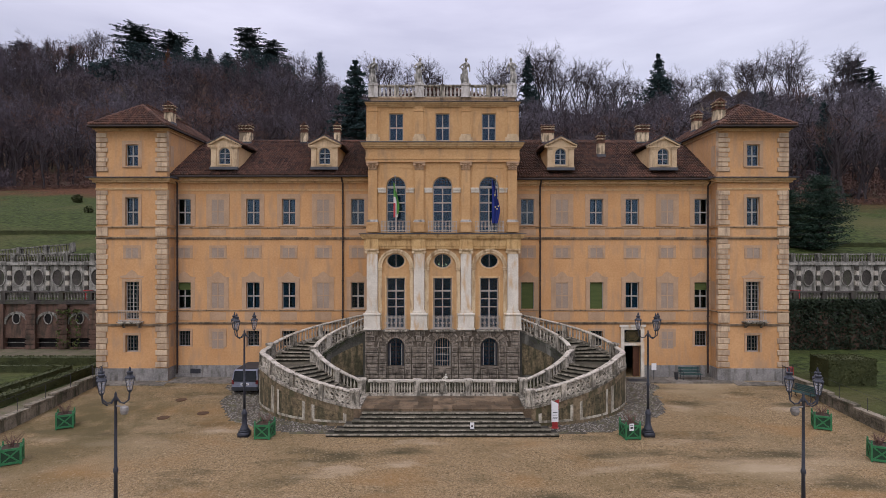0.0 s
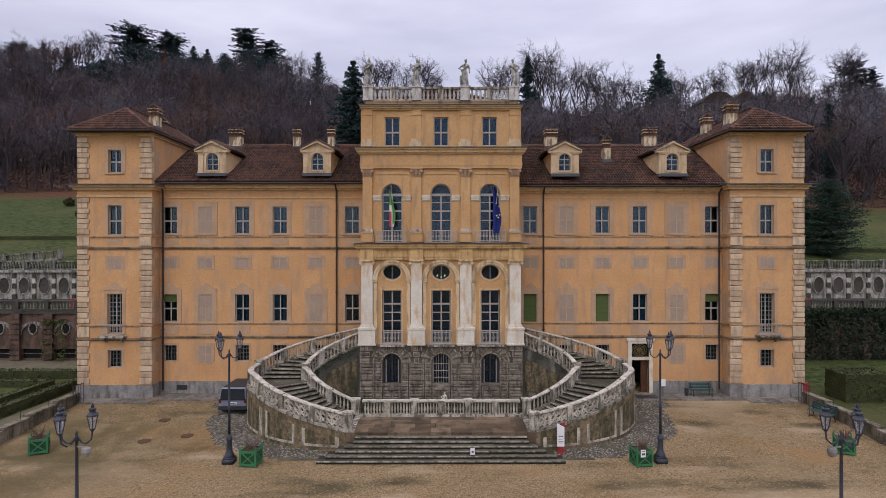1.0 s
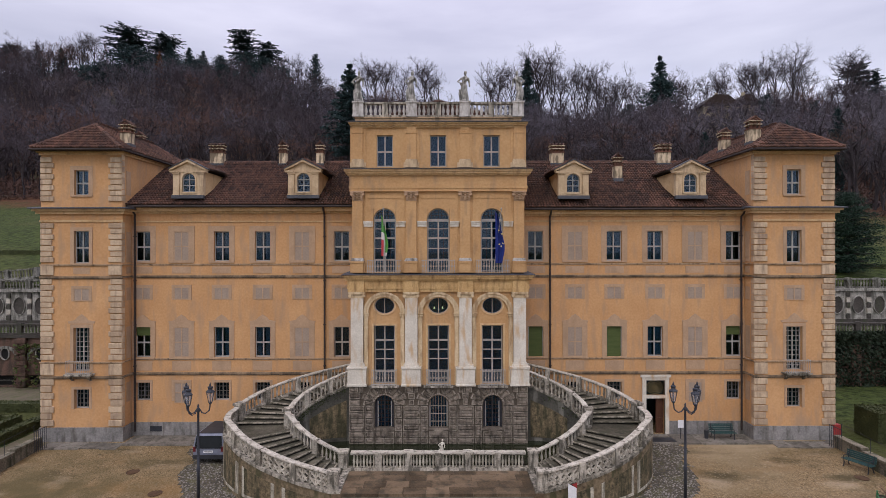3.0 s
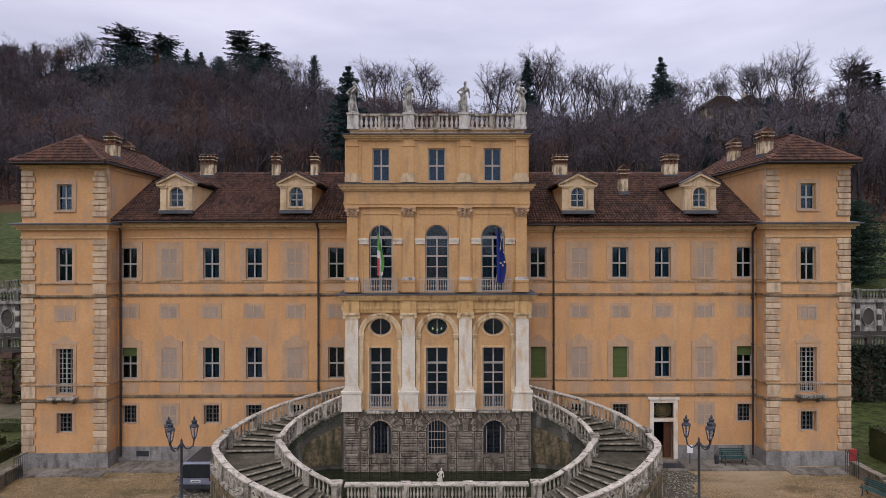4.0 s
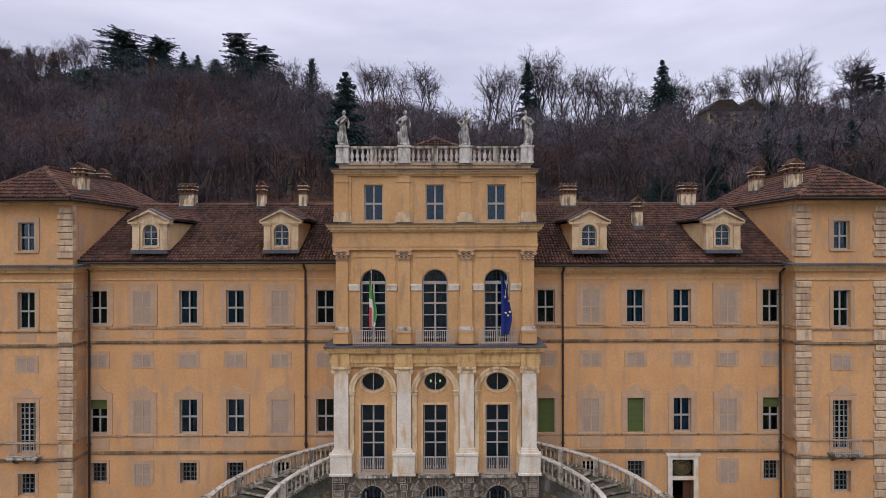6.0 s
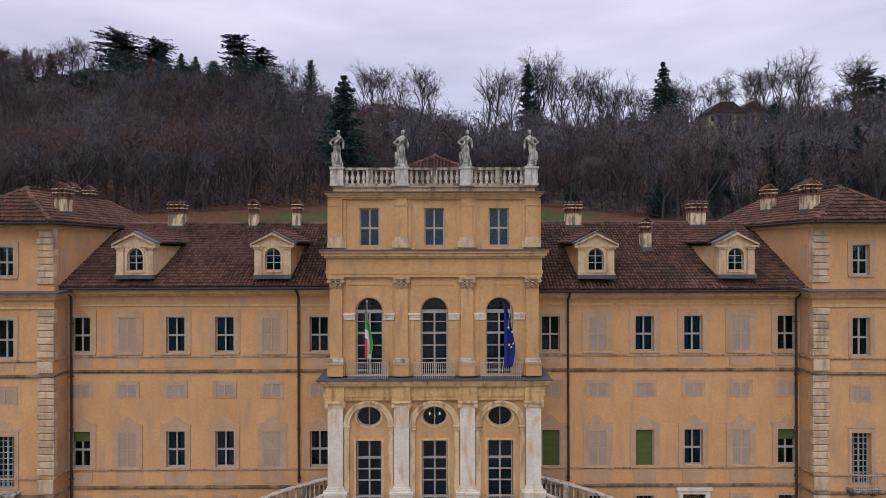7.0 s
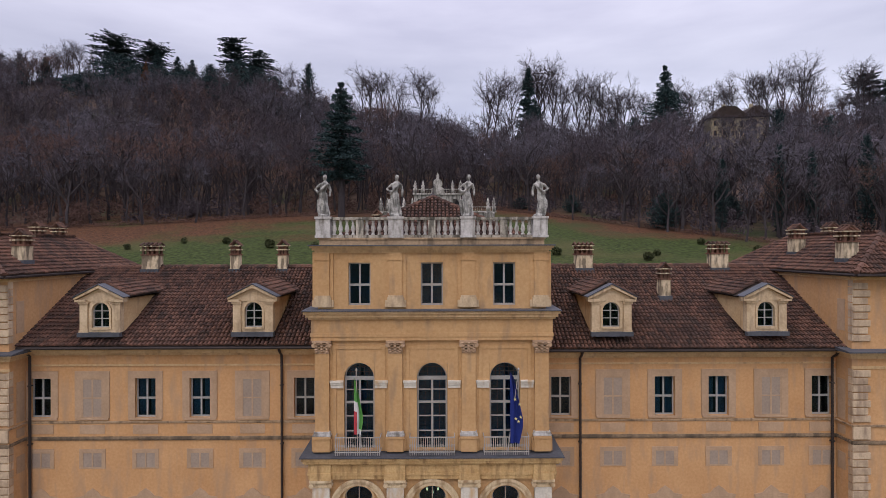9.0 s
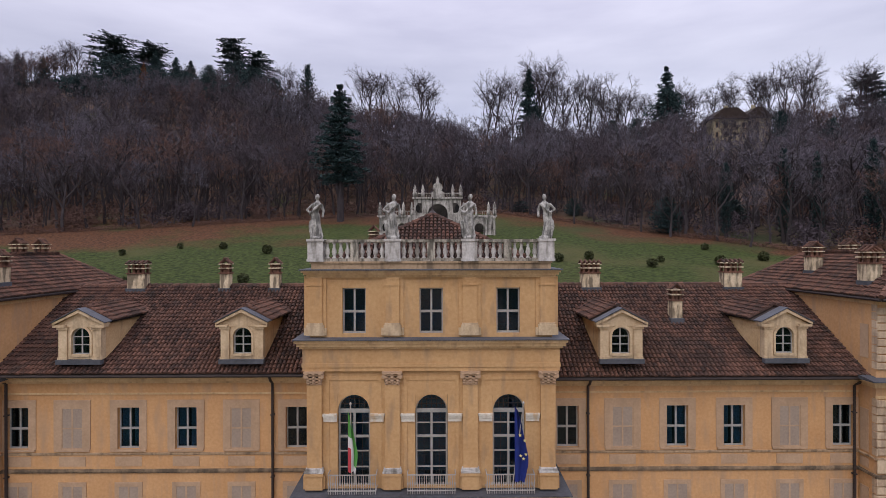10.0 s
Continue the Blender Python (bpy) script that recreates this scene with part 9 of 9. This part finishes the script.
clumps("undergrowth", brush, 4, 0.26, TWIG_B, 78, "low brown undergrowth between the trees", "undergrowth", dome=True)
HOUSEWALL = surface("faded_yellow_house_plaster", (0.24, 0.20, 0.125), (0.38, 0.325, 0.215), 0.4, 4, 0.9, 0.1, (0.11, 0.095, 0.07), (0.48, 0.66))
hs = thing("hill_house", "pale yellow gabled house half hidden by trees on the hill", "house")
hx, hy = 124.0, 197.0
hz = hill_z(hx, hy)
for x0, x1, y0, top in ((hx - 12.5, hx + 2.0, hy, 73.0), (hx + 2.0, hx + 13.0, hy + 2.5, 74.0)):
    wing = part("wall", boxes((x0, x1, y0, y0 + 10, hz - 4, top)), HOUSEWALL, hs)
    bm = bmesh.new()
    prism(bm, [(x0 - 1.2, top - 0.3), (x1 + 1.2, top - 0.3), (x1 - 4.5, top + 4.2), (x0 + 4.5, top + 4.2)], y0 - 1.2, y0 + 10.5)
    part("roof", bm, TILE_BED, wing, "dark brown tiled roof")
    part("chimney", boxes(((x0 + x1) / 2 - 0.6, (x0 + x1) / 2 + 0.6, y0 + 3, y0 + 4, top + 3, top + 6)), HOUSEWALL, wing)
    n = int((x1 - x0) / 3.6)
    for k in range(n):
        for z in (top - 3.6, top - 7.6):
            xx = x0 + (x1 - x0) * (k + 0.5) / n
            win = part("window", boxes((xx - 0.75, xx + 0.75, y0 - 0.08, y0 + 0.02, z - 0.1, z + 2.1)), BEIGE, wing)
            part("pane", boxes((xx - 0.6, xx + 0.6, y0 - 0.1, y0 - 0.085, z, z + 2.0)), SHADE_BLACK, win)
rs = np.random.RandomState(63)
for k in range(8):
    x, y = 107 + 4.2 * k + rs.uniform(-1, 1), 180 + rs.uniform(-6, 8)
    t = thing("bare_tree", "leafless tree before the house on the hill", "tree", "trees before the hill house")
    tr, cr = SKY_MESH[k % 4]
    piece("trunk", tr, t, Matrix())
    piece("crown", cr, t, Matrix())
    t.matrix_basis = Matrix.Translation((x, y, hill_z(x, y) - 0.2)) @ Matrix.Rotation(rs.uniform(0, 6.28), 4, "Z") @ Matrix.Scale(rs.uniform(0.8, 1.15), 4)
